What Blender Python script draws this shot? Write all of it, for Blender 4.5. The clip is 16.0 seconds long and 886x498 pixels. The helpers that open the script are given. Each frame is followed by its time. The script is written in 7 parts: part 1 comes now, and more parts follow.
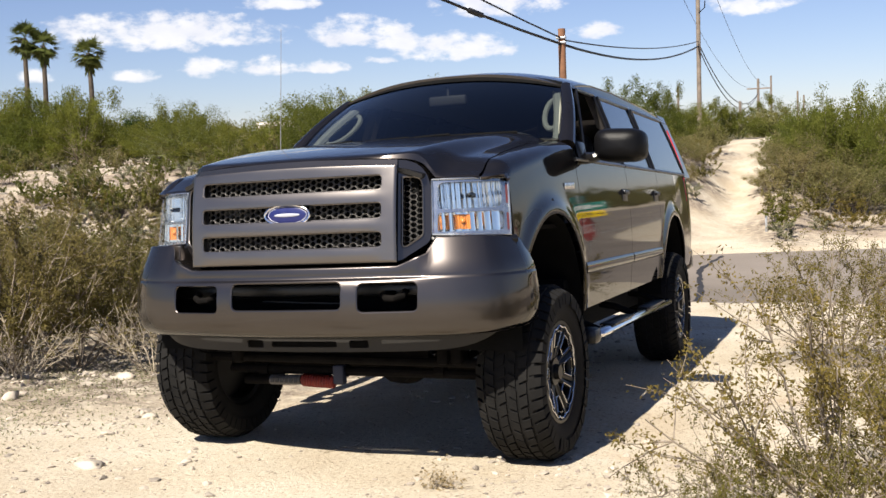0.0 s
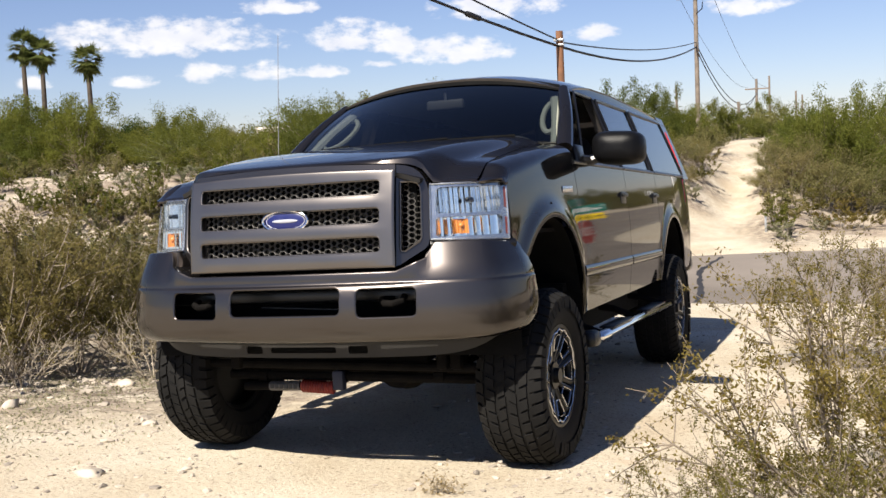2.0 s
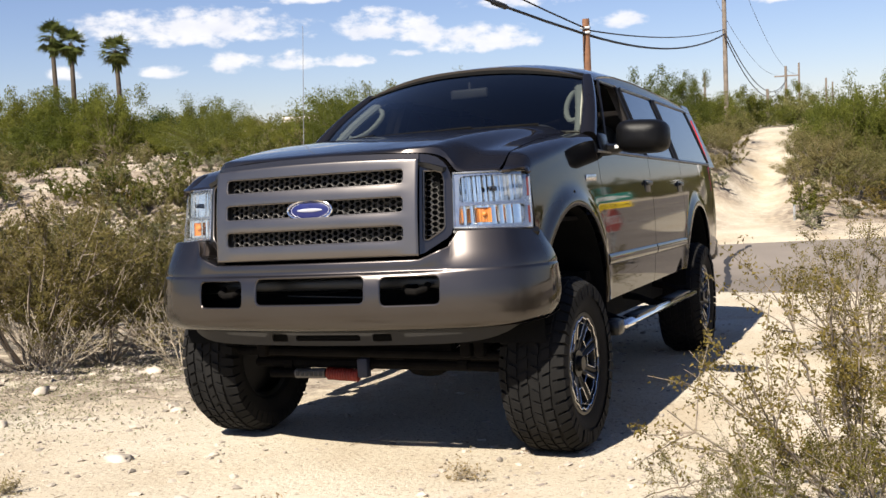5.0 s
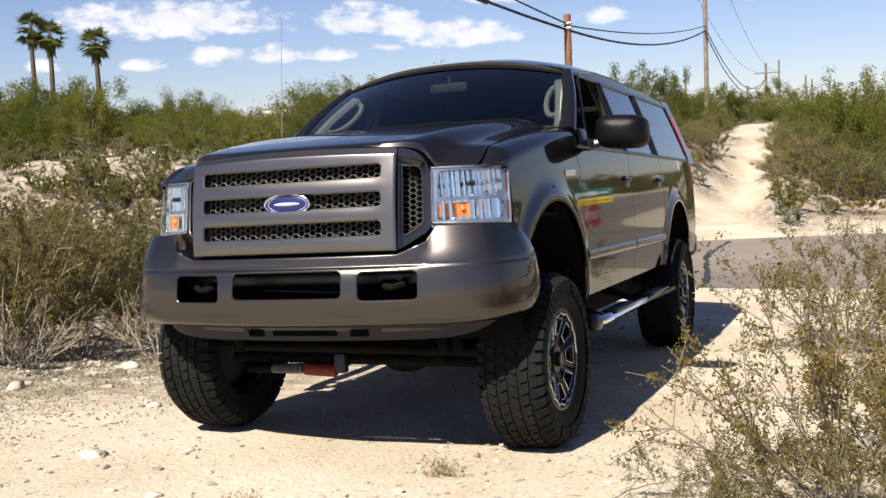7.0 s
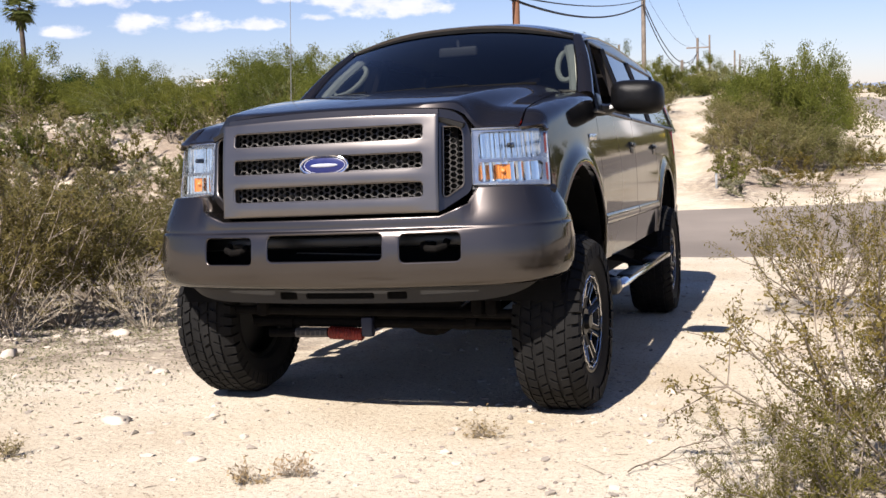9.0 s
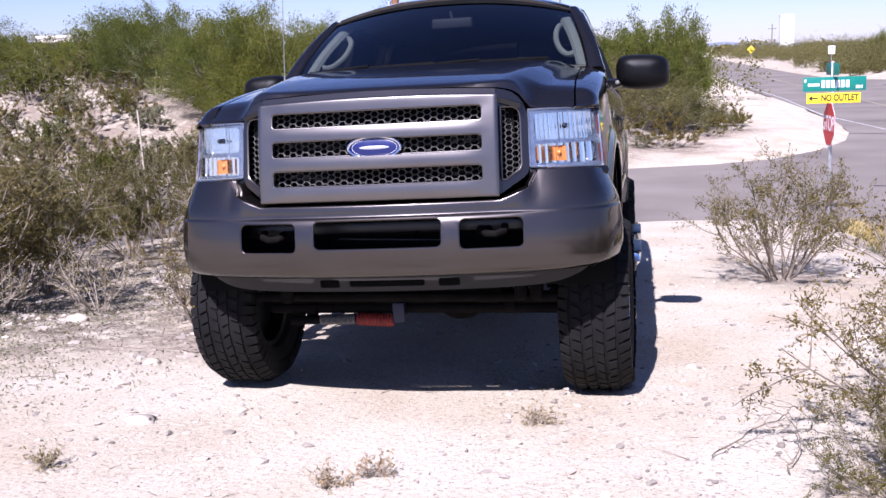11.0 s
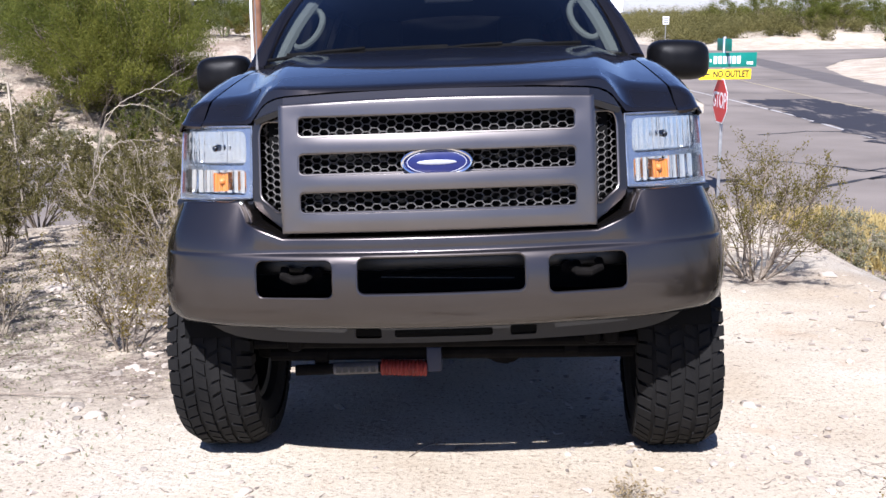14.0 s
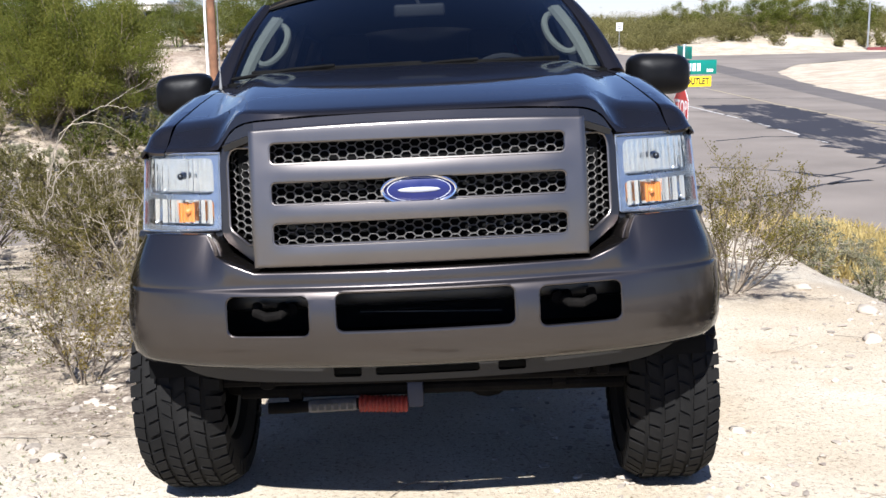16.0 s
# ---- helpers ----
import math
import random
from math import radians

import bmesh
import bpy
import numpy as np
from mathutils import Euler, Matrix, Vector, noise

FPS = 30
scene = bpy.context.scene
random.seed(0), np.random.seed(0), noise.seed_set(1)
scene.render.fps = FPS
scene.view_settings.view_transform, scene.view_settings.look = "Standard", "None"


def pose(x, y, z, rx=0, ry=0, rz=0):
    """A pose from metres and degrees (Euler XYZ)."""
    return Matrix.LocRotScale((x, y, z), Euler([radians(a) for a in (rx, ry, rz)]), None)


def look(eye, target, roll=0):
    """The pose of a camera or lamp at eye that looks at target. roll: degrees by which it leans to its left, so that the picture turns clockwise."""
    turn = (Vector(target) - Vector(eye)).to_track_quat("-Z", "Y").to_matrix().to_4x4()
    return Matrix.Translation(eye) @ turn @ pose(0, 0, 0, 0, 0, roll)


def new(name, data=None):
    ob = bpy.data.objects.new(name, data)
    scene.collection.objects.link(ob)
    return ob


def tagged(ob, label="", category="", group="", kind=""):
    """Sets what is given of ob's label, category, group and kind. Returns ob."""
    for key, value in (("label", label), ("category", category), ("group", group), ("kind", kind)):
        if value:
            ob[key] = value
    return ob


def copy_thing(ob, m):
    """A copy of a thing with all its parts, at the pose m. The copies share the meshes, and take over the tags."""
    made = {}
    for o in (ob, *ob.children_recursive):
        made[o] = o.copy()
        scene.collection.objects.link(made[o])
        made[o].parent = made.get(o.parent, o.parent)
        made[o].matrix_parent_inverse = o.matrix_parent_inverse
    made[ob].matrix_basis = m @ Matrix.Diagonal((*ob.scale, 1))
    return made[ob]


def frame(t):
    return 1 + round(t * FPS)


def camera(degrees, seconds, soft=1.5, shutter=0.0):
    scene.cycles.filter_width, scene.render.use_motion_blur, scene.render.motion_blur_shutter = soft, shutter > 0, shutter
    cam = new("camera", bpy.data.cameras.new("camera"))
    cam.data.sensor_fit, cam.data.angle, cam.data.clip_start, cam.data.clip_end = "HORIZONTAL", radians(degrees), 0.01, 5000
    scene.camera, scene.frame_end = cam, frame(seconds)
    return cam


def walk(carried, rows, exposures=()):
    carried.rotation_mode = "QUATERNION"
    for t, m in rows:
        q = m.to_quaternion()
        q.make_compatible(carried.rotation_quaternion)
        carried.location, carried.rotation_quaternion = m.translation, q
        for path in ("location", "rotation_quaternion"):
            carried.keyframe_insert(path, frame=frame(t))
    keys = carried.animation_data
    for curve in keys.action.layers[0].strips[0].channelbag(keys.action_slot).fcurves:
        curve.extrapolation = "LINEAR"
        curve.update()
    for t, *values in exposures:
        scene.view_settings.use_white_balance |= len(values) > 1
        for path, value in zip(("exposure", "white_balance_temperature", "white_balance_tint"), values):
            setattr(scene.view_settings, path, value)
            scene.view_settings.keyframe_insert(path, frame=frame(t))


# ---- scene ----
PATH = [
    (0.0, 2.405, -4.251, 1.484, 84.62, 2.20, 21.36),
    (0.5, 2.418, -4.257, 1.484, 84.83, 2.70, 21.80),
    (1.0, 2.408, -4.250, 1.482, 84.81, 2.45, 21.59),
    (1.5, 2.405, -4.236, 1.486, 85.00, 2.60, 21.43),
    (2.0, 2.409, -4.242, 1.490, 84.78, 2.72, 21.31),
    (2.5, 2.413, -4.250, 1.488, 84.63, 2.84, 21.74),
    (3.0, 2.417, -4.251, 1.490, 84.55, 2.82, 22.22),
    (3.5, 2.416, -4.253, 1.490, 83.69, 2.92, 22.52),
    (4.0, 2.421, -4.263, 1.488, 83.63, 2.97, 22.74),
    (4.2, 2.426, -4.265, 1.491, 84.01, 3.10, 23.07),
    (6.5, 2.439, -4.252, 1.488, 84.29, 2.57, 21.79),
    (7.0, 2.437, -4.235, 1.487, 83.95, 2.61, 21.74),
    (7.5, 2.437, -4.241, 1.483, 84.58, 2.03, 21.21),
    (8.0, 2.424, -4.191, 1.480, 85.49, 1.39, 21.73),
    (8.5, 2.302, -4.298, 1.452, 84.56, 1.08, 19.16),
    (8.7, 2.171, -4.365, 1.451, 83.37, 1.63, 18.80),
    (10.8, 1.136, -4.439, 1.594, 80.17, 1.59, 10.61),
    (11.0, 1.065, -4.444, 1.577, 79.90, 1.75, 10.03),
    (11.5, 0.858, -4.304, 1.558, 79.46, 2.57, 9.65),
    (12.0, 0.660, -4.134, 1.615, 77.31, 1.31, 8.13),
    (12.5, 0.385, -4.001, 1.627, 80.40, 2.30, 5.35),
    (13.0, 0.202, -3.906, 1.674, 78.06, 2.09, 0.50),
    (13.5, 0.141, -3.717, 1.677, 79.39, 2.14, 2.45),
    (14.0, 0.077, -3.514, 1.675, 77.84, 0.50, 1.38),
    (14.5, -0.013, -3.334, 1.686, 79.39, 2.10, -2.03),
    (15.0, -0.023, -3.322, 1.706, 78.09, 1.08, -1.37),
    (15.5, -0.020, -3.332, 1.708, 78.15, 1.14, -1.31),
    (16.0, -0.009, -3.288, 1.708, 78.19, 0.91, -1.01),
]

cam = camera(44.57, 16.0, soft=1.5)
EXPOSURES = [
    (0.0, 1.06, 6950, 10), (8.0, 1.06, 6950, 10), (8.7, 1.08, 6800, 12), (10.8, 1.16, 5650, 28), (12.4, 1.14, 5700, 26),
    (13.0, 1.06, 5880, 20), (13.5, 1.10, 5700, 22), (14.3, 1.22, 5850, 14), (16.0, 1.24, 6000, 11),
]
walk(cam, [(t, pose(x, y, z, rx, ry, rz)) for t, x, y, z, rx, ry, rz in PATH], EXPOSURES)

# ---- world and sun ----
SUN_TO = Vector((-0.192, -1.0, 1.13)).normalized()
world = bpy.data.worlds.new("world")
scene.world = world
world.use_nodes = True
wn, wl = world.node_tree.nodes, world.node_tree.links
wn.clear()


def wnode(kind, **kw):
    n = wn.new(kind)
    for k, v in kw.items():
        setattr(n, k, v)
    return n


sky = wnode("ShaderNodeTexSky", sky_type="NISHITA", sun_disc=False)
sky.sun_elevation = math.asin(SUN_TO.z)
sky.sun_rotation = math.atan2(SUN_TO.x, SUN_TO.y)
sky.air_density, sky.dust_density, sky.ozone_density, sky.altitude = 1.0, 0.3, 3.0, 750
wgen = wnode("ShaderNodeTexCoord")
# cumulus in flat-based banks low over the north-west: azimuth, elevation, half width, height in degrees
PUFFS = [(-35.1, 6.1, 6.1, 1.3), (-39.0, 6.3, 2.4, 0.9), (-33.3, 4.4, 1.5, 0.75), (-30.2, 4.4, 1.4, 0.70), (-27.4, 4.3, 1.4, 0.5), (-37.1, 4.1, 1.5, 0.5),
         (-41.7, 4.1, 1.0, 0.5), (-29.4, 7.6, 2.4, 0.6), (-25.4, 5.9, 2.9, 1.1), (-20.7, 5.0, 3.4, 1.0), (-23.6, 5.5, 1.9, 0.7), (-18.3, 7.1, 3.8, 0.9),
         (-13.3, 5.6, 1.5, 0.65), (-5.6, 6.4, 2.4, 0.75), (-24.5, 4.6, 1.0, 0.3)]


def wmath(op, a, b=None):
    n = wnode("ShaderNodeMath", operation=op)
    for k, v in enumerate((a, b)):
        if v is not None:
            if hasattr(v, "node"):
                wl.new(v, n.inputs[k])
            else:
                n.inputs[k].default_value = v
    return n.outputs[0]


wsep = wnode("ShaderNodeSeparateXYZ")
wl.new(wgen.outputs["Generated"], wsep.inputs[0])
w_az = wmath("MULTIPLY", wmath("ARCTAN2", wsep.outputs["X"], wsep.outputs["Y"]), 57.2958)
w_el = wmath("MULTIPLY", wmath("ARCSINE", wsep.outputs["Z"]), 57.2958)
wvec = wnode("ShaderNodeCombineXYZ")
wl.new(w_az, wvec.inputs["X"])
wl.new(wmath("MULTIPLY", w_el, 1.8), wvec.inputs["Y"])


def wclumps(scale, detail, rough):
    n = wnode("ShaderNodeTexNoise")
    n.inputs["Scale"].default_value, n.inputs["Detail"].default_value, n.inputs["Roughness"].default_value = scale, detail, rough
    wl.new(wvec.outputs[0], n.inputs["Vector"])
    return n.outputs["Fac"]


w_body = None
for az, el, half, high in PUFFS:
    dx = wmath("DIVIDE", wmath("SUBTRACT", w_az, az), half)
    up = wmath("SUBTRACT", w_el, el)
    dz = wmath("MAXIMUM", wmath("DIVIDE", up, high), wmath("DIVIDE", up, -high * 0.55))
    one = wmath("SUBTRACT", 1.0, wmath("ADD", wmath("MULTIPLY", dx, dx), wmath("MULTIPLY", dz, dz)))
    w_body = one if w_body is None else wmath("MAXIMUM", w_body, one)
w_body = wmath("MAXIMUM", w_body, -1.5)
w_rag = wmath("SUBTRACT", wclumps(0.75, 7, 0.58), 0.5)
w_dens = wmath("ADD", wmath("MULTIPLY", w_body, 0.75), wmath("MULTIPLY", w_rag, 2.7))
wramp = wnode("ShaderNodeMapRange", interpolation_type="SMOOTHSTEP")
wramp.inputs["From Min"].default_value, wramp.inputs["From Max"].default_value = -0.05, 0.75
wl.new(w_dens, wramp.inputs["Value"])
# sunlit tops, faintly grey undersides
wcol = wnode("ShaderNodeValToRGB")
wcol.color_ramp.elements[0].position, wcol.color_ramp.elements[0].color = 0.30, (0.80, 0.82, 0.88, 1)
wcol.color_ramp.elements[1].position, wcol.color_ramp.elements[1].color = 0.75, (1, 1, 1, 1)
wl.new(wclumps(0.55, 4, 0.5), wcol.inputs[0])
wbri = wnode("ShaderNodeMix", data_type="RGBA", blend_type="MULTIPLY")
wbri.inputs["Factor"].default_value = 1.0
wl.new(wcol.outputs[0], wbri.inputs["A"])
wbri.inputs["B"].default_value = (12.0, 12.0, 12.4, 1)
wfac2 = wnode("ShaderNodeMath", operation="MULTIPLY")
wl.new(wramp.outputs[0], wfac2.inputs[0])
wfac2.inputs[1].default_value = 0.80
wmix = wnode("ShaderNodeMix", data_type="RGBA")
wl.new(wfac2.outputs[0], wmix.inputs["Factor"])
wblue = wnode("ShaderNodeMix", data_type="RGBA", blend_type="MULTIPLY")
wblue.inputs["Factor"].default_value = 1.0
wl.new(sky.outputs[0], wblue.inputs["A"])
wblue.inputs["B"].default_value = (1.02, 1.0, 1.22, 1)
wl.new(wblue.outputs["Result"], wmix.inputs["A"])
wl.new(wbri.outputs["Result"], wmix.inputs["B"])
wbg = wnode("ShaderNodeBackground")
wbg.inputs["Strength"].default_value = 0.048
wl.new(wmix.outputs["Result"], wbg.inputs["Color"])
wout = wnode("ShaderNodeOutputWorld")
wl.new(wbg.outputs[0], wout.inputs[0])

sun = bpy.data.lights.new("sun", "SUN")
sun.energy, sun.angle, sun.color = 5.0, radians(0.53), (1.0, 0.96, 0.89)
sun_ob = new("sun", sun)
sun_ob.matrix_world = look(SUN_TO * 50, (0, 0, 0))

# ---- helpers for meshes and materials ----


def mesh_ob(name, bm, material, smooth=True, angle=None):
    me = bpy.data.meshes.new(name)
    bm.to_mesh(me)
    bm.free()
    me.materials.append(material)
    if smooth:
        me.shade_smooth()
        if angle:
            me.set_sharp_from_angle(angle=radians(angle))
    return new(name, me)


def part(name, bm, material, parent, label="", smooth=True, angle=35):
    ob = mesh_ob(name, bm, material, smooth, angle)
    ob.parent = parent
    return tagged(ob, label=label)


def pydata(name, verts, faces, material, smooth=False):
    me = bpy.data.meshes.new(name)
    me.from_pydata(verts, [], faces)
    me.materials.append(material)
    if smooth:
        me.shade_smooth()
    return me


def thing(name, label, category, m=None, group=""):
    ob = new(name)
    ob.empty_display_size = 0.2
    if m is not None:
        ob.matrix_world = m
    return tagged(ob, label, category, group)


def box(bm, size, at, bevel=0.0, turn=(0, 0, 0), seg=2):
    made = bmesh.ops.create_cube(bm, size=1.0)["verts"]
    bmesh.ops.scale(bm, vec=size, verts=made)
    if bevel > 0:
        edges = list({e for v in made for e in v.link_edges})
        made = list({v for f in bmesh.ops.bevel(bm, geom=edges, offset=bevel, segments=seg, profile=0.5, affect="EDGES")["faces"] for v in f.verts}
                    | {v for v in made if v.is_valid})
    bmesh.ops.transform(bm, matrix=pose(*at, *turn), verts=made)
    return made


def cyl(bm, r1, r2, depth, at, turn=(0, 0, 0), n=24, caps=True):
    made = bmesh.ops.create_cone(bm, segments=n, radius1=r1, radius2=r2, depth=depth, cap_ends=caps)["verts"]
    bmesh.ops.transform(bm, matrix=pose(*at, *turn), verts=made)
    return made


def ball(bm, size, at, n=16):
    made = bmesh.ops.create_uvsphere(bm, u_segments=n, v_segments=max(6, n // 2), radius=1.0)["verts"]
    bmesh.ops.scale(bm, vec=size, verts=made)
    bmesh.ops.translate(bm, vec=at, verts=made)
    return made


def sweep(bm, pts, radii, n=8, caps=True, squash=(1.0, 1.0)):
    """A round tube along a polyline."""
    pts = [Vector(p) for p in pts]
    radii = radii if hasattr(radii, "__len__") else [radii] * len(pts)
    rings, ref = [], None
    for i, p in enumerate(pts):
        d = (pts[min(i + 1, len(pts) - 1)] - pts[max(i - 1, 0)]).normalized()
        if ref is None:
            ref = d.orthogonal().normalized() if abs(d.z) > 0.9 else Vector((0, 0, 1))
        a = d.cross(ref).normalized()
        b = a.cross(d).normalized()
        ref = b
        rings.append([bm.verts.new(p + radii[i] * (math.cos(t) * a * squash[0] + math.sin(t) * b * squash[1]))
                      for t in (2 * math.pi * k / n for k in range(n))])
    for r, s in zip(rings, rings[1:]):
        for k in range(n):
            bm.faces.new((r[k], r[(k + 1) % n], s[(k + 1) % n], s[k]))
    if caps and n > 2:
        bm.faces.new(rings[0][::-1])
        bm.faces.new(rings[-1])


def sheet(bm, fn, us, vs, flip=False):
    """A grid of faces over fn(u, v)."""
    rows = [[bm.verts.new(fn(u, v)) for v in vs] for u in us]
    for a, b in zip(rows, rows[1:]):
        for k in range(len(vs) - 1):
            q = (a[k], b[k], b[k + 1], a[k + 1])
            bm.faces.new(q[::-1] if flip else q)
    return rows


def thick(bm, depth):
    """Gives open sheets a thickness, inwards along their normals."""
    bmesh.ops.recalc_face_normals(bm, faces=bm.faces)
    bmesh.ops.solidify(bm, geom=list(bm.faces), thickness=depth)


def carve(bm, cutters):
    """bm less the cutters, by an exact boolean."""
    base = bpy.data.meshes.new("tmp")
    bmesh.ops.recalc_face_normals(bm, faces=bm.faces)
    bm.to_mesh(base)
    bm.free()
    a = new("tmp", base)
    temps = []
    for c in cutters:
        me = bpy.data.meshes.new("tmp")
        bmesh.ops.recalc_face_normals(c, faces=c.faces)
        c.to_mesh(me)
        c.free()
        b = new("tmp", me)
        mod = a.modifiers.new("cut", "BOOLEAN")
        mod.object, mod.operation, mod.solver = b, "DIFFERENCE", "EXACT"
        temps.append(b)
    dg = bpy.context.evaluated_depsgraph_get()
    dg.update()
    out = bmesh.new()
    out.from_mesh(a.evaluated_get(dg).to_mesh())
    for o in (a, *temps):
        bpy.data.objects.remove(o)
    return out


def slot_cutter(cx, cz, w, h, y0, y1, r=0.02, n=4):
    """A prism along y whose outline is a rounded rectangle."""
    bm = bmesh.new()
    ring = []
    for sx, sz, a0 in ((1, 1, 0), (-1, 1, 90), (-1, -1, 180), (1, -1, 270)):
        for k in range(n + 1):
            t = radians(a0 + 90 * k / n)
            ring.append((cx + sx * (w / 2 - r) + r * math.cos(t), cz + sz * (h / 2 - r) + r * math.sin(t)))
    a = [bm.verts.new((x, y0, z)) for x, z in ring]
    b = [bm.verts.new((x, y1, z)) for x, z in ring]
    bm.faces.new(a)
    bm.faces.new(b[::-1])
    for k in range(len(a)):
        bm.faces.new((a[k], b[k], b[(k + 1) % len(a)], a[(k + 1) % len(a)]))
    return bm


def smooth01(a, b, x):
    t = np.clip((x - a) / (b - a), 0.0, 1.0)
    return t * t * (3 - 2 * t)


def material(name, base, rough=0.6, metal=0.0, vary=0.15, scale=8.0, fine=80.0, bump=0.0, bump_scale=60.0, tint=None,
             coat=0.0, spec=0.5, edge=1.0, coat_ior=1.5, per_piece=0.0, island=0.0, rough_vary=0.1, coords="Object"):
    """A surface with coarse stains, fine grain, uneven gloss and relief."""
    m = bpy.data.materials.new(name)
    m.use_nodes = True
    nt = m.node_tree
    n, l = nt.nodes, nt.links
    b = n["Principled BSDF"]
    b.inputs["Roughness"].default_value = rough
    b.inputs["Metallic"].default_value = metal
    b.inputs["Coat Weight"].default_value = coat
    b.inputs["Coat Roughness"].default_value = 0.04
    b.inputs["Specular IOR Level"].default_value = spec
    b.inputs["Specular Tint"].default_value = (edge, edge, edge, 1)
    b.inputs["Coat IOR"].default_value = coat_ior
    tc = n.new("ShaderNodeTexCoord")
    big, small = n.new("ShaderNodeTexNoise"), n.new("ShaderNodeTexNoise")
    big.inputs["Scale"].default_value, big.inputs["Detail"].default_value = scale, 5
    small.inputs["Scale"].default_value, small.inputs["Detail"].default_value = fine, 3
    for t in (big, small):
        l.new(tc.outputs[coords], t.inputs["Vector"])
    dark = tuple(c * (1 - vary) for c in base)
    light = tuple(min(1, c * (1 + vary)) for c in base) if tint is None else tint
    ramp = n.new("ShaderNodeValToRGB")
    ramp.color_ramp.elements[0].position, ramp.color_ramp.elements[0].color = 0.3, (*dark, 1)
    ramp.color_ramp.elements[1].position, ramp.color_ramp.elements[1].color = 0.7, (*light, 1)
    l.new(big.outputs["Fac"], ramp.inputs[0])
    grain = n.new("ShaderNodeMapRange")
    grain.inputs["To Min"].default_value, grain.inputs["To Max"].default_value = 1 - vary, 1 + vary
    l.new(small.outputs["Fac"], grain.inputs["Value"])
    mul = n.new("ShaderNodeMix")
    mul.data_type, mul.blend_type = "RGBA", "MULTIPLY"
    mul.inputs["Factor"].default_value = 1.0
    l.new(ramp.outputs[0], mul.inputs["A"])
    l.new(grain.outputs[0], mul.inputs["B"])
    colour = mul.outputs["Result"]
    if per_piece or island:
        src = n.new("ShaderNodeNewGeometry").outputs["Random Per Island"] if island else n.new("ShaderNodeObjectInfo").outputs["Random"]
        k = per_piece or island
        rng = n.new("ShaderNodeMapRange")
        rng.inputs["To Min"].default_value, rng.inputs["To Max"].default_value = 1 - k, 1 + k
        l.new(src, rng.inputs["Value"])
        mul2 = n.new("ShaderNodeMix")
        mul2.data_type, mul2.blend_type = "RGBA", "MULTIPLY"
        mul2.inputs["Factor"].default_value = 1.0
        l.new(colour, mul2.inputs["A"])
        l.new(rng.outputs[0], mul2.inputs["B"])
        colour = mul2.outputs["Result"]
    l.new(colour, b.inputs["Base Color"])
    rr = n.new("ShaderNodeMapRange")
    rr.inputs["To Min"].default_value, rr.inputs["To Max"].default_value = max(0.02, rough - rough_vary), min(1, rough + rough_vary)
    l.new(big.outputs["Fac"], rr.inputs["Value"])
    l.new(rr.outputs[0], b.inputs["Roughness"])
    if bump:
        bt = n.new("ShaderNodeTexNoise")
        bt.inputs["Scale"].default_value, bt.inputs["Detail"].default_value = bump_scale, 6
        l.new(tc.outputs[coords], bt.inputs["Vector"])
        bp = n.new("ShaderNodeBump")
        bp.inputs["Strength"].default_value, bp.inputs["Distance"].default_value = 0.7, bump
        l.new(bt.outputs["Fac"], bp.inputs["Height"])
        l.new(bp.outputs[0], b.inputs["Normal"])
    return m


def leaf_material(name, a, b_, rough=0.55, through_light=0.45):
    """Small leaves: colour varies leaf by leaf, light passes through."""
    m = bpy.data.materials.new(name)
    m.use_nodes = True
    n, l = m.node_tree.nodes, m.node_tree.links
    p = n["Principled BSDF"]
    p.inputs["Roughness"].default_value = rough
    p.inputs["Specular IOR Level"].default_value = 0.12
    geo = n.new("ShaderNodeNewGeometry")
    ramp = n.new("ShaderNodeValToRGB")
    ramp.color_ramp.elements[0].color, ramp.color_ramp.elements[1].color = (*a, 1), (*b_, 1)
    tc = n.new("ShaderNodeTexCoord")
    big = n.new("ShaderNodeTexNoise")
    big.inputs["Scale"].default_value = 2.2
    l.new(tc.outputs["Object"], big.inputs["Vector"])
    mixf = n.new("ShaderNodeMath")
    mixf.operation = "ADD"
    half = n.new("ShaderNodeMath")
    half.operation = "MULTIPLY"
    half.inputs[1].default_value = 0.55
    l.new(geo.outputs["Random Per Island"], half.inputs[0])
    sub = n.new("ShaderNodeMapRange")
    sub.inputs["From Min"].default_value, sub.inputs["From Max"].default_value = 0.35, 0.65
    sub.inputs["To Max"].default_value = 0.45
    l.new(big.outputs["Fac"], sub.inputs["Value"])
    l.new(half.outputs[0], mixf.inputs[0])
    l.new(sub.outputs[0], mixf.inputs[1])
    l.new(mixf.outputs[0], ramp.inputs[0])
    info, hsv = n.new("ShaderNodeObjectInfo"), n.new("ShaderNodeHueSaturation")
    for key, lo, hi in (("Hue", 0.480, 0.512), ("Value", 1.22, 0.82)):
        each = n.new("ShaderNodeMapRange")
        each.inputs["To Min"].default_value, each.inputs["To Max"].default_value = lo, hi
        l.new(info.outputs["Random"], each.inputs["Value"])
        l.new(each.outputs[0], hsv.inputs[key])
    l.new(ramp.outputs[0], hsv.inputs["Color"])
    l.new(hsv.outputs[0], p.inputs["Base Color"])
    tr = n.new("ShaderNodeBsdfTranslucent")
    l.new(hsv.outputs[0], tr.inputs["Color"])
    mx = n.new("ShaderNodeMixShader")
    mx.inputs[0].default_value = through_light
    l.new(p.outputs[0], mx.inputs[1])
    l.new(tr.outputs[0], mx.inputs[2])
    l.new(mx.outputs[0], n["Material Output"].inputs["Surface"])
    return m


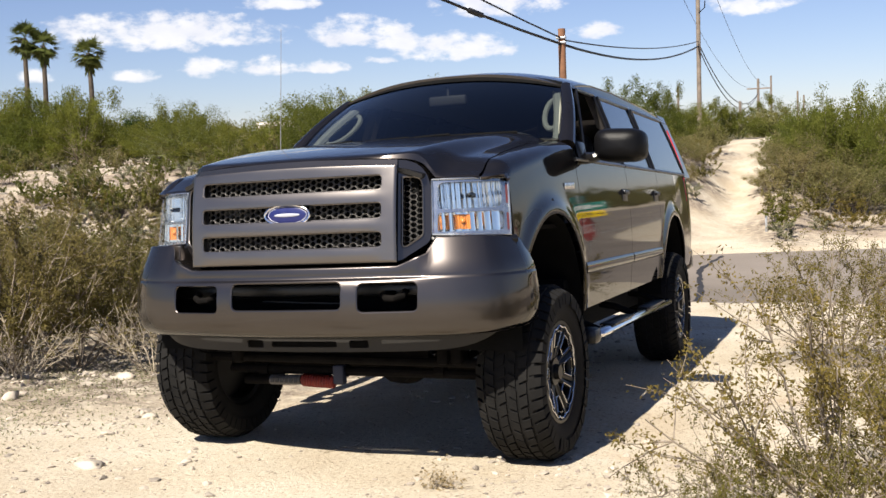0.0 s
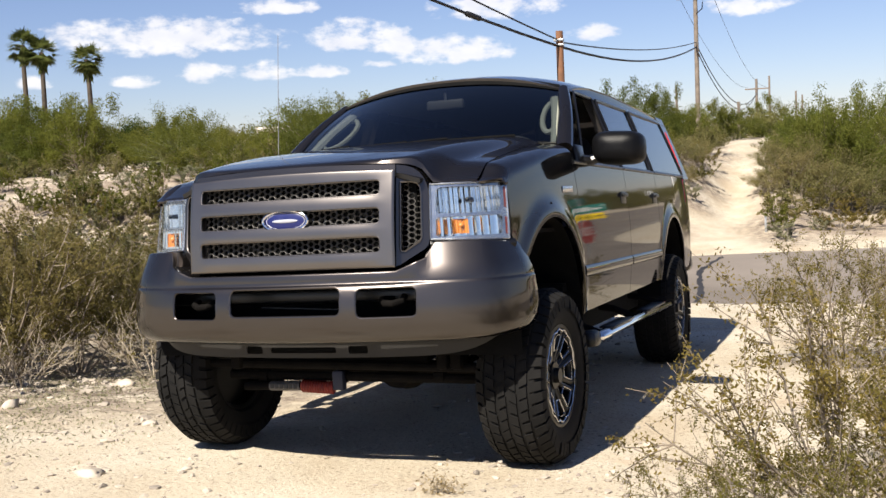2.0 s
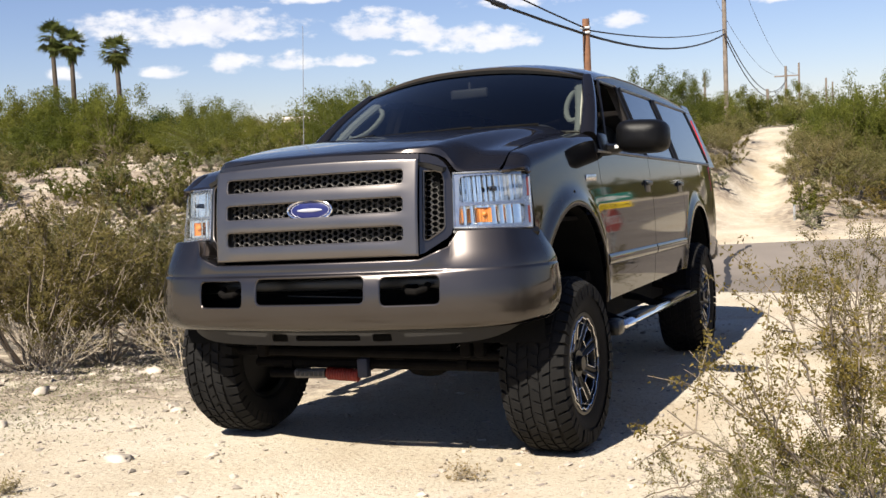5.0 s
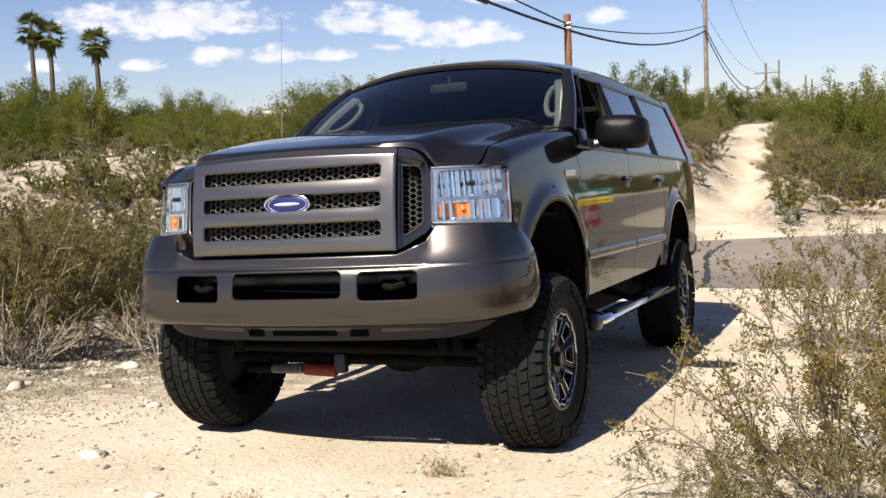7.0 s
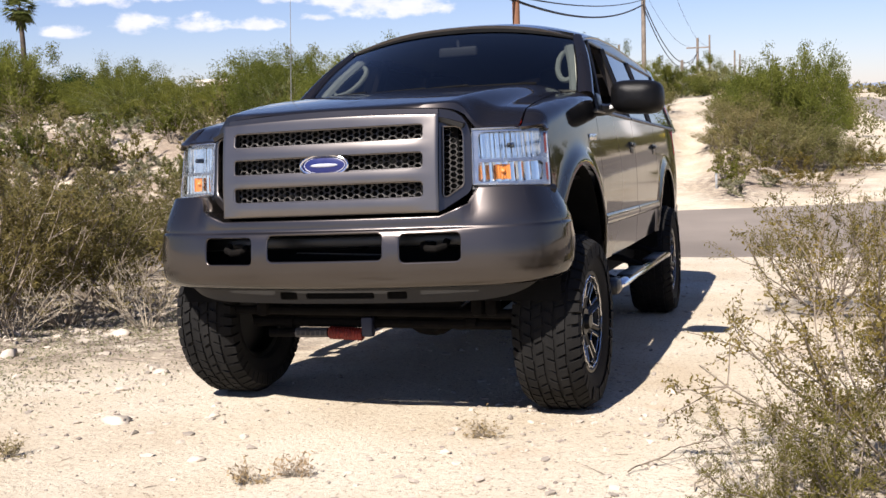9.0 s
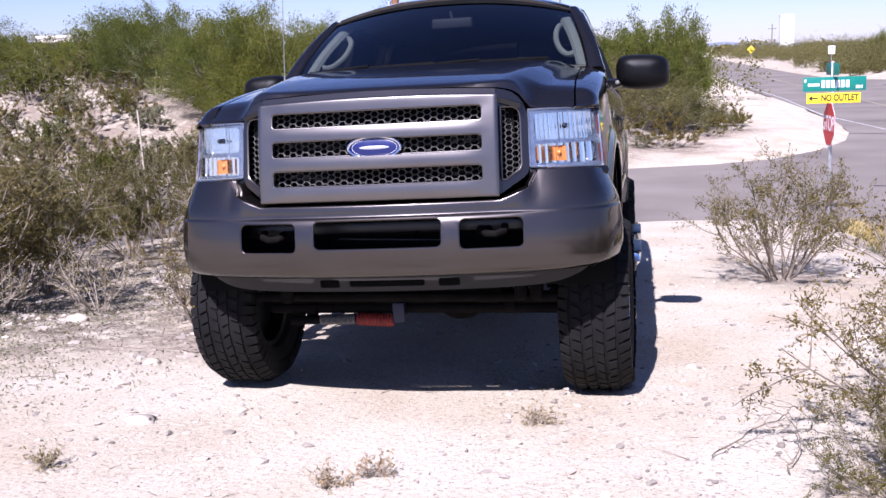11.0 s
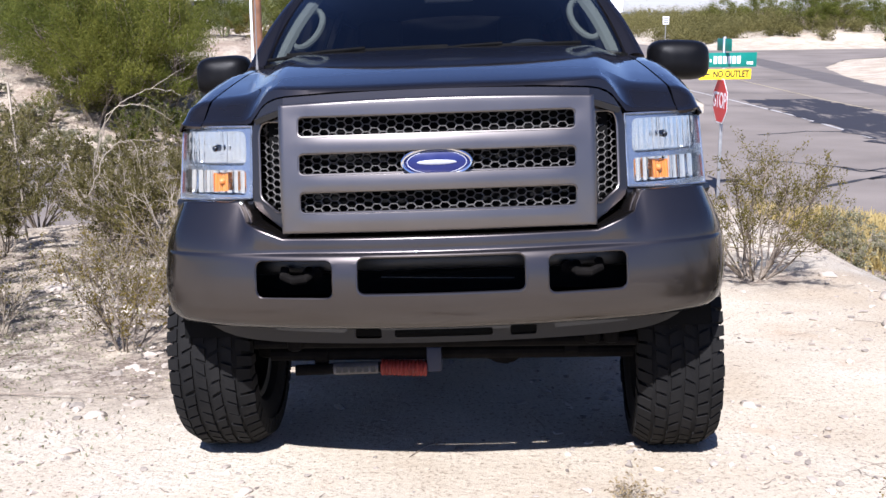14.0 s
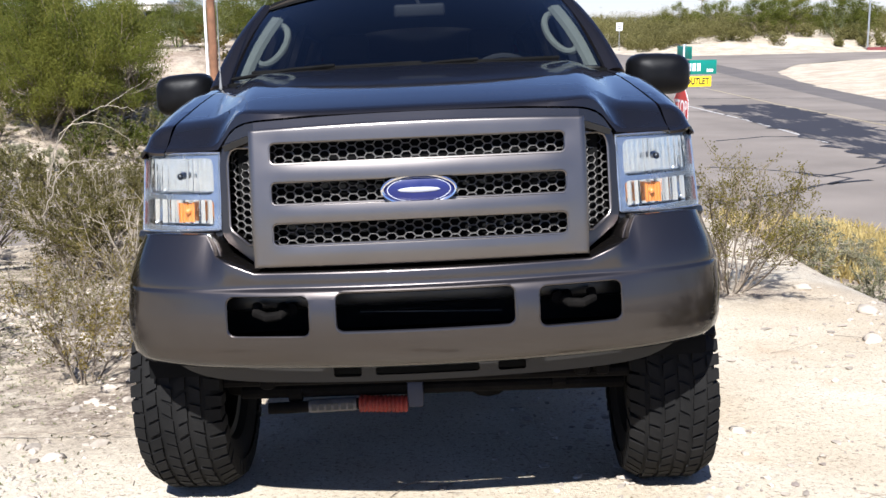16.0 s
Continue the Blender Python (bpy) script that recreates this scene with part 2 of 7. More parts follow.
def glass_material(name, tint, gloss=1.0, rough=0.0, ior=1.5):
    """A thin pane: tinted see-through with a mirror gloss by Fresnel."""
    m = bpy.data.materials.new(name)
    m.use_nodes = True
    n, l = m.node_tree.nodes, m.node_tree.links
    n.remove(n["Principled BSDF"])
    t, g, f, mx = n.new("ShaderNodeBsdfTransparent"), n.new("ShaderNodeBsdfGlossy"), n.new("ShaderNodeFresnel"), n.new("ShaderNodeMixShader")
    t.inputs["Color"].default_value = (*tint, 1)
    g.inputs["Color"].default_value = (gloss, gloss, gloss, 1)
    g.inputs["Roughness"].default_value = rough
    f.inputs["IOR"].default_value = ior
    l.new(f.outputs[0], mx.inputs[0])
    l.new(t.outputs[0], mx.inputs[1])
    l.new(g.outputs[0], mx.inputs[2])
    l.new(mx.outputs[0], n["Material Output"].inputs["Surface"])
    return m


# ---- materials ----
M_PAINT = material("grey_paint", (0.070, 0.0615, 0.0585), rough=0.32, metal=0.95, edge=0.05, coat_ior=1.43, vary=0.06, scale=3, fine=900, coat=0.85, rough_vary=0.03)
M_MIRROR = material("grained_mirror_plastic", (0.0035, 0.0035, 0.004), rough=0.42, spec=0.14, vary=0.2, scale=10, fine=300, bump=0.0006, bump_scale=700)
M_SILVER = material("grille_paint", (0.150, 0.136, 0.128), rough=0.32, metal=0.95, edge=0.5, vary=0.05, scale=4, fine=900, coat=0.6, rough_vary=0.04)
M_MESHBAR = material("grille_mesh_paint", (0.18, 0.172, 0.165), rough=0.40, metal=0.4, vary=0.08, scale=30)
M_CHROME = material("chrome", (0.75, 0.75, 0.76), rough=0.10, metal=1.0, vary=0.03, scale=6, rough_vary=0.05)
M_REFLECTOR = material("lamp_reflector", (0.86, 0.87, 0.88), rough=0.12, metal=1.0, vary=0.02, scale=20, rough_vary=0.03)
M_BLACK = material("black_plastic", (0.005, 0.005, 0.0055), rough=0.32, vary=0.2, scale=10, fine=300, bump=0.0006, bump_scale=700)
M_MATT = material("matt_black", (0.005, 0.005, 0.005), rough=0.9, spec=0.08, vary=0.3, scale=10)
M_VALANCE = material("dusty_valance", (0.0095, 0.0083, 0.0073), rough=0.65, vary=0.25, scale=7, bump=0.0008, bump_scale=300)
# almost black: the shade under the body is put into this colour
M_UNDER = material("dirty_steel", (0.0065, 0.0057, 0.0052), rough=0.9, spec=0.1, metal=0.2, vary=0.5, scale=14, bump=0.001)
M_RUBBER = material("tyre_rubber", (0.0052, 0.005, 0.005), rough=0.85, spec=0.2, vary=0.35, scale=6, fine=120, bump=0.001, bump_scale=180, tint=(0.0105, 0.0098, 0.0092))
M_RIM = material("gloss_black_alloy", (0.005, 0.005, 0.005), rough=0.35, spec=0.3, vary=0.2, scale=12)
M_ALLOY = material("machined_alloy", (0.50, 0.50, 0.51), rough=0.25, metal=1.0, vary=0.06, scale=25)
M_RUST = material("brake_disc", (0.16, 0.09, 0.06), rough=0.6, metal=0.5, vary=0.4, scale=20)
M_AMBER = material("amber_lens", (0.52, 0.19, 0.040), rough=0.3, vary=0.08, scale=40, coat=0.5)
M_LAMPFRAME = material("lamp_frame", (0.45, 0.465, 0.48), rough=0.24, metal=0.9, vary=0.06, scale=20, coat=0.5)
M_DARKRED = material("side_lens", (0.16, 0.03, 0.02), rough=0.2, vary=0.1, scale=30, coat=0.6)
M_RED = material("red_lens", (0.55, 0.02, 0.015), rough=0.15, vary=0.08, scale=30, coat=0.8)
M_BLUE = material("emblem_blue", (0.006, 0.011, 0.085), rough=0.35, vary=0.08, scale=30, coat=0.15)
M_WHITE = material("white_enamel", (0.78, 0.78, 0.78), rough=0.35, vary=0.04, scale=20)
# boot red, lowered so the colour includes the shade under the nose
M_ORANGE = material("red_rubber_boot", (0.17, 0.015, 0.009), rough=0.6, vary=0.2, scale=20)
M_TRIM = material("grey_trim_cloth", (0.27, 0.28, 0.24), rough=0.8, vary=0.1, scale=14, bump=0.0006, bump_scale=400)
M_DASH = material("dark_grey_dash", (0.03, 0.03, 0.032), rough=0.65, vary=0.15, scale=10, bump=0.0006, bump_scale=500)
M_SEAT = material("dark_leather", (0.045, 0.042, 0.040), rough=0.55, vary=0.2, scale=9, bump=0.001, bump_scale=120)
M_GLASS = glass_material("windscreen_glass", (0.22, 0.25, 0.27))
M_TINT = glass_material("tinted_glass", (0.06, 0.065, 0.07), ior=1.65)
M_LENS = glass_material("clear_lens", (0.92, 0.95, 0.97), ior=1.4)
M_ASPHALT = material("old_asphalt", (0.158, 0.137, 0.120), rough=0.95, spec=0.1, vary=0.10, scale=0.35, fine=45, bump=0.004, bump_scale=120, tint=(0.215, 0.186, 0.162), coords="Object")
M_BAND = material("resealed_asphalt", (0.112, 0.100, 0.094), rough=0.92, spec=0.1, vary=0.14, scale=0.8, fine=40)
M_TAR = material("tar_patch", (0.028, 0.028, 0.032), rough=0.8, spec=0.2, vary=0.25, scale=3, fine=60)
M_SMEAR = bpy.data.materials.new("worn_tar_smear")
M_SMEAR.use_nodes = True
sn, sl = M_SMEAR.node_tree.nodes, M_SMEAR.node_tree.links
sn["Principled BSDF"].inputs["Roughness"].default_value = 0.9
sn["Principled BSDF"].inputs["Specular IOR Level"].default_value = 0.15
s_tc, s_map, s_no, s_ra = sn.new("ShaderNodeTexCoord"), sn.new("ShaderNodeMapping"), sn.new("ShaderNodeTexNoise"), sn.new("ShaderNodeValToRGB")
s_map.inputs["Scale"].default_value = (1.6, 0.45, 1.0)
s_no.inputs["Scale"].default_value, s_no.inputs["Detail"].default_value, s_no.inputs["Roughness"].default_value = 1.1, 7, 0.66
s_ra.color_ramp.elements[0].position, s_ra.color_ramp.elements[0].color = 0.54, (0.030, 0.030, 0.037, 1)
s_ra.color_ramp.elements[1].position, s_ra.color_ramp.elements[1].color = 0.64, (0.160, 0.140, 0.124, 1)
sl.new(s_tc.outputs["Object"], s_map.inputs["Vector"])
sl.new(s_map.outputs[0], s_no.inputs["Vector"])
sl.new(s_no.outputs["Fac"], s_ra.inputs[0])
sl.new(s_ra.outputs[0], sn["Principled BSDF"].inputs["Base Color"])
M_LINE = material("worn_white_line", (0.36, 0.345, 0.33), rough=0.8, vary=0.25, scale=5, fine=40)
M_YLINE = material("worn_yellow_line", (0.25, 0.205, 0.13), rough=0.8, vary=0.3, scale=5, fine=40)
M_WOOD = material("weathered_pole", (0.18, 0.085, 0.045), rough=0.9, vary=0.3, scale=4, fine=60, bump=0.006, bump_scale=30)
M_WOODG = material("grey_pole", (0.16, 0.13, 0.105), rough=0.9, vary=0.3, scale=4, fine=60, bump=0.006, bump_scale=30)
M_CABLE = material("black_cable", (0.012, 0.012, 0.014), rough=0.6, vary=0.2)
M_GALV = material("galvanised_steel", (0.42, 0.43, 0.44), rough=0.45, metal=0.8, vary=0.12, scale=15)
M_STOPRED = material("sign_red", (0.50, 0.018, 0.022), rough=0.4, vary=0.06, scale=10)
M_SIGNGREEN = material("sign_green", (0.005, 0.17, 0.13), rough=0.4, vary=0.06, scale=10)
M_SIGNYEL = material("sign_yellow", (0.85, 0.60, 0.02), rough=0.4, vary=0.06, scale=10)
M_SIGNBLK = material("sign_black", (0.015, 0.015, 0.015), rough=0.5, vary=0.1)
M_STUCCO = material("pale_stucco", (0.62, 0.57, 0.50), rough=0.9, vary=0.08, scale=3, bump=0.003, bump_scale=60)
M_CURB = material("red_kerb_paint", (0.15, 0.03, 0.03), rough=0.8, vary=0.25, scale=4)
M_ROCK = material("pale_stone", (0.33, 0.285, 0.235), rough=0.95, vary=0.2, scale=9, bump=0.004, bump_scale=40, island=0.35, per_piece=0.0)
M_STEM = material("grey_bark", (0.21, 0.17, 0.13), rough=0.9, vary=0.3, scale=12, bump=0.002, bump_scale=90)
M_DRYSTEM = material("dead_wood", (0.33, 0.28, 0.215), rough=0.9, vary=0.2, scale=12)
M_PALMTRUNK = material("shaggy_palm_trunk", (0.055, 0.043, 0.032), rough=0.95, vary=0.4, scale=3, fine=14, bump=0.04, bump_scale=6)
M_GREENBARK = material("green_bark", (0.13, 0.14, 0.06), rough=0.8, vary=0.25, scale=8)
M_CREO = leaf_material("creosote_leaf", (0.098, 0.088, 0.028), (0.205, 0.180, 0.062), through_light=0.6)
M_CREO_DRY = leaf_material("dry_creosote_leaf", (0.098, 0.088, 0.020), (0.225, 0.190, 0.050), through_light=0.6)
M_MESQ = leaf_material("mesquite_leaf", (0.088, 0.105, 0.018), (0.200, 0.215, 0.046), through_light=0.6)
M_PALO = leaf_material("palo_verde_leaf", (0.075, 0.088, 0.014), (0.165, 0.178, 0.038), through_light=0.6)
M_DARKLEAF = leaf_material("dark_green_leaf", (0.022, 0.042, 0.010), (0.060, 0.088, 0.022), through_light=0.3)
M_FARLEAF = leaf_material("far_scrub_leaf", (0.095, 0.093, 0.030), (0.195, 0.180, 0.066))
M_PALM = leaf_material("palm_frond", (0.042, 0.064, 0.018), (0.120, 0.140, 0.042))
M_SCRUB = leaf_material("bank_scrub_leaf", (0.105, 0.100, 0.036), (0.235, 0.210, 0.085))
M_GRASS = leaf_material("dry_grass", (0.30, 0.24, 0.08), (0.52, 0.44, 0.19))
M_WEED = leaf_material("dry_weed_leaf", (0.22, 0.17, 0.09), (0.42, 0.34, 0.19))
M_BURSAGE = leaf_material("grey_bursage_leaf", (0.15, 0.155, 0.085), (0.30, 0.29, 0.18))

# ---- ground ----
ROAD_Z = -1.40
# outline of the paved T-junction, anticlockwise
ROAD = [(9.6, -60), (18.4, -60), (17.6, 0), (17.0, 34), (17.4, 42), (18.4, 50), (20.5, 60), (25.0, 70), (31.0, 76), (40.0, 79.5), (70.0, 82),
        (70.0, 95), (42, 94), (30, 91.5), (22, 90), (18.2, 96), (18.0, 120), (20.5, 250), (24.5, 400),
        (14.5, 400), (10.9, 185), (8.8, 88), (8.9, 51), (8.7, 40), (8.2, 34.5), (7.5, 31.2), (6.2, 28.0), (4.6, 25.6), (3.0, 24.4),
        (-30, 12.2), (-60, 1.0), (-60, -8.0), (-30, 2.9), (0.8, 14.1), (2.2, 14.35), (3.6, 13.9), (5.2, 12.95), (6.7, 11.7), (7.9, 9.8), (8.6, 6.0), (9.0, 0.0)]


def poly_distance(px, py, poly):
    """Distance to a polygon's outline, negative inside."""
    best = np.full(px.shape, 1e9)
    inside = np.zeros(px.shape, bool)
    for (ax, ay), (bx, by) in zip(poly, poly[1:] + poly[:1]):
        dx, dy = bx - ax, by - ay
        t = np.clip(((px - ax) * dx + (py - ay) * dy) / (dx * dx + dy * dy), 0, 1)
        best = np.minimum(best, np.hypot(px - ax - t * dx, py - ay - t * dy))
        cross = (ay > py) != (by > py)
        if ay != by:
            inside ^= cross & (px < (bx - ax) * (py - ay) / (by - ay) + ax)
    return np.where(inside, -best, best)


def lumps(x, y, s, seed):
    """Smooth value noise on a lattice of s metres, -1 to 1."""
    u, v = x / s, y / s
    i, j = np.floor(u).astype(int), np.floor(v).astype(int)
    fu, fv = u - i, v - j
    fu, fv = fu * fu * (3 - 2 * fu), fv * fv * (3 - 2 * fv)

    def h(a, b):
        k = np.sin(a * 127.1 + b * 311.7 + seed * 74.7) * 43758.5453
        return 2 * (k - np.floor(k)) - 1

    return (h(i, j) * (1 - fu) + h(i + 1, j) * fu) * (1 - fv) + (h(i, j + 1) * (1 - fu) + h(i + 1, j + 1) * fu) * fv


def ground_z(x, y):
    x, y = np.asarray(x, float), np.asarray(y, float)
    d = poly_distance(x, y, ROAD)
    # the dirt pad on which the vehicle stands, falling towards the street
    pad = -0.006 - 0.058 * np.clip(y, -9, 10) + 0.012 * lumps(x, y, 0.9, 1) + 0.006 * lumps(x, y, 0.28, 2)
    left = 0.10 * smooth01(-2.4, -4.5, x) * smooth01(-3, 2, y) * lumps(x, y, 1.7, 3)
    pad = pad + left
    ease = smooth01(9.0, 13.4, y - 0.37 * np.minimum(x, 0)) 
    low = ROAD_Z + 0.02 + 0.03 * np.clip(d, 0, 3) + 0.03 * lumps(x, y, 1.2, 5)
    edge = smooth01(3.0 + 0.15 * lumps(x, y, 1.0, 8), 4.6, x) * smooth01(-6, -2, y)
    near = pad * (1 - ease) + low * ease
    near = near * (1 - edge) + np.minimum(near, low + 0.25 * (1 - smooth01(4.6, 7.5, x))) * edge
    # beyond the street: a bank rising to a plateau left of the track, almost level right of it
    far_edge = 23.3 + 0.37 * np.minimum(x, 3.0)
    u = y - far_edge
    side = 1 - smooth01(-0.2, 2.6, x + 0.085 * np.clip(u, 0, 30))
    track = np.exp(-((x + 0.85 + 0.075 * u) / 1.25) ** 2)
    bank = smooth01(0.3, 21, u) * 2.6
    steep = smooth01(0.6, 11, u) * 2.45 + 0.30 * lumps(x, y, 3.5, 6) * smooth01(1, 5, u)
    steep = steep + 2.6 * smooth01(-25, -70, x) * smooth01(15, 45, u)
    rise = (bank * track + steep * (1 - track)) * side
    flat = 0.25 * smooth01(1, 8, u) * (1 - side) + 0.10 * lumps(x, y, 4.0, 7) * smooth01(1, 6, u) + 0.30 * smooth01(30, 160, u)
    beyond = ROAD_Z + 0.03 + rise + flat + 0.02 * lumps(x, y, 0.8, 9)
    east = ROAD_Z + 0.03 + 0.05 * np.clip(d, 0, 6) + 0.9 * smooth01(3, 12, d) * (0.55 + 0.45 * lumps(x, y, 9, 4)) + 0.02 * lumps(x, y, 0.8, 9)
    east = east + 0.75 * smooth01(96.0, 99.5, y - 0.05 * (x - 25)) * smooth01(21, 25, x) * (0.62 + 0.38 * lumps(x, y, 5.0, 14)) * (1 - smooth01(130, 200, y))
    z = np.where(u > 0, beyond, near)
    z = np.where((x > 9) & (d > -1), np.where(x > 15, east, np.minimum(z, ROAD_Z + 0.03 + 0.05 * np.clip(d, 0, 8))), z)
    # pavement lies in the ground, with dirt lapping over its edge
    k = smooth01(0.0, 1.4, d)
    z = np.where(d < 0, ROAD_Z - 0.05 - 0.05 * np.minimum(-d, 1), (ROAD_Z + 0.012) * (1 - k) + z * k)
    return z


def gz(x, y):
    return float(ground_z(np.array([x]), np.array([y]))[0])


def stretch(*runs):
    """Grid lines: runs of (start, end, step)."""
    out = []
    for a, b, s in runs:
        n = max(1, round((b - a) / s))
        out += [a + (b - a) * k / n for k in range(n)]
    return np.array(out + [runs[-1][1]])


gx = stretch((-3000, -400, 650), (-400, -90, 38), (-90, -30, 4), (-30, -9, 0.8), (-9, 6.5, 0.11), (6.5, 14, 0.4), (14, 60, 2), (60, 400, 34), (400, 3000, 650))
gy = stretch((-900, -60, 140), (-60, -9, 5), (-9, 12, 0.12), (12, 34, 0.35), (34, 70, 0.9), (70, 92, 3.0), (92, 104, 0.8), (104, 140, 3.5), (140, 500, 30), (500, 4200, 460))
GX, GY = np.meshgrid(gx, gy, indexing="ij")
GZ = ground_z(GX, GY)
nx_, ny_ = GX.shape
gverts = np.stack([GX, GY, GZ], -1).reshape(-1, 3)
ii, jj = np.meshgrid(np.arange(nx_ - 1), np.arange(ny_ - 1), indexing="ij")
a_ = (ii * ny_ + jj).ravel()
gfaces = np.stack([a_, a_ + ny_, a_ + ny_ + 1, a_ + 1], -1)

M_DIRT = bpy.data.materials.new("caliche_dirt")
M_DIRT.use_nodes = True
dn, dl = M_DIRT.node_tree.nodes, M_DIRT.node_tree.links
dp = dn["Principled BSDF"]
dp.inputs["Roughness"].default_value = 0.95
dp.inputs["Specular IOR Level"].default_value = 0.15
dtc = dn.new("ShaderNodeTexCoord")


def dnoise(scale, detail=5, rough=0.55):
    t = dn.new("ShaderNodeTexNoise")
    t.inputs["Scale"].default_value, t.inputs["Detail"].default_value, t.inputs["Roughness"].default_value = scale, detail, rough
    dl.new(dtc.outputs["Object"], t.inputs["Vector"])
    return t.outputs["Fac"]


def dramp(src, stops):
    r = dn.new("ShaderNodeValToRGB")
    while len(r.color_ramp.elements) < len(stops):
        r.color_ramp.elements.new(0.5)
    for e, (p, c) in zip(r.color_ramp.elements, stops):
        e.position, e.color = p, (*c, 1)
    dl.new(src, r.inputs[0])
    return r.outputs[0]


def dmix(a, b, f, mode="MIX"):
    m = dn.new("ShaderNodeMix")
    m.data_type, m.blend_type = "RGBA", mode
    for key, v in (("A", a), ("B", b), ("Factor", f)):
        if hasattr(v, "node"):
            dl.new(v, m.inputs[key])
        else:
            m.inputs[key].default_value = v
    return m.outputs["Result"]


d_base = dramp(dnoise(0.9), [(0.32, (0.40, 0.335, 0.25)), (0.5, (0.455, 0.40, 0.315)), (0.68, (0.50, 0.455, 0.375))])
d_speck = dramp(dnoise(55, 4, 0.7), [(0.33, (0.42, 0.38, 0.35)), (0.45, (1, 1, 1)), (0.58, (1.0, 1.0, 1.0)), (0.70, (1.22, 1.2, 1.17))])
d_grit = dramp(dnoise(260, 2, 0.6), [(0.3, (0.84, 0.82, 0.80)), (0.6, (1.06, 1.06, 1.05))])
d_warm = dmix(d_base, (0.39, 0.28, 0.185, 1), dramp(dnoise(1.7, 3), [(0.60, (0, 0, 0)), (0.75, (0.45, 0.45, 0.45))]))
d_col = dmix(dmix(d_warm, d_speck, 1.0, "MULTIPLY"), d_grit, 1.0, "MULTIPLY")
d_st = dn.new("ShaderNodeAttribute")
d_st.attribute_name = "stony"
d_sm = dn.new("ShaderNodeMath")
d_sm.operation = "MULTIPLY"
dl.new(d_st.outputs["Fac"], d_sm.inputs[0])
dl.new(dramp(dnoise(0.75, 6, 0.68), [(0.42, (0, 0, 0)), (0.60, (0.85, 0.85, 0.85))]), d_sm.inputs[1])
d_col = dmix(d_col, dramp(dnoise(7, 5, 0.7), [(0.35, (0.12, 0.085, 0.06)), (0.62, (0.31, 0.235, 0.185))]), d_sm.outputs[0])
# leaf litter, carried by a vertex layer that follows the shrubs
d_att = dn.new("ShaderNodeAttribute")
d_att.attribute_name = "litter"
d_lit = dramp(dnoise(38, 5, 0.75), [(0.38, (0.085, 0.065, 0.05)), (0.52, (0.20, 0.16, 0.125)), (0.68, (0.42, 0.36, 0.29))])
d_mask = dn.new("ShaderNodeMath")
d_mask.operation = "MULTIPLY"
dl.new(d_att.outputs["Fac"], d_mask.inputs[0])
d_m2 = dn.new("ShaderNodeMapRange")
d_m2.inputs["From Min"].default_value, d_m2.inputs["From Max"].default_value = 0.35, 0.56
dl.new(dnoise(5.5, 5, 0.65), d_m2.inputs["Value"])
dl.new(d_m2.outputs[0], d_mask.inputs[1])
dl.new(dmix(d_col, d_lit, d_mask.outputs[0]), dp.inputs["Base Color"])
d_bump = dn.new("ShaderNodeBump")
d_bump.inputs["Strength"].default_value, d_bump.inputs["Distance"].default_value = 0.95, 0.013
d_hsum = dn.new("ShaderNodeMath")
d_hsum.operation = "ADD"
dl.new(dnoise(22, 6, 0.7), d_hsum.inputs[0])
d_vor = dn.new("ShaderNodeTexVoronoi")
d_vor.inputs["Scale"].default_value = 34
dl.new(dtc.outputs["Object"], d_vor.inputs["Vector"])
d_vm = dn.new("ShaderNodeMapRange")
d_vm.inputs["From Max"].default_value, d_vm.inputs["To Min"].default_value, d_vm.inputs["To Max"].default_value = 0.35, 0.14, 0.0
dl.new(d_vor.outputs["Distance"], d_vm.inputs["Value"])
dl.new(d_vm.outputs[0], d_hsum.inputs[1])
dl.new(d_hsum.outputs[0], d_bump.inputs["Height"])
dl.new(d_bump.outputs[0], dp.inputs["Normal"])

ground_me = pydata("ground", gverts.tolist(), gfaces.tolist(), M_DIRT, True)
ground = tagged(new("ground", ground_me), "pale caliche dirt with gravel, twigs and leaf litter", "ground", kind="structure")
LITTER = []


def finish_litter():
    """Writes how much litter lies at each vertex, from the shrubs that drop it."""
    att = ground_me.attributes.new("litter", "FLOAT", "POINT")
    val = np.zeros(len(gverts))
    for x, y, r in LITTER:
        q = np.exp(-(((gverts[:, 0] - x) / r) ** 2 + ((gverts[:, 1] - y) / r) ** 2))
        val = np.maximum(val, q * 1.25)
    att.data.foreach_set("value", np.clip(val, 0, 1))
    # rough stony soil beyond the street, away from the track
    gxv, gyv = gverts[:, 0], gverts[:, 1]
    u = gyv - 23.3 - 0.37 * np.minimum(gxv, 3.0)
    stony = smooth01(1.0, 3.5, u) * (1 - np.exp(-((gxv + 0.85 + 0.075 * u) / 1.25) ** 2)) * (1 - smooth01(2.0, 6.0, gxv)) + 0.55 * smooth01(13.0, 17.0, gxv)
    ground_me.attributes.new("stony", "FLOAT", "POINT").data.foreach_set("value", stony)


# ---- road ----
rbm = bmesh.new()
rv = [rbm.verts.new((x, y, ROAD_Z)) for x, y in ROAD]
redges = [rbm.edges.new((a, b)) for a, b in zip(rv, rv[1:] + rv[:1])]
bmesh.ops.triangle_fill(rbm, edges=redges, use_beauty=True)
bmesh.ops.recalc_face_normals(rbm, faces=rbm.faces)
for f in rbm.faces:
    if f.normal.z < 0:
        f.normal_flip()
road = mesh_ob("road", rbm, M_ASPHALT, smooth=False)
tagged(road, "sun-bleached grey asphalt at a street junction, cracked and patched", "road", kind="structure")


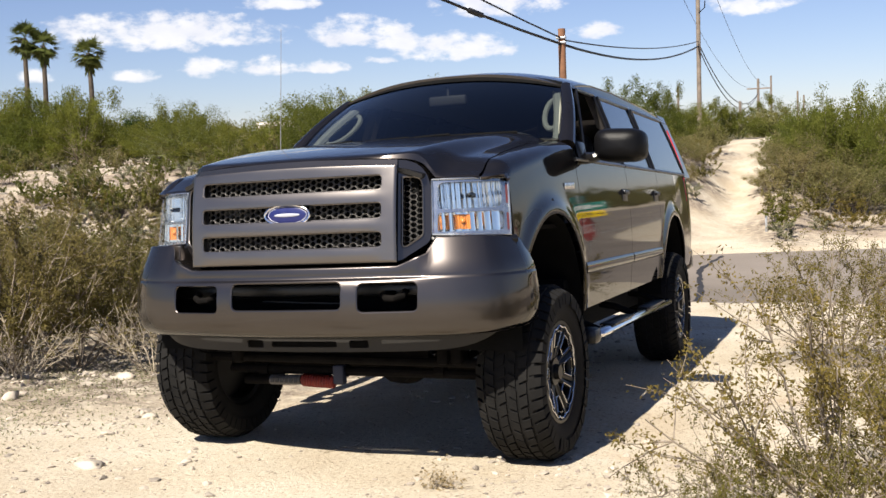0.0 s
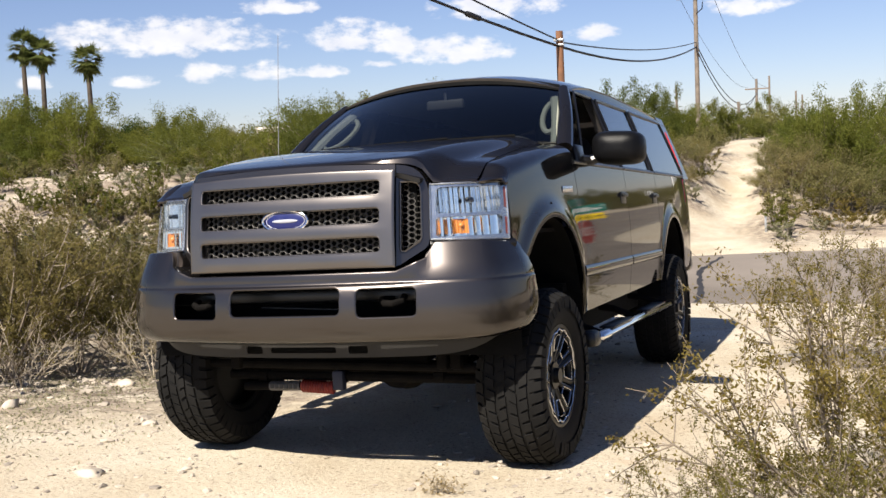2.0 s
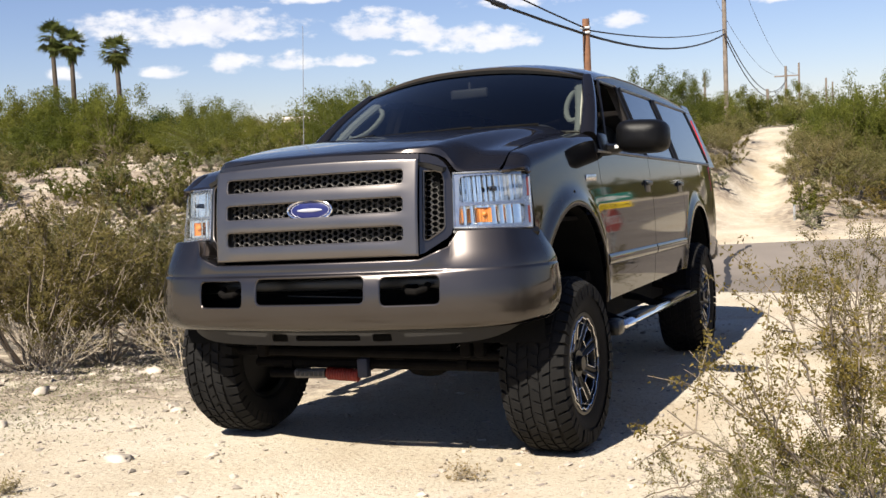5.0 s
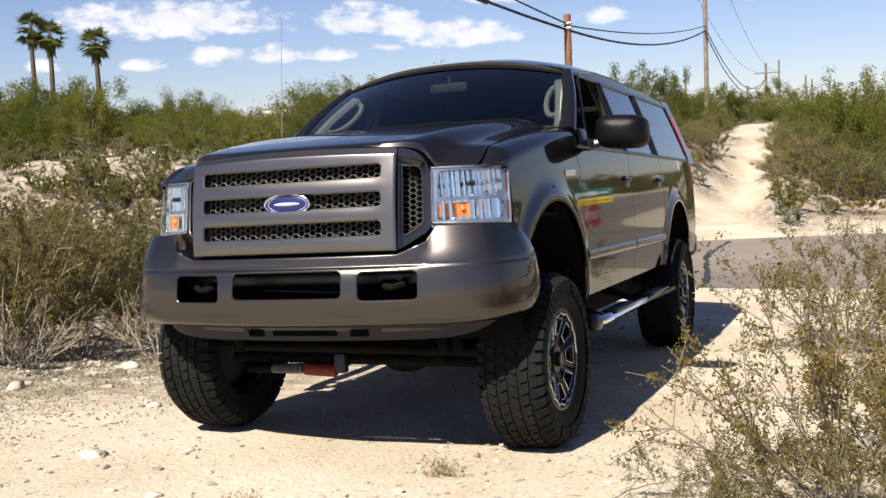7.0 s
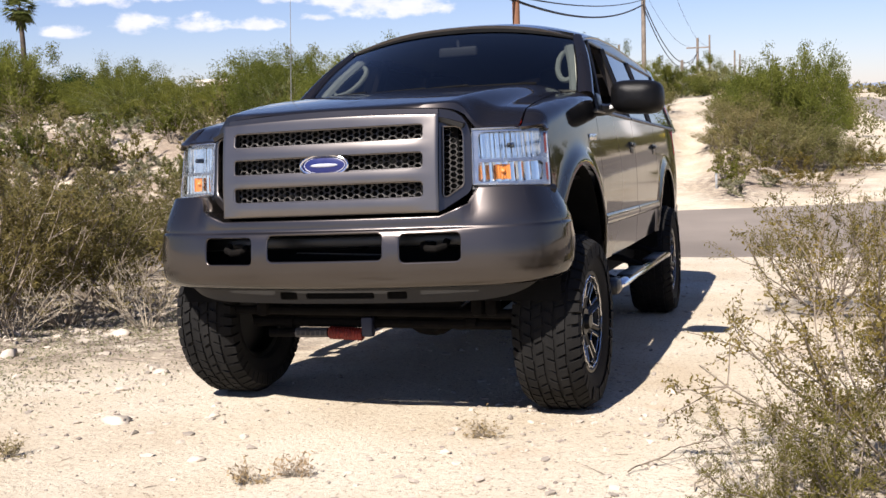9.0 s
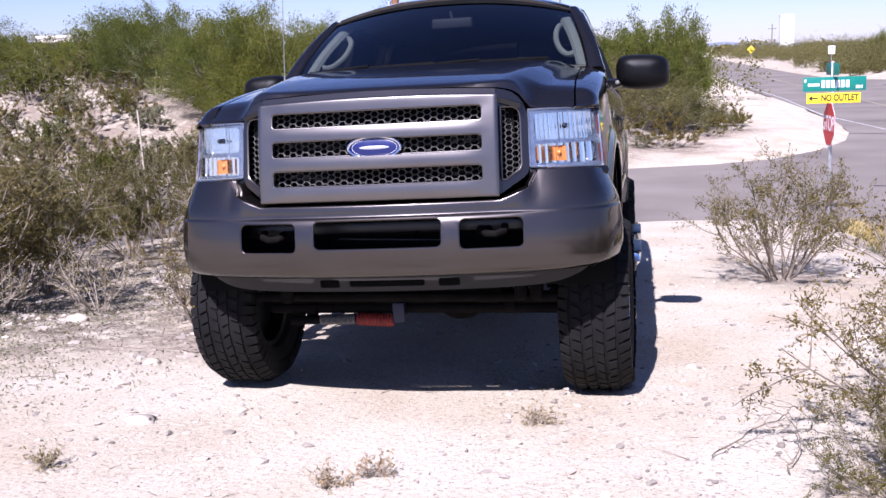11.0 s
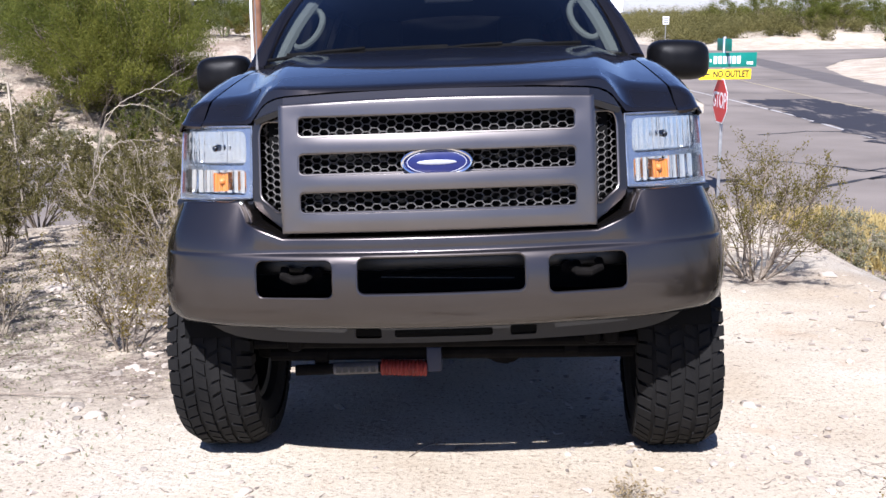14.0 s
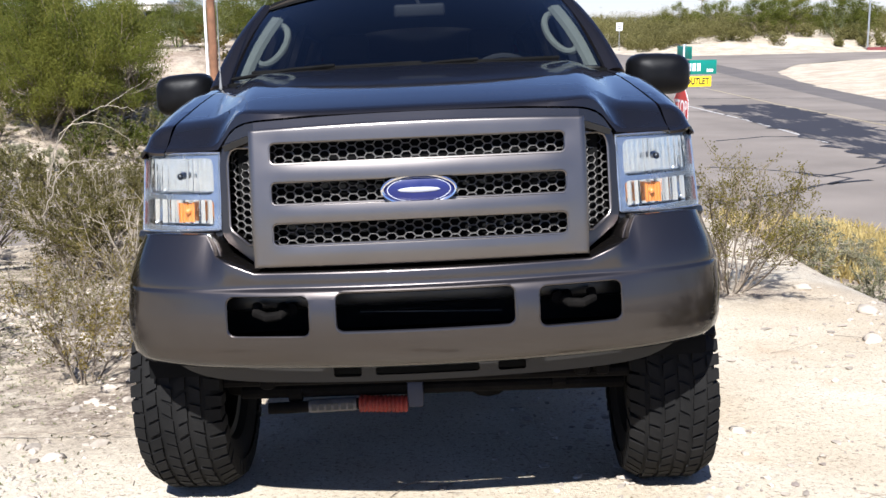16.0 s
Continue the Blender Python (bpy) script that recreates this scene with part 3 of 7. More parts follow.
def road_strip(name, pts, width, material_, label, dash=None, lift=0.005, wobble=0.0, seed=0):
    """A painted or tarred strip that follows a line on the pavement."""
    bm = bmesh.new()
    rnd = random.Random(seed)
    dense = []
    for (ax, ay), (bx, by) in zip(pts, pts[1:]):
        n = max(1, int(math.hypot(bx - ax, by - ay) / (0.25 if wobble else 2.0)))
        dense += [(ax + (bx - ax) * k / n, ay + (by - ay) * k / n) for k in range(n)]
    dense.append(pts[-1])
    prev, off = None, 0.0
    for k, (x, y) in enumerate(dense):
        x2, y2 = dense[min(k + 1, len(dense) - 1)]
        x1, y1 = dense[max(k - 1, 0)]
        d = Vector((x2 - x1, y2 - y1)).normalized()
        off = 0.8 * off + rnd.uniform(-wobble, wobble)
        w = width * (1 if not wobble else rnd.uniform(0.4, 1.4)) / 2
        cx, cy = x - d.y * off, y + d.x * off
        pair = [bm.verts.new((cx - d.y * w, cy + d.x * w, ROAD_Z + lift)), bm.verts.new((cx + d.y * w, cy - d.x * w, ROAD_Z + lift))]
        if prev:
            bm.faces.new((prev[0], prev[1], pair[1], pair[0]))
        prev = pair
    bmesh.ops.recalc_face_normals(bm, faces=bm.faces)
    ob = mesh_ob(name, bm, material_, smooth=False)
    ob.parent = road
    return tagged(ob, label=label)


road_strip("edge_line", [(9.6, -50), (10.2, 20), (10.0, 30), (9.5, 37), (8.9, 44), (9.3, 60), (9.4, 88), (11.4, 185)], 0.10, M_LINE, "worn white edge line")
road_strip("centre_line", [(13.6, -50), (13.3, 28), (12.9, 36), (12.8, 46), (13.2, 88), (14.4, 185)], 0.13, M_YLINE, "worn yellow centre line")
for k, pts in enumerate([
        [(5.0, 15.0), (6.3, 15.75), (7.56, 16.86), (8.6, 17.3)], [(6.0, 19.6), (6.8, 19.3), (7.6, 18.5), (7.8, 17.8), (8.4, 18.3), (9.7, 19.3), (12.5, 20.6)],
        [(7.6, 18.5), (8.3, 17.6), (7.56, 16.86)], [(7.5, 24.6), (9.0, 25.4), (11.2, 25.0)], [(9.4, 40.0), (12.0, 39.6), (15.5, 39.0)],
        [(10.5, 30.4), (13.5, 29.2), (17, 28.0)], [(-0.4, 15.0), (-0.7, 17.5), (-1.0, 19.5), (-0.9, 22.5)], [(8.0, 34.0), (9.6, 33.6)], [(9.0, 50), (13.0, 49.0), (17.5, 48)]]):
    road_strip("crack", pts, 0.12, M_TAR, "tar-sealed crack", wobble=0.03, seed=k)


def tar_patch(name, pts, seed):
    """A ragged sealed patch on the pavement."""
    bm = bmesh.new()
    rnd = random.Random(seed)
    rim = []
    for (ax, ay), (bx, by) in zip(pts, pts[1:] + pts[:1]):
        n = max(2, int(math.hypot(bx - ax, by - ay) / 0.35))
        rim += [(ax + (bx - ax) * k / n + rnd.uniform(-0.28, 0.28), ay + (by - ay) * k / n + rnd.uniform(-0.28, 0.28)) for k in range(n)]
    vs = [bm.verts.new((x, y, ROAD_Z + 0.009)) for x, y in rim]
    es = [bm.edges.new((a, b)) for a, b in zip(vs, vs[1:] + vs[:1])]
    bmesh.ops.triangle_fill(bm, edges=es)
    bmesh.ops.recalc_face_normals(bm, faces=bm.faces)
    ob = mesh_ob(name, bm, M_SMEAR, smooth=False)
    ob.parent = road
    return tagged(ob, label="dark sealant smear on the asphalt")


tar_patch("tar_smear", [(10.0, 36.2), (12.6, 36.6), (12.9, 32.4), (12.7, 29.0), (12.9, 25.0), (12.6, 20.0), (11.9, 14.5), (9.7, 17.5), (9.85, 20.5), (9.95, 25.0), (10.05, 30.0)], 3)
road_strip("seal_band", [(15.6, 10.0), (16.2, 30.0), (17.0, 44.0), (17.9, 57.0), (18.9, 68.0), (19.6, 80.0)], 2.0, M_BAND, "darker resealed lane edge", lift=0.003)
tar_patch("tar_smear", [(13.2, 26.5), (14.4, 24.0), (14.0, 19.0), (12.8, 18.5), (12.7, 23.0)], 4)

# ---- the vehicle: x to its left side, y to its rear, z up ----
CAR = thing("suv", "lifted dark grey suv with a silver-tan grille on pale dirt", "car", pose(0, 0, 0, -3.55, -1.56, 0))


def half_width(y, z):
    """Half the width of the body shell below the windows."""
    w = 0.990 - 0.052 * max(0.0, (1.15 - y) / 0.95) ** 2 - 0.055 * max(0.0, (y - 4.5) / 1.1) ** 2
    w -= 0.030 * max(0.0, (1.0 - z) / 0.4) ** 2 if z < 1.0 else 0.036 * ((z - 1.0) / 0.46) ** 2
    return w + 0.006 * math.exp(-((z - 1.27) / 0.02) ** 2) * 0


BELT = 1.455


def arch_z(y, yc, r, zc):
    t = (y - yc) / r
    return zc + r * math.sqrt(max(0.0, 1 - t * t)) * 1.0 if abs(t) < 1 else -9


def low_z(y):
    """The lower edge of the side: rocker, raised over the wheels."""
    rocker = 0.615 + 0.012 * y
    front = arch_z(y, 0.86, 0.545, 0.62)
    rear = arch_z(y, 4.30, 0.52, 0.60)
    return max(rocker, front, rear)


def side_columns(y0, y1, step=0.05):
    ys = [y0 + (y1 - y0) * k / max(2, round((y1 - y0) / step)) for k in range(max(2, round((y1 - y0) / step)) + 1)]
    for yc, r in ((0.86, 0.545), (4.30, 0.52)):
        ys += [yc + r * math.cos(radians(a)) for a in range(0, 181, 6)]
    return sorted({round(y, 4) for y in ys if y0 <= y <= y1})


def flare(y, z):
    """The lip of metal that swells round the wheel openings."""
    out = 0.0
    for yc, r, zc in ((0.86, 0.545, 0.62), (4.30, 0.52, 0.60)):
        d = math.hypot(y - yc, max(z - zc, 0)) - r
        out = max(out, 0.022 * math.exp(-((d - 0.02) / 0.055) ** 2))
    return out


def side_panel(bm, s, y0, y1, top=BELT, rows=16):
    ys = side_columns(y0, y1)
    vs = [k / rows for k in range(rows + 1)]

    def at(y, v):
        zl = low_z(y)
        z = zl + (top - zl) * v
        return (s * (half_width(y, z) + flare(y, z)), y, z)

    sheet(bm, at, ys, vs, flip=s < 0)
    thick(bm, 0.012)


# hood and wings
HOOD_Z = ((0.0, 1.446), (0.12, 1.475), (0.30, 1.509), (0.45, 1.533), (0.60, 1.555), (0.80, 1.580), (1.00, 1.602), (1.20, 1.618), (1.38, 1.627), (1.52, 1.630))


def lerp_table(table, x):
    return float(np.interp(x, [a for a, _ in table], [b for _, b in table]))


def hood_front(x):
    """Where the hood's leading edge lies."""
    return 0.035 + 0.10 * min(1.0, abs(x) / 0.60) ** 4 + 0.42 * max(0.0, abs(x) - 0.62) ** 1.2


def hood_z(x, y):
    crown = lerp_table(HOOD_Z, y)
    ax = abs(x)
    edge = 0.615 + 0.12 * min(1.0, max(0.0, (y - 0.1) / 1.3))
    drop = 0.062 * float(smooth01(edge - 0.08, edge + 0.07, ax)) * (1 - 0.45 * min(1.0, max(0.0, y / 1.5)))
    z = crown - 0.022 * (ax / 0.85) ** 2 - drop - 0.10 * max(0.0, ax - 0.66) * (1.2 - 0.6 * min(1, y))
    # the corners roll down to the top of the lamps
    roll = (1 - float(smooth01(-0.01, 0.17, y - hood_front(ax)))) * float(smooth01(0.58, 0.68, ax))
    return z - 0.92 * max(0.0, z - 1.347) * roll


# lower edge of the hood: over the grille, then down round its shoulders to the lamps
HOOD_EDGE = ((0.0, 1.452), (0.30, 1.447), (0.515, 1.436), (0.55, 1.431), (0.585, 1.418), (0.610, 1.400), (0.632, 1.366), (0.650, 1.345), (0.90, 1.341))
SEAM_X = ((0.15, 0.838), (0.6, 0.822), (1.52, 0.812))


def hood_bm():
    bm = bmesh.new()
    us = [k / 72 for k in range(73)]
    vs = [0.0, 0.006, 0.016] + [k / 24 for k in range(1, 25)]

    def at(u, v):
        q = 2 * u - 1
        x = q * 0.83
        y0 = hood_front(x)
        y1 = 1.40 + 0.10 * abs(q) ** 2
        y = y0 + (y1 - y0) * v
        x = q * (lerp_table(SEAM_X, y) - 0.004)
        z = hood_z(x, y)
        if v == 0:
            z = min(z - 0.008, lerp_table(HOOD_EDGE, abs(x)))
            y += 0.002
        elif v < 0.01:
            z -= 0.004
        return (x, y, z)

    sheet(bm, at, us, vs)
    thick(bm, 0.014)
    return bm


part("hood", hood_bm(), M_PAINT, CAR, "dark grey hood with a raised centre")


def fender_bm(s):
    """Wing: from the hood seam over the shoulder and down to the wheel opening."""
    bm = bmesh.new()
    ys = [y for y in side_columns(0.32, 1.415, 0.04)]
    rows = 26

    def at(y, v):
        xs, zs = lerp_table(SEAM_X, y) + 0.004, hood_z(lerp_table(SEAM_X, y), y)
        zsh = zs - 0.10 + 0.02 * min(1, y)
        if v <= 0.4:
            t = v / 0.4 * math.pi / 2
            xw = half_width(y, zsh) + flare(y, zsh)
            return (s * (xs + (xw - xs) * math.sin(t) ** 0.9), y, zsh + (zs - zsh) * math.cos(t) ** 0.8)
        k = (v - 0.4) / 0.6
        z = zsh + (low_z(y) - zsh) * k
        return (s * (half_width(y, z) + flare(y, z)), y, z)

    sheet(bm, at, ys, [k / rows for k in range(rows + 1)], flip=s > 0)
    # the nose of the wing, its front edge following the lamp below
    def nose(k, v):
        drop, k = k < 0, max(0, k)
        y = 0.206 + 0.108 * v ** 1.6
        y = y + (0.32 - y) * k
        xs, zs = lerp_table(SEAM_X, y) + 0.004, hood_z(lerp_table(SEAM_X, y), y)
        t = v * math.pi / 2
        xw = half_width(y, 1.30) + flare(y, 1.30) * k
        zsh = 1.334 * (1 - k) + (hood_z(lerp_table(SEAM_X, 0.32), 0.32) - 0.0936) * k
        z = zsh + (zs - 0.012 * (1 - k) - zsh) * math.cos(t) ** 0.8
        return (s * (xs + (xw - xs) * math.sin(t) ** 0.9), y + (0.004 if drop else 0), 1.334 if drop else z)

    sheet(bm, nose, [0, 0.2, 0.4, 0.6, 0.8, 1.0], [k / 10 for k in range(11)], flip=s > 0)
    thick(bm, 0.010)
    return bm


for s in (1, -1):
    part("fender", fender_bm(s), M_PAINT, CAR)
    for nm, y0, y1 in (("front_door", 1.423, 2.700), ("rear_door", 2.708, 3.790), ("quarter_panel", 3.798, 5.52)):
        bm = bmesh.new()
        side_panel(bm, s, y0, y1)
        p = part(nm, bm, M_PAINT, CAR)
        # belt trim and body-side moulding
        bm = bmesh.new()
        sweep(bm, [(s * (half_width(y, BELT) + 0.002), y, BELT + 0.004) for y in np.linspace(y0 + 0.01, y1 - 0.01, 8)], 0.009, 6)
        part("belt_strip", bm, M_BLACK, p)
        bm = bmesh.new()
        my0, my1 = (max(y0, 1.44), min(y1, 3.77))
        if my1 - my0 > 0.3:
            for y in np.linspace(my0, my1, 1):
                pts = [(s * (half_width(t, 0.86) + 0.006), t, 0.86) for t in np.linspace(my0 + 0.01, my1 - 0.01, 8)]
                sweep(bm, pts, 0.030, 8, squash=(0.35, 1.0))
            part("side_moulding", bm, M_PAINT, p)
        else:
            bm.free()
        if "door" in nm:
            yh = y1 - 0.13
            bm = bmesh.new()
            w = half_width(yh, 1.27)
            box(bm, (0.010, 0.15, 0.075), (s * (w + 0.001), yh, 1.268), 0.004)
            part("handle_bezel", bm, M_BLACK, p)
            bm = bmesh.new()
            box(bm, (0.022, 0.125, 0.026), (s * (w + 0.014), yh, 1.285), 0.008)
            part("door_handle", bm, M_BLACK, p, "black plastic pull handle")

# maker's plate on the wing and the front of the door
for s in (1,):
    bm = bmesh.new()
    for k in range(6):
        box(bm, (0.004, 0.026, 0.034), (s * (half_width(1.2, 1.31) + 0.004), 1.13 + 0.034 * k, 1.305 + 0.001 * k), 0.002)
    part("badge", bm, M_CHROME, CAR, "row of plain chrome badge bars")

# roof
def roof_z(x, y):
    top = float(np.interp(y, [1.98, 2.08, 2.25, 2.6, 3.2, 4.4, 5.2, 5.5], [2.045, 2.062, 2.092, 2.120, 2.130, 2.112, 2.080, 2.045]))
    return top - 0.125 * (abs(x) / 0.765) ** 2.6


bm = bmesh.new()
sheet(bm, lambda u, v: ((2 * u - 1) * (0.775 - 0.03 * (v > 0.9)), 2.03 + 0.06 * (2 * u - 1) ** 2 + v * (3.40 - 0.06 * (2 * u - 1) ** 2), roof_z((2 * u - 1) * 0.775, 2.03 + v * 3.40)),
      [k / 24 for k in range(25)], [k / 24 for k in range(25)])
thick(bm, 0.03)
part("roof", bm, M_PAINT, CAR)
bm = bmesh.new()
sheet(bm, lambda u, v: ((2 * u - 1) * 0.74, 2.10 + v * 3.25, roof_z((2 * u - 1) * 0.74, 2.10 + v * 3.25) - 0.05), [k / 8 for k in range(9)], [k / 8 for k in range(9)])
part("headliner", bm, M_TRIM, CAR, "pale cloth headliner")


def glass_x(z, y=3.0):
    """Half width at the side windows, which lean inwards."""
    k = (z - BELT) / 0.52
    return half_width(min(y, 4.5), BELT) - 0.010 - 0.165 * k - 0.02 * k * k


WINDOWS = {"front_window": [(1.70, BELT + 0.01), (2.62, BELT + 0.01), (2.63, 1.925), (2.185, 1.925)],
           "rear_window": [(2.745, BELT + 0.01), (3.71, BELT + 0.01), (3.69, 1.925), (2.745, 1.925)],
           "quarter_window": [(3.84, BELT + 0.01), (5.22, BELT + 0.01), (5.06, 1.925), (3.82, 1.925)]}
for s in (1, -1):
    for nm, poly in WINDOWS.items():
        (ya, za), (yb, zb), (yc, zc), (yd, zd) = poly

        def pane_at(u, v, ya=ya, yb=yb, yc=yc, yd=yd, za=za, zd=zd):
            z = za + (zd - za) * v
            y = (ya + (yd - ya) * v) * (1 - u) + (yb + (yc - yb) * v) * u
            return (s * glass_x(z, y), y, z)

        if not (s == 1 and nm == "front_window"):
            bm = bmesh.new()
            sheet(bm, pane_at, [k / 6 for k in range(7)], [k / 6 for k in range(7)], flip=s < 0)
            g = part(nm, bm, M_TINT, CAR, "dark tinted glass")
            g.visible_shadow = False
        # rubber frame round the opening
        bm = bmesh.new()
        rim = [pane_at(u, 0) for u in np.linspace(0, 1, 8)] + [pane_at(1, v) for v in np.linspace(0.1, 1, 7)] + [pane_at(u, 1) for u in np.linspace(0.9, 0, 8)] + [pane_at(0, v) for v in np.linspace(0.9, 0, 7)]
        sweep(bm, rim, 0.012, 6)
        part("window_frame", bm, M_BLACK, CAR)
    # pillars
    for nm, (y0, y1), (t0, t1), m_ in (("b_pillar", (2.62, 2.745), (2.63, 2.745), M_PAINT), ("c_pillar", (3.71, 3.84), (3.69, 3.82), M_PAINT), ("d_pillar", (5.22, 5.50), (5.06, 5.36), M_PAINT)):
        bm = bmesh.new()
        sheet(bm, lambda u, v: (s * (glass_x(BELT + 0.54 * v, 3.0) + 0.004), (y0 + (t0 - y0) * v) * (1 - u) + (y1 + (t1 - y1) * v) * u, BELT - 0.01 + 0.54 * v),
              [0, 0.5, 1], [k / 6 for k in range(7)], flip=s < 0)
        thick(bm, 0.05)
        part(nm, bm, m_, CAR)
    # roof rail strip over the windows
    bm = bmesh.new()
    sheet(bm, lambda y, v: (s * ((glass_x(1.925 + 0.05 * v) + 0.004) * (1 - v * v) + 0.772 * v * v), y, 1.925 + v * (roof_z(0.77, y) - 1.925)),
          list(np.linspace(2.12, 5.42, 20)), [0, 0.3, 0.6, 1.0], flip=s < 0)
    thick(bm, 0.03)
    part("roof_rail", bm, M_PAINT, CAR)
    # windscreen pillar, outside and cloth inside
    bm = bmesh.new()
    lo, hi = Vector((s * 0.885, 1.520, 1.545)), Vector((s * 0.735, 2.120, 1.945))
    pts = [lo + (hi - lo) * k / 8 + Vector((s * 0.012, 0, 0.018)) * math.sin(math.pi * k / 8) for k in range(9)]
    sweep(bm, pts, [0.050 - 0.016 * k / 8 for k in range(9)], 10, squash=(1.0, 0.70))
    part("a_pillar", bm, M_PAINT, CAR)
    bm = bmesh.new()
    inner = [p + Vector((-s * 0.055, 0.05, -0.025)) for p in pts]
    sweep(bm, inner, 0.042, 8, squash=(1.0, 0.6))
    part("pillar_trim", bm, M_TRIM, CAR, "pale grey cloth pillar trim")
    bm = bmesh.new()
    a, b = inner[3], inner[7]
    off = Vector((-s * 0.045, 0.0, -0.022))
    mid_, run = (a + b) / 2 + off, (b - a) / 2
    loop = [mid_ + run * math.cos(t) + off * 1.15 * math.sin(t) for t in np.linspace(0, 2 * math.pi, 33)]
    sweep(bm, loop, 0.017, 8, caps=False)
    part("grab_handle", bm, M_TRIM, CAR, "pale grey grab handle")

# windscreen
def screen(u, v):
    q = 2 * u - 1
    lo = Vector((q * 0.835, 1.33 + 0.215 * abs(q) ** 2.0, 1.612 - 0.03 * abs(q) ** 2))
    hi = Vector((q * 0.715, 2.055 + 0.075 * abs(q) ** 2.0, 2.045 - 0.085 * abs(q) ** 2.2))
    p = lo.lerp(hi, v)
    return p + Vector((0, -0.02, 0.014)) * math.sin(math.pi * v)


bm = bmesh.new()
sheet(bm, screen, [k / 20 for k in range(21)], [k / 10 for k in range(11)])
g = part("windscreen", bm, M_GLASS, CAR, "clear curved windscreen")
g.visible_shadow = False
bm = bmesh.new()
sheet(bm, lambda u, v: screen(u, 0.90 + 0.13 * v) + Vector((0, -0.004, 0.004)), [k / 20 for k in range(21)], [0, 0.5, 1])
part("screen_header", bm, M_MATT, CAR, "black ceramic band")
bm = bmesh.new()
sheet(bm, lambda u, v: Vector((((2 * u - 1) * 0.85), 1.36 + 0.16 * (2 * u - 1) ** 2 + 0.10 * v, 1.588 - 0.02 * (2 * u - 1) ** 2 + 0.02 * v)), [k / 12 for k in range(13)], [0, 0.5, 1])
thick(bm, 0.02)
part("cowl", bm, M_BLACK, CAR, "black plastic cowl grille")
for x0, x1, yy in ((-0.10, 0.62, 0.0), (-0.72, 0.02, 0.0)):
    bm = bmesh.new()
    pts = [screen((x / 0.82 + 1) / 2, 0.020 + 0.03 * (x - x0)) + Vector((0, -0.030, -0.004 + 0.03 * (x / 0.8) ** 2)) for x in np.linspace(x0, x1, 9)]
    sweep(bm, pts, 0.010, 6, squash=(0.6, 1.0))
    sweep(bm, [pts[4] + Vector((0, 0, 0.010)), pts[2] + Vector((0, -0.025, 0.004)), pts[0] + Vector((-0.08, -0.07, -0.025))], 0.009, 6)
    part("wiper", bm, M_MATT, CAR)

# rear face
bm = bmesh.new()
sheet(bm, lambda u, v: ((2 * u - 1) * (0.92 - 0.16 * max(0, v - 0.58) / 0.42), 5.50 + 0.06 * (1 - (2 * u - 1) ** 2) - 0.10 * max(0, v - 0.58), 0.70 + 1.34 * v - 0.145 * abs(2 * u - 1) ** 2.6 * max(0, v - 0.58) / 0.42), [k / 8 for k in range(9)], [k / 10 for k in range(11)])
thick(bm, 0.02)
part("tailgate", bm, M_PAINT, CAR)
for s in (1, -1):
    bm = bmesh.new()
    sheet(bm, lambda u, v: (s * ((glass_x(1.24 + 0.62 * v, 4.9) if 1.24 + 0.62 * v > BELT else half_width(5.2, 1.24 + 0.62 * v) - 0.004) + 0.006 - 0.06 * u), 5.24 + 0.24 * u, 1.24 + 0.62 * v), [0, 0.5, 1], [k / 8 for k in range(9)], flip=s < 0)
    thick(bm, 0.05)
    part("tail_light", bm, M_RED, CAR, "red plastic lens")
bm = bmesh.new()
box(bm, (1.86, 0.20, 0.20), (0, 5.60, 0.72), 0.05, seg=4)
part("rear_bumper", bm, M_PAINT, CAR)

# ---- front end ----
def bumper_y(x):
    """Plan of the bumper's face: nearly flat, then round the corners."""
    ax = abs(x)
    y = -0.115 + 0.20 * ax * ax
    if ax > 0.72:
        y += 1.15 * (ax - 0.72) ** 2.2 + 0.14 * (max(0.0, ax - 0.90) / 0.10) ** 3
    return y


def bumper_plan(n=61):
    """Points of the face from side to side, with the wrapped ends."""
    creases = [0.53, 0.575, 0.62, 0.661, 0.672, 0.686, 0.700]
    xs = sorted([x for x in np.linspace(-0.998, 0.998, n) if min(abs(abs(x) - c) for c in creases) > 0.006] + creases + [-c for c in creases])
    mid = [(x, bumper_y(x)) for x in xs]
    e = mid[-1]
    right = [(1.004, e[1] + 0.05), (1.004, e[1] + 0.10), (1.000, e[1] + 0.15)]
    left = [(-x, y) for x, y in reversed(right)]
    return left + mid + right


def bumper_top(x):
    """The upper edge: low under the grille, high under the lamps."""
    return lerp_table(BUMPER_TOP, abs(x))


BUMPER_TOP = ((0.0, 0.966), (0.530, 0.966), (0.661, 1.018), (0.672, 1.042), (0.700, 1.084), (0.92, 1.084), (1.02, 1.066))
BUMPER_PROFILE = ((0.651, 0.085), (0.652, 0.042), (0.661, 0.018), (0.690, -0.008), (0.735, -0.019), (0.790, -0.022), (0.845, -0.019), (0.883, -0.013), (0.903, -0.006), (0.910, 0.000), (0.914, 0.011), (0.919, 0.014), (0.932, 0.014))


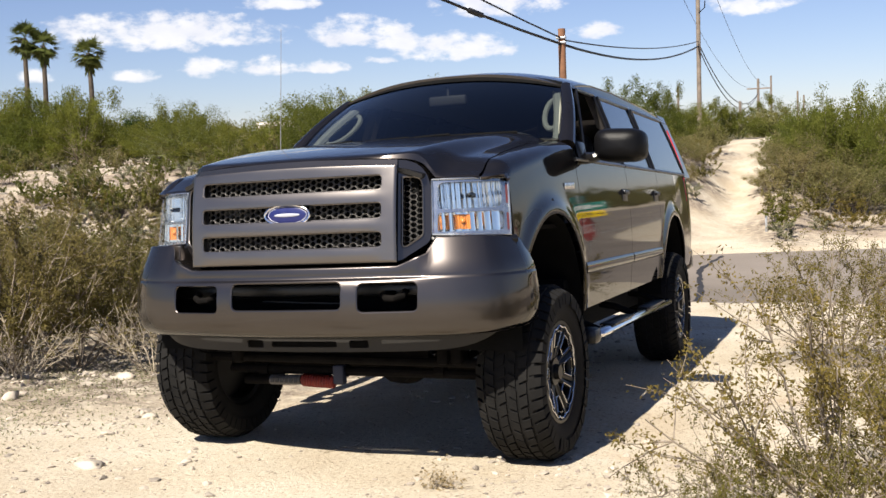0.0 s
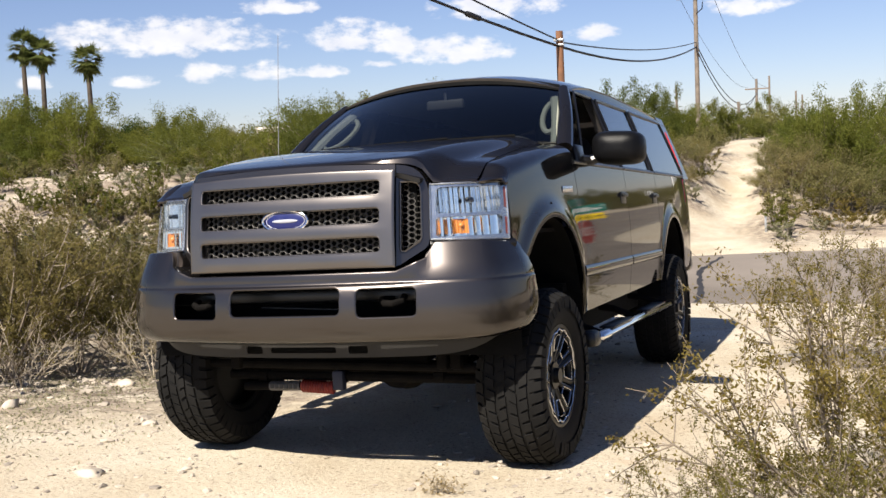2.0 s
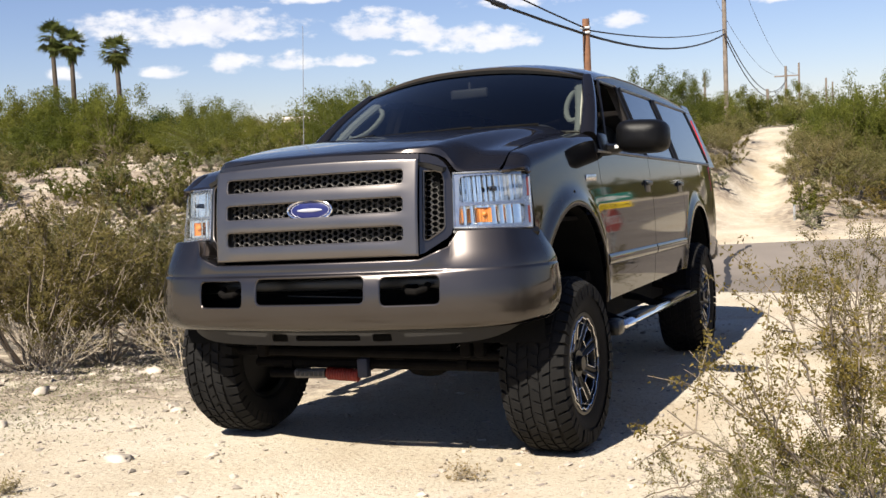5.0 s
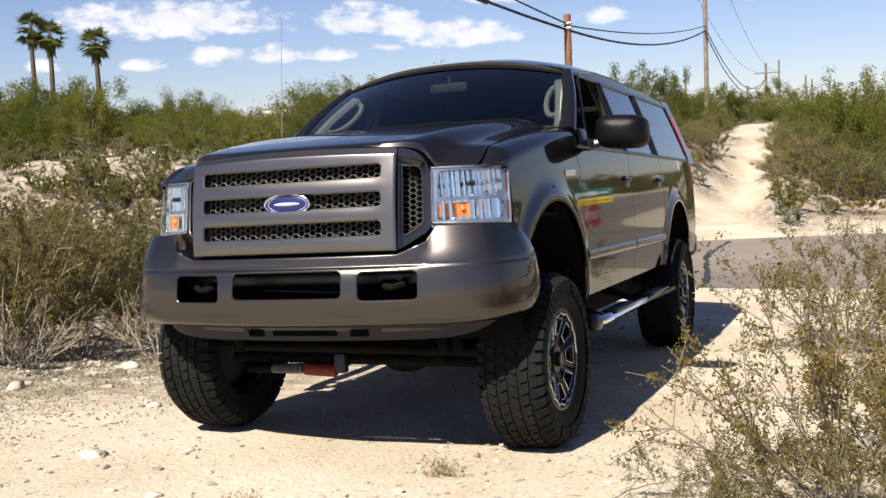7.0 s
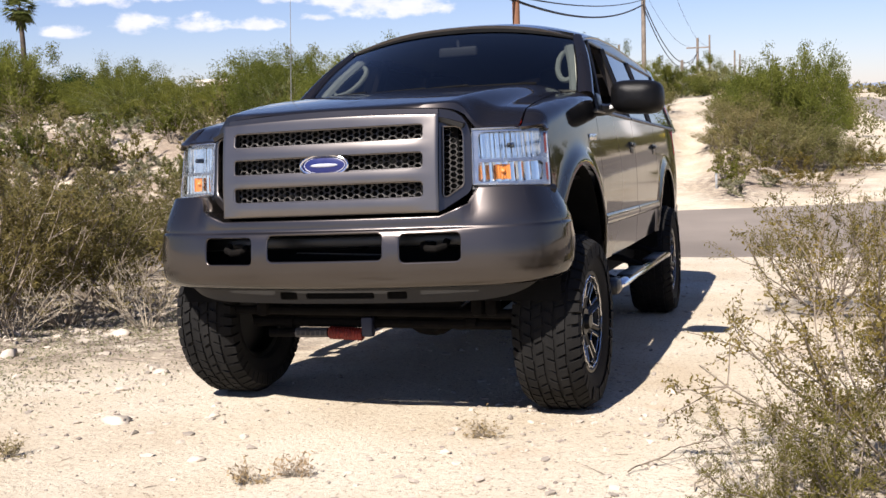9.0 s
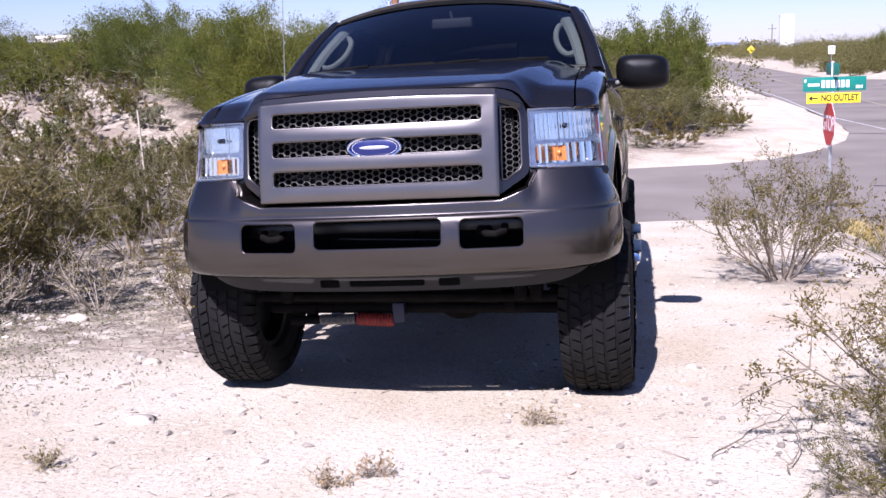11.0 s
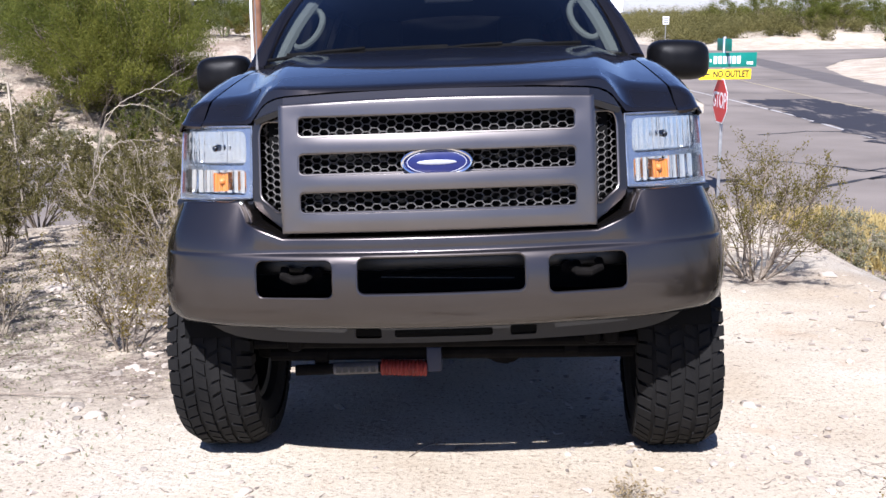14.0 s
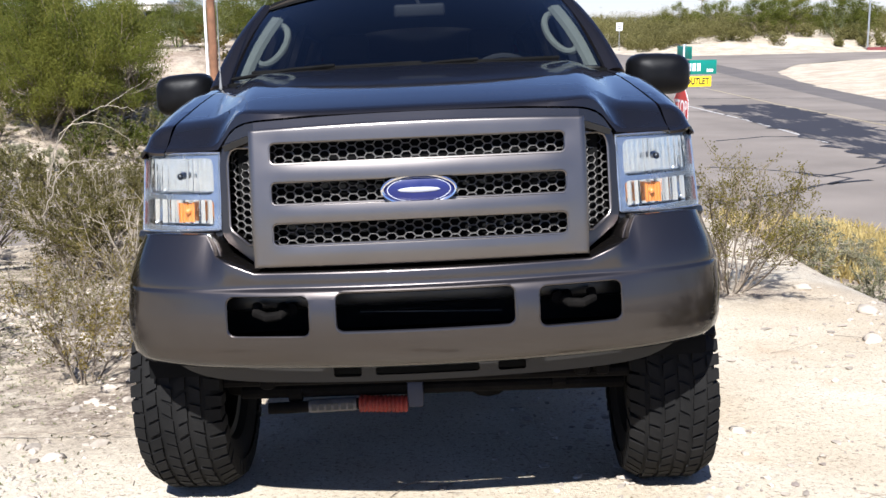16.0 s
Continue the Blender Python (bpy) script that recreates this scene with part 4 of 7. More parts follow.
def bumper_bm():
    bm = bmesh.new()
    plan = bumper_plan()

    def at(i, j):
        x, y = plan[i]
        top = bumper_top(x)
        # the last row runs far back to block a sun leak
        rows = list(BUMPER_PROFILE) + [(0.934 + (top - 0.966) * 0.5, 0.014), (top - 0.008, 0.014), (top - 0.003, 0.016), (top - 0.001, 0.019), (top, 0.026), (top - 0.002, 0.16)]
        z, inset = rows[j]
        lean = 0.42 * max(0.0, z - 0.932) * float(smooth01(0.60, 0.69, abs(x))) if 13 <= j < 18 else 0.0
        # the step under the grille fades out towards the corners
        if j >= 8:
            inset = -0.014 + (inset + 0.014) * (1 - 0.72 * float(smooth01(0.45, 0.75, abs(x)))) if j < 18 else inset
            inset += lean
        x0, y0 = plan[max(0, i - 1)]
        x1, y1 = plan[min(len(plan) - 1, i + 1)]
        d = Vector((x1 - x0, y1 - y0)).normalized()
        # lower corners curve up towards the wheels
        z += 0.006 * max(0.0, abs(x) - 0.75) / 0.25 * (1 if z < 0.68 else 0)
        return (x - d.y * inset, y + d.x * inset, z)

    sheet(bm, at, range(len(plan)), range(19))
    # the inside follows the face a little closer in
    bmesh.ops.recalc_face_normals(bm, faces=bm.faces)
    grown = bmesh.ops.extrude_face_region(bm, geom=list(bm.faces), use_keep_orig=True)
    for v in (g for g in grown["geom"] if isinstance(g, bmesh.types.BMVert)):
        v.co = Vector((v.co.x * 0.975, v.co.y + 0.018, 0.86 + (v.co.z - 0.86) * 0.95))
    bmesh.ops.recalc_face_normals(bm, faces=bm.faces)
    cuts = [slot_cutter(0.004, 0.840, 0.562, 0.126, -0.4, 0.3, 0.026, 6)]
    for s in (1, -1):
        cuts.append(slot_cutter(s * 0.489, 0.830, 0.272, 0.132, -0.4, 0.4, 0.030, 6))
    return carve(bm, cuts)


def bumper_lip(cx, cz, w, h, r=0.028):
    """The rounded painted edge of an opening in the bumper."""
    rim = []
    for sx, sz, a0 in ((1, 1, 0), (-1, 1, 90), (-1, -1, 180), (1, -1, 270)):
        for k in range(5):
            t = radians(a0 + 22.5 * k)
            rim.append((cx + sx * (w / 2 - r) + r * math.cos(t), cz + sz * (h / 2 - r) + r * math.sin(t)))
    dense = []
    for (ax, az), (bx, bz) in zip(rim, rim[1:] + rim[:1]):
        n = max(1, round(math.hypot(bx - ax, bz - az) / 0.04))
        dense += [(ax + (bx - ax) * k / n, az + (bz - az) * k / n) for k in range(n)]
    ins = lambda z: float(np.interp(z, [0.671, 0.708, 0.745, 0.79, 0.845, 0.90], [0.085, 0.012, 0.003, 0.0, 0.003, 0.017]))
    bm = bmesh.new()
    sweep(bm, [(x, bumper_y(x) + ins(z) - 0.017, z) for x, z in dense + dense[:1]], 0.0065, 8, caps=False)
    return bm


BUMPER = part("front_bumper", bumper_bm(), M_PAINT, CAR, "painted wrap-around bumper with three openings", angle=40)
for cx, cz, w, h in ((0.004, 0.840, 0.562, 0.126), (0.489, 0.830, 0.272, 0.132), (-0.489, 0.830, 0.272, 0.132)):
    part("opening_lip", bumper_lip(cx, cz, w, h), M_PAINT, BUMPER)
# matt black sheet added to keep the bumper openings dark
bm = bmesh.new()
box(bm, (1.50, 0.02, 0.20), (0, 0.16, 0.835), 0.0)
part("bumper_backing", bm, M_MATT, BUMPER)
bm = bmesh.new()
box(bm, (1.45, 0.07, 0.06), (0, 0.09, 0.855), 0.012)
box(bm, (0.46, 0.02, 0.004), (0.02, 0.06, 0.80), 0.0, (0, 2, 0))
part("crossbar", bm, M_BLACK, BUMPER)
bm = bmesh.new()
sweep(bm, [(-0.22, 0.02, 0.802), (-0.16, 0.018, 0.803)], 0.003, 6)
sweep(bm, [(-0.10, 0.03, 0.815), (0.05, 0.03, 0.822), (0.16, 0.03, 0.830)], 0.002, 6)
part("wire", bm, M_UNDER, BUMPER)
for s in (1, -1):
    bm = bmesh.new()
    hook = [(s * 0.46, 0.14, 0.835), (s * 0.46, 0.03, 0.835), (s * 0.445, -0.005, 0.83), (s * 0.46, -0.03, 0.822), (s * 0.50, -0.035, 0.82), (s * 0.535, -0.01, 0.83), (s * 0.535, 0.02, 0.85)]
    sweep(bm, hook, 0.016, 10)
    part("tow_hook", bm, M_UNDER, BUMPER, "black forged tow hook")
    bm = bmesh.new()
    cyl(bm, 0.022, 0.022, 0.02, (s * 0.43, 0.03, 0.83), (90, 0, 0), 12)
    part("bolt", bm, M_UNDER, BUMPER)

# dusty air dam below the bumper
def dam(u, v):
    q = 2 * u - 1
    x = q * 0.915
    return (x * (1 - 0.035 * v), bumper_y(x) * 0.92 + 0.125 + 0.03 * v, 0.715 - 0.142 * v + 0.075 * v * abs(q) ** 9)


bm = bmesh.new()
sheet(bm, dam, [k / 40 for k in range(41)], [k / 6 for k in range(7)])
thick(bm, -0.012)
cuts = [slot_cutter(x, z, w, h, -0.4, 0.4, 0.008, 2) for x, z, w, h in ((0.0, 0.609, 0.34, 0.028), (-0.262, 0.609, 0.092, 0.036), (0.277, 0.609, 0.092, 0.036))]
DAM = part("air_dam", carve(bm, cuts), M_VALANCE, CAR, "dusty dark plastic air dam", angle=40)
# matt black sheets added behind and above the slots to hold their shade
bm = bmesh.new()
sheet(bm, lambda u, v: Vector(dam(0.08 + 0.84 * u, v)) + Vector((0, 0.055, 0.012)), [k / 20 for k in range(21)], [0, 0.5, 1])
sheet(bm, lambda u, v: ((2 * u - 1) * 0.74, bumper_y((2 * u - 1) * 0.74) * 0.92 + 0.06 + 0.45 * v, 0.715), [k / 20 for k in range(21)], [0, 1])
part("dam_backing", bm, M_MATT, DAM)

# grille, before a matt black box that stands for the dark inside
GRILLE = part("grille", (lambda bm: (box(bm, (1.16, 0.02, 0.36), (0, 0.12, 1.20), 0.0), bm)[1])(bmesh.new()), M_MATT, CAR, "three-bar grille over a black backing for the dark inside")


def grille_y(x, z):
    """Face of the grille: slightly bowed and leaning back."""
    return -0.040 + 0.13 * x * x + 0.030 * (z - 1.04) + 0.26 * (z - 1.04) * abs(z - 1.04) + 0.0030 * math.cos((z - 1.0825) / 0.125 * 2 * math.pi) * (1 - float(smooth01(0.42, 0.47, abs(x))))


bm = bmesh.new()
us = [-0.525, -0.524, -0.520, -0.514] + list(np.linspace(-0.506, 0.506, 27)) + [0.514, 0.520, 0.524, 0.525]
vs = [0.980, 0.981, 0.986] + list(np.linspace(0.992, 1.398, 43)) + [1.403, 1.407, 1.408]


def bar_face(x, z):
    """Front of the painted bars: nearly flat, with rounded outer edges and an arched top."""
    e = max(0.0, (abs(x) - 0.514) / 0.011, (0.986 - z) / 0.006, (z - 1.402) / 0.006)
    arch = 0.012 * (1 - (x / 0.52) ** 2) * float(smooth01(1.37, 1.40, z))
    return (x, grille_y(x, z) - 0.040 + 0.006 * e * e, z + arch)


sheet(bm, bar_face, us, vs)
thick(bm, 0.045)
cuts = [slot_cutter(0, (a + b) / 2, 0.926, b - a, -0.4, 0.4, 0.020, 5) for a, b in ((1.045, 1.120), (1.172, 1.247), (1.297, 1.368))]
part("grille_frame", carve(bm, cuts), M_SILVER, GRILLE, "silver-tan painted grille bars", angle=50)
for a, b in ((1.045, 1.120), (1.172, 1.247), (1.297, 1.368)):
    # pale inner lip of each opening
    bm = bmesh.new()
    zc, h, w = (a + b) / 2, (b - a), 0.926
    rim = []
    for sx, sz, a0 in ((1, 1, 0), (-1, 1, 90), (-1, -1, 180), (1, -1, 270)):
        for k in range(5):
            t = radians(a0 + 22.5 * k)
            rx, rz = sx * (w / 2 - 0.02) + 0.018 * math.cos(t), zc + sz * (h / 2 - 0.02) + 0.018 * math.sin(t)
            rim.append((rx, grille_y(rx, rz) - 0.033, rz))
    sweep(bm, rim + rim[:1], 0.0050, 8, caps=False)
    part("slot_lip", bm, M_SILVER, GRILLE)


def hex_mesh(x0, x1, z0, z1, yfun, step=0.0285, high=0.0250, keep=lambda x, z: True):
    """Honeycomb of open flat-topped cells, with depth: columns step apart, cells high."""
    bm = bmesh.new()
    rr = step / 1.5
    col, x = 0, x0
    while x < x1 + step / 2:
        z = z0 + (high / 2 if col % 2 else 0)
        while z < z1 + high / 2:
            if keep(x, z):
                outer, inner, back = [], [], []
                for k in range(6):
                    cx, cz = math.cos(radians(60 * k)), math.sin(radians(60 * k)) / math.sin(radians(60)) * high / 2
                    for lst, q, dy in ((outer, 1.0, 0.0), (inner, 0.895, -0.002), (back, 0.88, 0.013)):
                        px, pz = min(max(x + q * rr * cx, x0 - 0.004), x1 + 0.004), min(max(z + q * cz, z0 - 0.003), z1 + 0.003)
                        lst.append(bm.verts.new((px, yfun(px, pz) + dy, pz)))
                for k in range(6):
                    n = (k + 1) % 6
                    bm.faces.new((outer[k], outer[n], inner[n], inner[k]))
                    bm.faces.new((inner[k], inner[n], back[n], back[k]))
            z += high
        x += step
        col += 1
    return bm


for a, b in ((1.045, 1.120), (1.172, 1.247), (1.297, 1.368)):
    part("grille_mesh", hex_mesh(-0.463, 0.463, a, b, lambda x, z: grille_y(x, z) + 0.010), M_MESHBAR, GRILLE, "silver honeycomb mesh", smooth=False, angle=None)
for s in (1, -1):
    # side cheeks of the grille
    def cheek_y(x, z):
        return grille_y(0.52, z) + 0.012 + 0.62 * (abs(x) - 0.52)

    bm = bmesh.new()
    outline = [(0.512, 1.430), (0.545, 1.425), (0.578, 1.412), (0.602, 1.392), (0.620, 1.366), (0.632, 1.336), (0.639, 1.300), (0.642, 1.090), (0.636, 1.068), (0.620, 1.050), (0.528, 0.988), (0.512, 0.984)]
    front = [bm.verts.new((s * x, cheek_y(x, z), z)) for x, z in outline]
    back = [bm.verts.new((s * x, cheek_y(x, z) + 0.06, z)) for x, z in outline]
    bm.faces.new(front)
    bm.faces.new(back[::-1])
    for k in range(len(front)):
        bm.faces.new((front[k], back[k], back[(k + 1) % len(front)], front[(k + 1) % len(front)]))
    cut = bmesh.new()
    hole = [(0.530, 1.352), (0.576, 1.352), (0.596, 1.344), (0.606, 1.326), (0.610, 1.300), (0.612, 1.104), (0.604, 1.086), (0.548, 1.046), (0.534, 1.046), (0.530, 1.058)]
    f = [cut.verts.new((s * x, -0.4, z)) for x, z in hole]
    g2 = [cut.verts.new((s * x, 0.5, z)) for x, z in hole]
    cut.faces.new(f)
    cut.faces.new(g2[::-1])
    for k in range(len(f)):
        cut.faces.new((f[k], g2[k], g2[(k + 1) % len(f)], f[(k + 1) % len(f)]))
    part("grille_cheek", carve(bm, [cut]), M_PAINT, GRILLE, "dark grey painted grille surround", angle=30)
    bm = bmesh.new()
    rim = [(s * x, cheek_y(x, z) - 0.001, z) for x, z in hole]
    sweep(bm, rim + rim[:1], 0.0045, 6, caps=False)
    part("vent_lip", bm, M_SILVER, GRILLE)
    bm = hex_mesh(0.532, 0.610, 1.052, 1.350, lambda x, z: cheek_y(x, z) + 0.050, step=0.025, high=0.0250,
                  keep=lambda x, z: z > 1.045 + max(0, (x - 0.548)) * 0.62)
    if s < 0:
        bmesh.ops.scale(bm, vec=(-1, 1, 1), verts=bm.verts)
    part("side_mesh", bm, M_MESHBAR, GRILLE, "silver honeycomb mesh", smooth=False, angle=None)
bm = bmesh.new()
sheet(bm, lambda u, v: ((2 * u - 1) * 0.513, grille_y((2 * u - 1) * 0.513, 1.41) - 0.004 + 0.003 * v, (1.402 + 0.012 * (1 - (2 * u - 1) ** 2)) * (1 - v) + (1.445 - 0.015 * (2 * u - 1) ** 2) * v), [k / 24 for k in range(25)], [0, 0.25, 0.5, 0.75, 0.93, 1])
thick(bm, 0.012)
part("grille_brow", bm, M_PAINT, GRILLE, "dark grey painted band above the grille bars")
# seal over the grille, carried far back to stop sun leaking past the hood
bm = bmesh.new()
sheet(bm, lambda u, v: ((2 * u - 1) * 0.62, 0.012 + 0.05 * abs(2 * u - 1) ** 3 + 0.32 * v, 1.425 + 0.030 * v - 0.065 * abs(2 * u - 1) ** 4), [k / 16 for k in range(17)], [0, 0.5, 1])
thick(bm, 0.02)
part("grille_top_seal", bm, M_BLACK, GRILLE)

# oval emblem: blue field, chrome ring and a plain pale band
EMB_Y = grille_y(0, 1.205)
bm = bmesh.new()
ring = [(0.114 * math.cos(t), EMB_Y - 0.028, 1.205 + 0.047 * math.sin(t)) for t in np.linspace(0, 2 * math.pi, 41)]
sweep(bm, ring, 0.0060, 8, caps=False)
emb = part("emblem", bm, M_CHROME, GRILLE, "oval blue emblem with a chrome ring")
bm = bmesh.new()
ball(bm, (0.112, 0.012, 0.046), (0, EMB_Y - 0.020, 1.205), 32)
part("field", bm, M_BLUE, emb, "deep blue enamel field")
bm = bmesh.new()
ring = [(0.098 * math.cos(t), EMB_Y - 0.0255, 1.205 + 0.037 * math.sin(t)) for t in np.linspace(0, 2 * math.pi, 41)]
sweep(bm, ring, 0.0018, 6, caps=False)
ball(bm, (0.066, 0.004, 0.0085), (0, EMB_Y - 0.0315, 1.205), 24)
part("band", bm, material("pale_enamel", (0.34, 0.35, 0.40), rough=0.3), emb, "plain pale oval band")
bm = bmesh.new()
ball(bm, (0.104, 0.03, 0.042), (0, EMB_Y, 1.205), 24)
part("emblem_base", bm, M_SILVER, emb)

# head lamps
def lamp(s):
    """A clear-lens head lamp: high beam above, turn signal below."""
    def face(u, v):
        xb, xt = 0.648 + (0.945 - 0.648) * u, 0.640 + (0.928 - 0.640) * u
        x = xb + (xt - xb) * v
        y = 0.080 + 0.035 * v + 0.10 * u + 0.10 * u ** 3
        return Vector((s * x, y, 1.092 + (1.335 - 1.092) * v - 0.012 * u * (1 - v)))

    bm = bmesh.new()
    sheet(bm, face, [k / 14 for k in range(15)], [k / 10 for k in range(11)], flip=s < 0)
    g = bmesh.new()
    sheet(g, lambda u, v: face(u, v) + Vector((0, 0.10, 0)), [k / 4 for k in range(5)], [k / 4 for k in range(5)], flip=s < 0)
    home = part("headlight", g, M_REFLECTOR, CAR, "clear-lens head lamp with an amber turn signal")
    lens = part("lens", bm, M_LENS, home, "clear plastic lens")
    lens.visible_shadow = False
    # pale frame with a rounded opening for each chamber
    bm = bmesh.new()
    sheet(bm, lambda u, v: face(u, v) + Vector((0, 0.007, 0)), [k / 20 for k in range(21)], [k / 14 for k in range(15)], flip=s < 0)
    thick(bm, 0.010)
    up, low = face(0.50, 0.705), face(0.50, 0.235)
    frame_ = carve(bm, [slot_cutter(up.x, up.z, 0.246, 0.118, -0.2, 0.6, 0.022, 5), slot_cutter(low.x, low.z, 0.254, 0.086, -0.2, 0.6, 0.016, 5)])
    rim = [face(u, 0.0) for u in np.linspace(0, 1, 9)] + [face(1, v) for v in np.linspace(0.12, 1, 8)] + [face(u, 1) for u in np.linspace(0.88, 0, 8)] + [face(0, v) for v in np.linspace(0.88, 0, 8)]
    sweep(frame_, [p + Vector((0, 0.006, 0)) for p in rim], 0.0055, 8)
    part("bezel", frame_, M_LAMPFRAME, home, "silver bezel", angle=30)

    def bowl(u0, u1, v0, v1, deep, flutes, rise):
        """A fluted trough behind one chamber."""
        def at(u, v):
            q = 1 - (2 * u - 1) ** 2
            ripple = abs(math.sin(u * flutes * math.pi)) * (0.8 + 0.2 * math.sin(13 * u))
            return face(u0 + (u1 - u0) * u, v0 + (v1 - v0) * v) + Vector((0, 0.016 + deep * q ** 0.6 + rise * ripple - 0.035 * (v - 0.5) * (v1 - v0), 0))

        g = bmesh.new()
        sheet(g, at, [k / (flutes * 8) for k in range(flutes * 8 + 1)], [k / 16 for k in range(17)], flip=s < 0)
        return g

    # upper chamber: fluted bowl round a dark bulb shield
    part("reflector", bowl(0.05, 0.95, 0.43, 0.985, 0.060, 13, 0.016), M_REFLECTOR, home)
    bm = bmesh.new()
    c = face(0.50, 0.70)
    cyl(bm, 0.012, 0.010, 0.050, c + Vector((0, 0.052, 0)), (90, 0, 0), 14)
    ball(bm, (0.011, 0.010, 0.011), c + Vector((0, 0.024, 0)), 12)
    part("bulb", bm, M_BLACK, home, "dark bulb shield")
    # lower chamber: a clear fluted bowl with the amber one set into it
    part("reflector", bowl(0.05, 0.96, 0.03, 0.45, 0.034, 9, 0.009), M_REFLECTOR, home)
    part("turn_signal", bowl(0.31, 0.51, 0.10, 0.36, 0.014, 5, 0.005), M_AMBER, home, "amber turn signal")
    bm = bmesh.new()
    ball(bm, (0.012, 0.012, 0.012), face(0.40, 0.24) + Vector((0, 0.030, 0)), 14)
    part("signal_bulb", bm, M_AMBER, home)
    bm = bmesh.new()
    sheet(bm, lambda u, v: face(0.970 + 0.018 * u, 0.55 + 0.36 * v) + Vector((0, 0.004, 0)), [0, 1], [0, 0.5, 1], flip=s < 0)
    sheet(bm, lambda u, v: face(0.970 + 0.018 * u, 0.08 + 0.30 * v) + Vector((0, 0.004, 0)), [0, 1], [0, 0.5, 1], flip=s < 0)
    part("side_reflector", bm, M_DARKRED, home, "dark red side lens")
    # black gap under the lamp
    bm = bmesh.new()
    sweep(bm, [face(u, 0) + Vector((0, 0.03, -0.022)) for u in np.linspace(-0.04, 1.03, 8)], 0.022, 8)
    part("lamp_seal", bm, M_BLACK, home)


for s in (1, -1):
    lamp(s)

# door mirrors
for s in (1, -1):
    bm = bmesh.new()
    n = 24
    mx = 1.135 if s > 0 else 1.100
    rings = []
    for k, (d, grow) in enumerate(((0.0, 0.90), (-0.03, 1.0), (-0.09, 0.98), (-0.14, 0.86), (-0.165, 0.60), (-0.172, 0.2))):
        ring = []
        for j in range(n):
            t = 2 * math.pi * j / n
            c_, s_ = math.cos(t), math.sin(t)
            px = (0.150 if s > 0 else 0.136) * grow * math.copysign(abs(c_) ** 0.55, c_)
            pz = 0.097 * grow * math.copysign(abs(s_) ** 0.55, s_)
            ring.append(bm.verts.new((s * (mx + px), 1.84 + d + 0.05 * (px + 0.15), 1.540 + pz - 0.05 * px)))
        rings.append(ring)
    for a, b in zip(rings, rings[1:]):
        for j in range(n):
            bm.faces.new((a[j], a[(j + 1) % n], b[(j + 1) % n], b[j]))
    bm.faces.new(rings[0])
    bm.faces.new(rings[-1])
    bmesh.ops.recalc_face_normals(bm, faces=bm.faces)
    mir = part("door_mirror", bm, M_MIRROR, CAR, "large black plastic door mirror", angle=50)
    bm = bmesh.new()
    box(bm, (0.23, 0.004, 0.15), (s * mx, 1.846, 1.54), 0.0)
    part("mirror_glass", bm, M_CHROME, mir)
    bm = bmesh.new()
    sweep(bm, [(s * 0.925, 1.74, 1.475), (s * 0.97, 1.77, 1.478), (s * 1.03, 1.78, 1.495)], [0.055, 0.045, 0.04], 10, squash=(1.0, 0.7))
    part("mirror_arm", bm, M_BLACK, mir)
    bm = bmesh.new()
    box(bm, (0.03, 0.17, 0.16), (s * 0.925, 1.70, 1.49), 0.012, (0, -s * 12, 0))
    part("mirror_sail", bm, M_BLACK, mir)

# whip aerial on the wing
bm = bmesh.new()
sweep(bm, [(-0.86, 1.40, 1.53), (-0.86, 1.41, 1.62), (-0.855, 1.47, 2.35)], [0.010, 0.0026, 0.0016], 6)
part("antenna", bm, material("dull_steel", (0.14, 0.14, 0.14), rough=0.6), CAR, "thin steel whip aerial")

# ---- inside ----
bm = bmesh.new()
box(bm, (1.80, 4.0, 0.05), (0, 3.3, 0.78), 0.0)
part("floor_pan", bm, M_MATT, CAR)
bm = bmesh.new()
box(bm, (1.70, 0.03, 0.85), (0, 1.52, 1.15), 0.0)
part("firewall", bm, M_MATT, CAR)
bm = bmesh.new()
sheet(bm, lambda u, v: ((2 * u - 1) * 0.82, 1.52 + 0.42 * v + 0.06 * (2 * u - 1) ** 2, 1.585 + 0.012 * math.sin(math.pi * v) - 0.02 * v - 0.02 * (2 * u - 1) ** 2), [k / 14 for k in range(15)], [k / 6 for k in range(7)])
box(bm, (1.60, 0.12, 0.30), (0, 1.98, 1.41), 0.04)
part("dashboard", bm, M_DASH, CAR)
bm = bmesh.new()
sheet(bm, lambda u, v: (0.20 + 0.42 * u, 1.86 + 0.06 * v, 1.600 + 0.035 * math.sin(math.pi * u) * (1 - 0.3 * v)), [k / 8 for k in range(9)], [0, 0.5, 1])
thick(bm, 0.02)
part("instrument_hood", bm, M_DASH, CAR)
bm = bmesh.new()
mt = pose(0.42, 2.13, 1.49, -62, 0, 0)
ring = [mt @ Vector((0.195 * math.cos(t), 0.195 * math.sin(t), 0)) for t in np.linspace(0, 2 * math.pi, 33)]
sweep(bm, ring, 0.016, 8, caps=False)
for a in (90, 200, 340):
    sweep(bm, [mt @ Vector((0, 0, -0.02)), mt @ Vector((0.19 * math.cos(radians(a)), 0.19 * math.sin(radians(a)), 0))], 0.018, 6)
part("steering_wheel", bm, M_DASH, CAR, "dark grey steering wheel")
for x in (0.42, -0.42):
    bm = bmesh.new()
    box(bm, (0.54, 0.56, 0.16), (x, 2.60, 1.06), 0.06, seg=4)
    box(bm, (0.52, 0.16, 0.62), (x, 2.93, 1.40), 0.07, (-14, 0, 0), seg=4)
    box(bm, (0.27, 0.11, 0.19), (x, 3.02, 1.76), 0.05, (-8, 0, 0), seg=4)
    part("front_seat", bm, M_SEAT, CAR)
bm = bmesh.new()
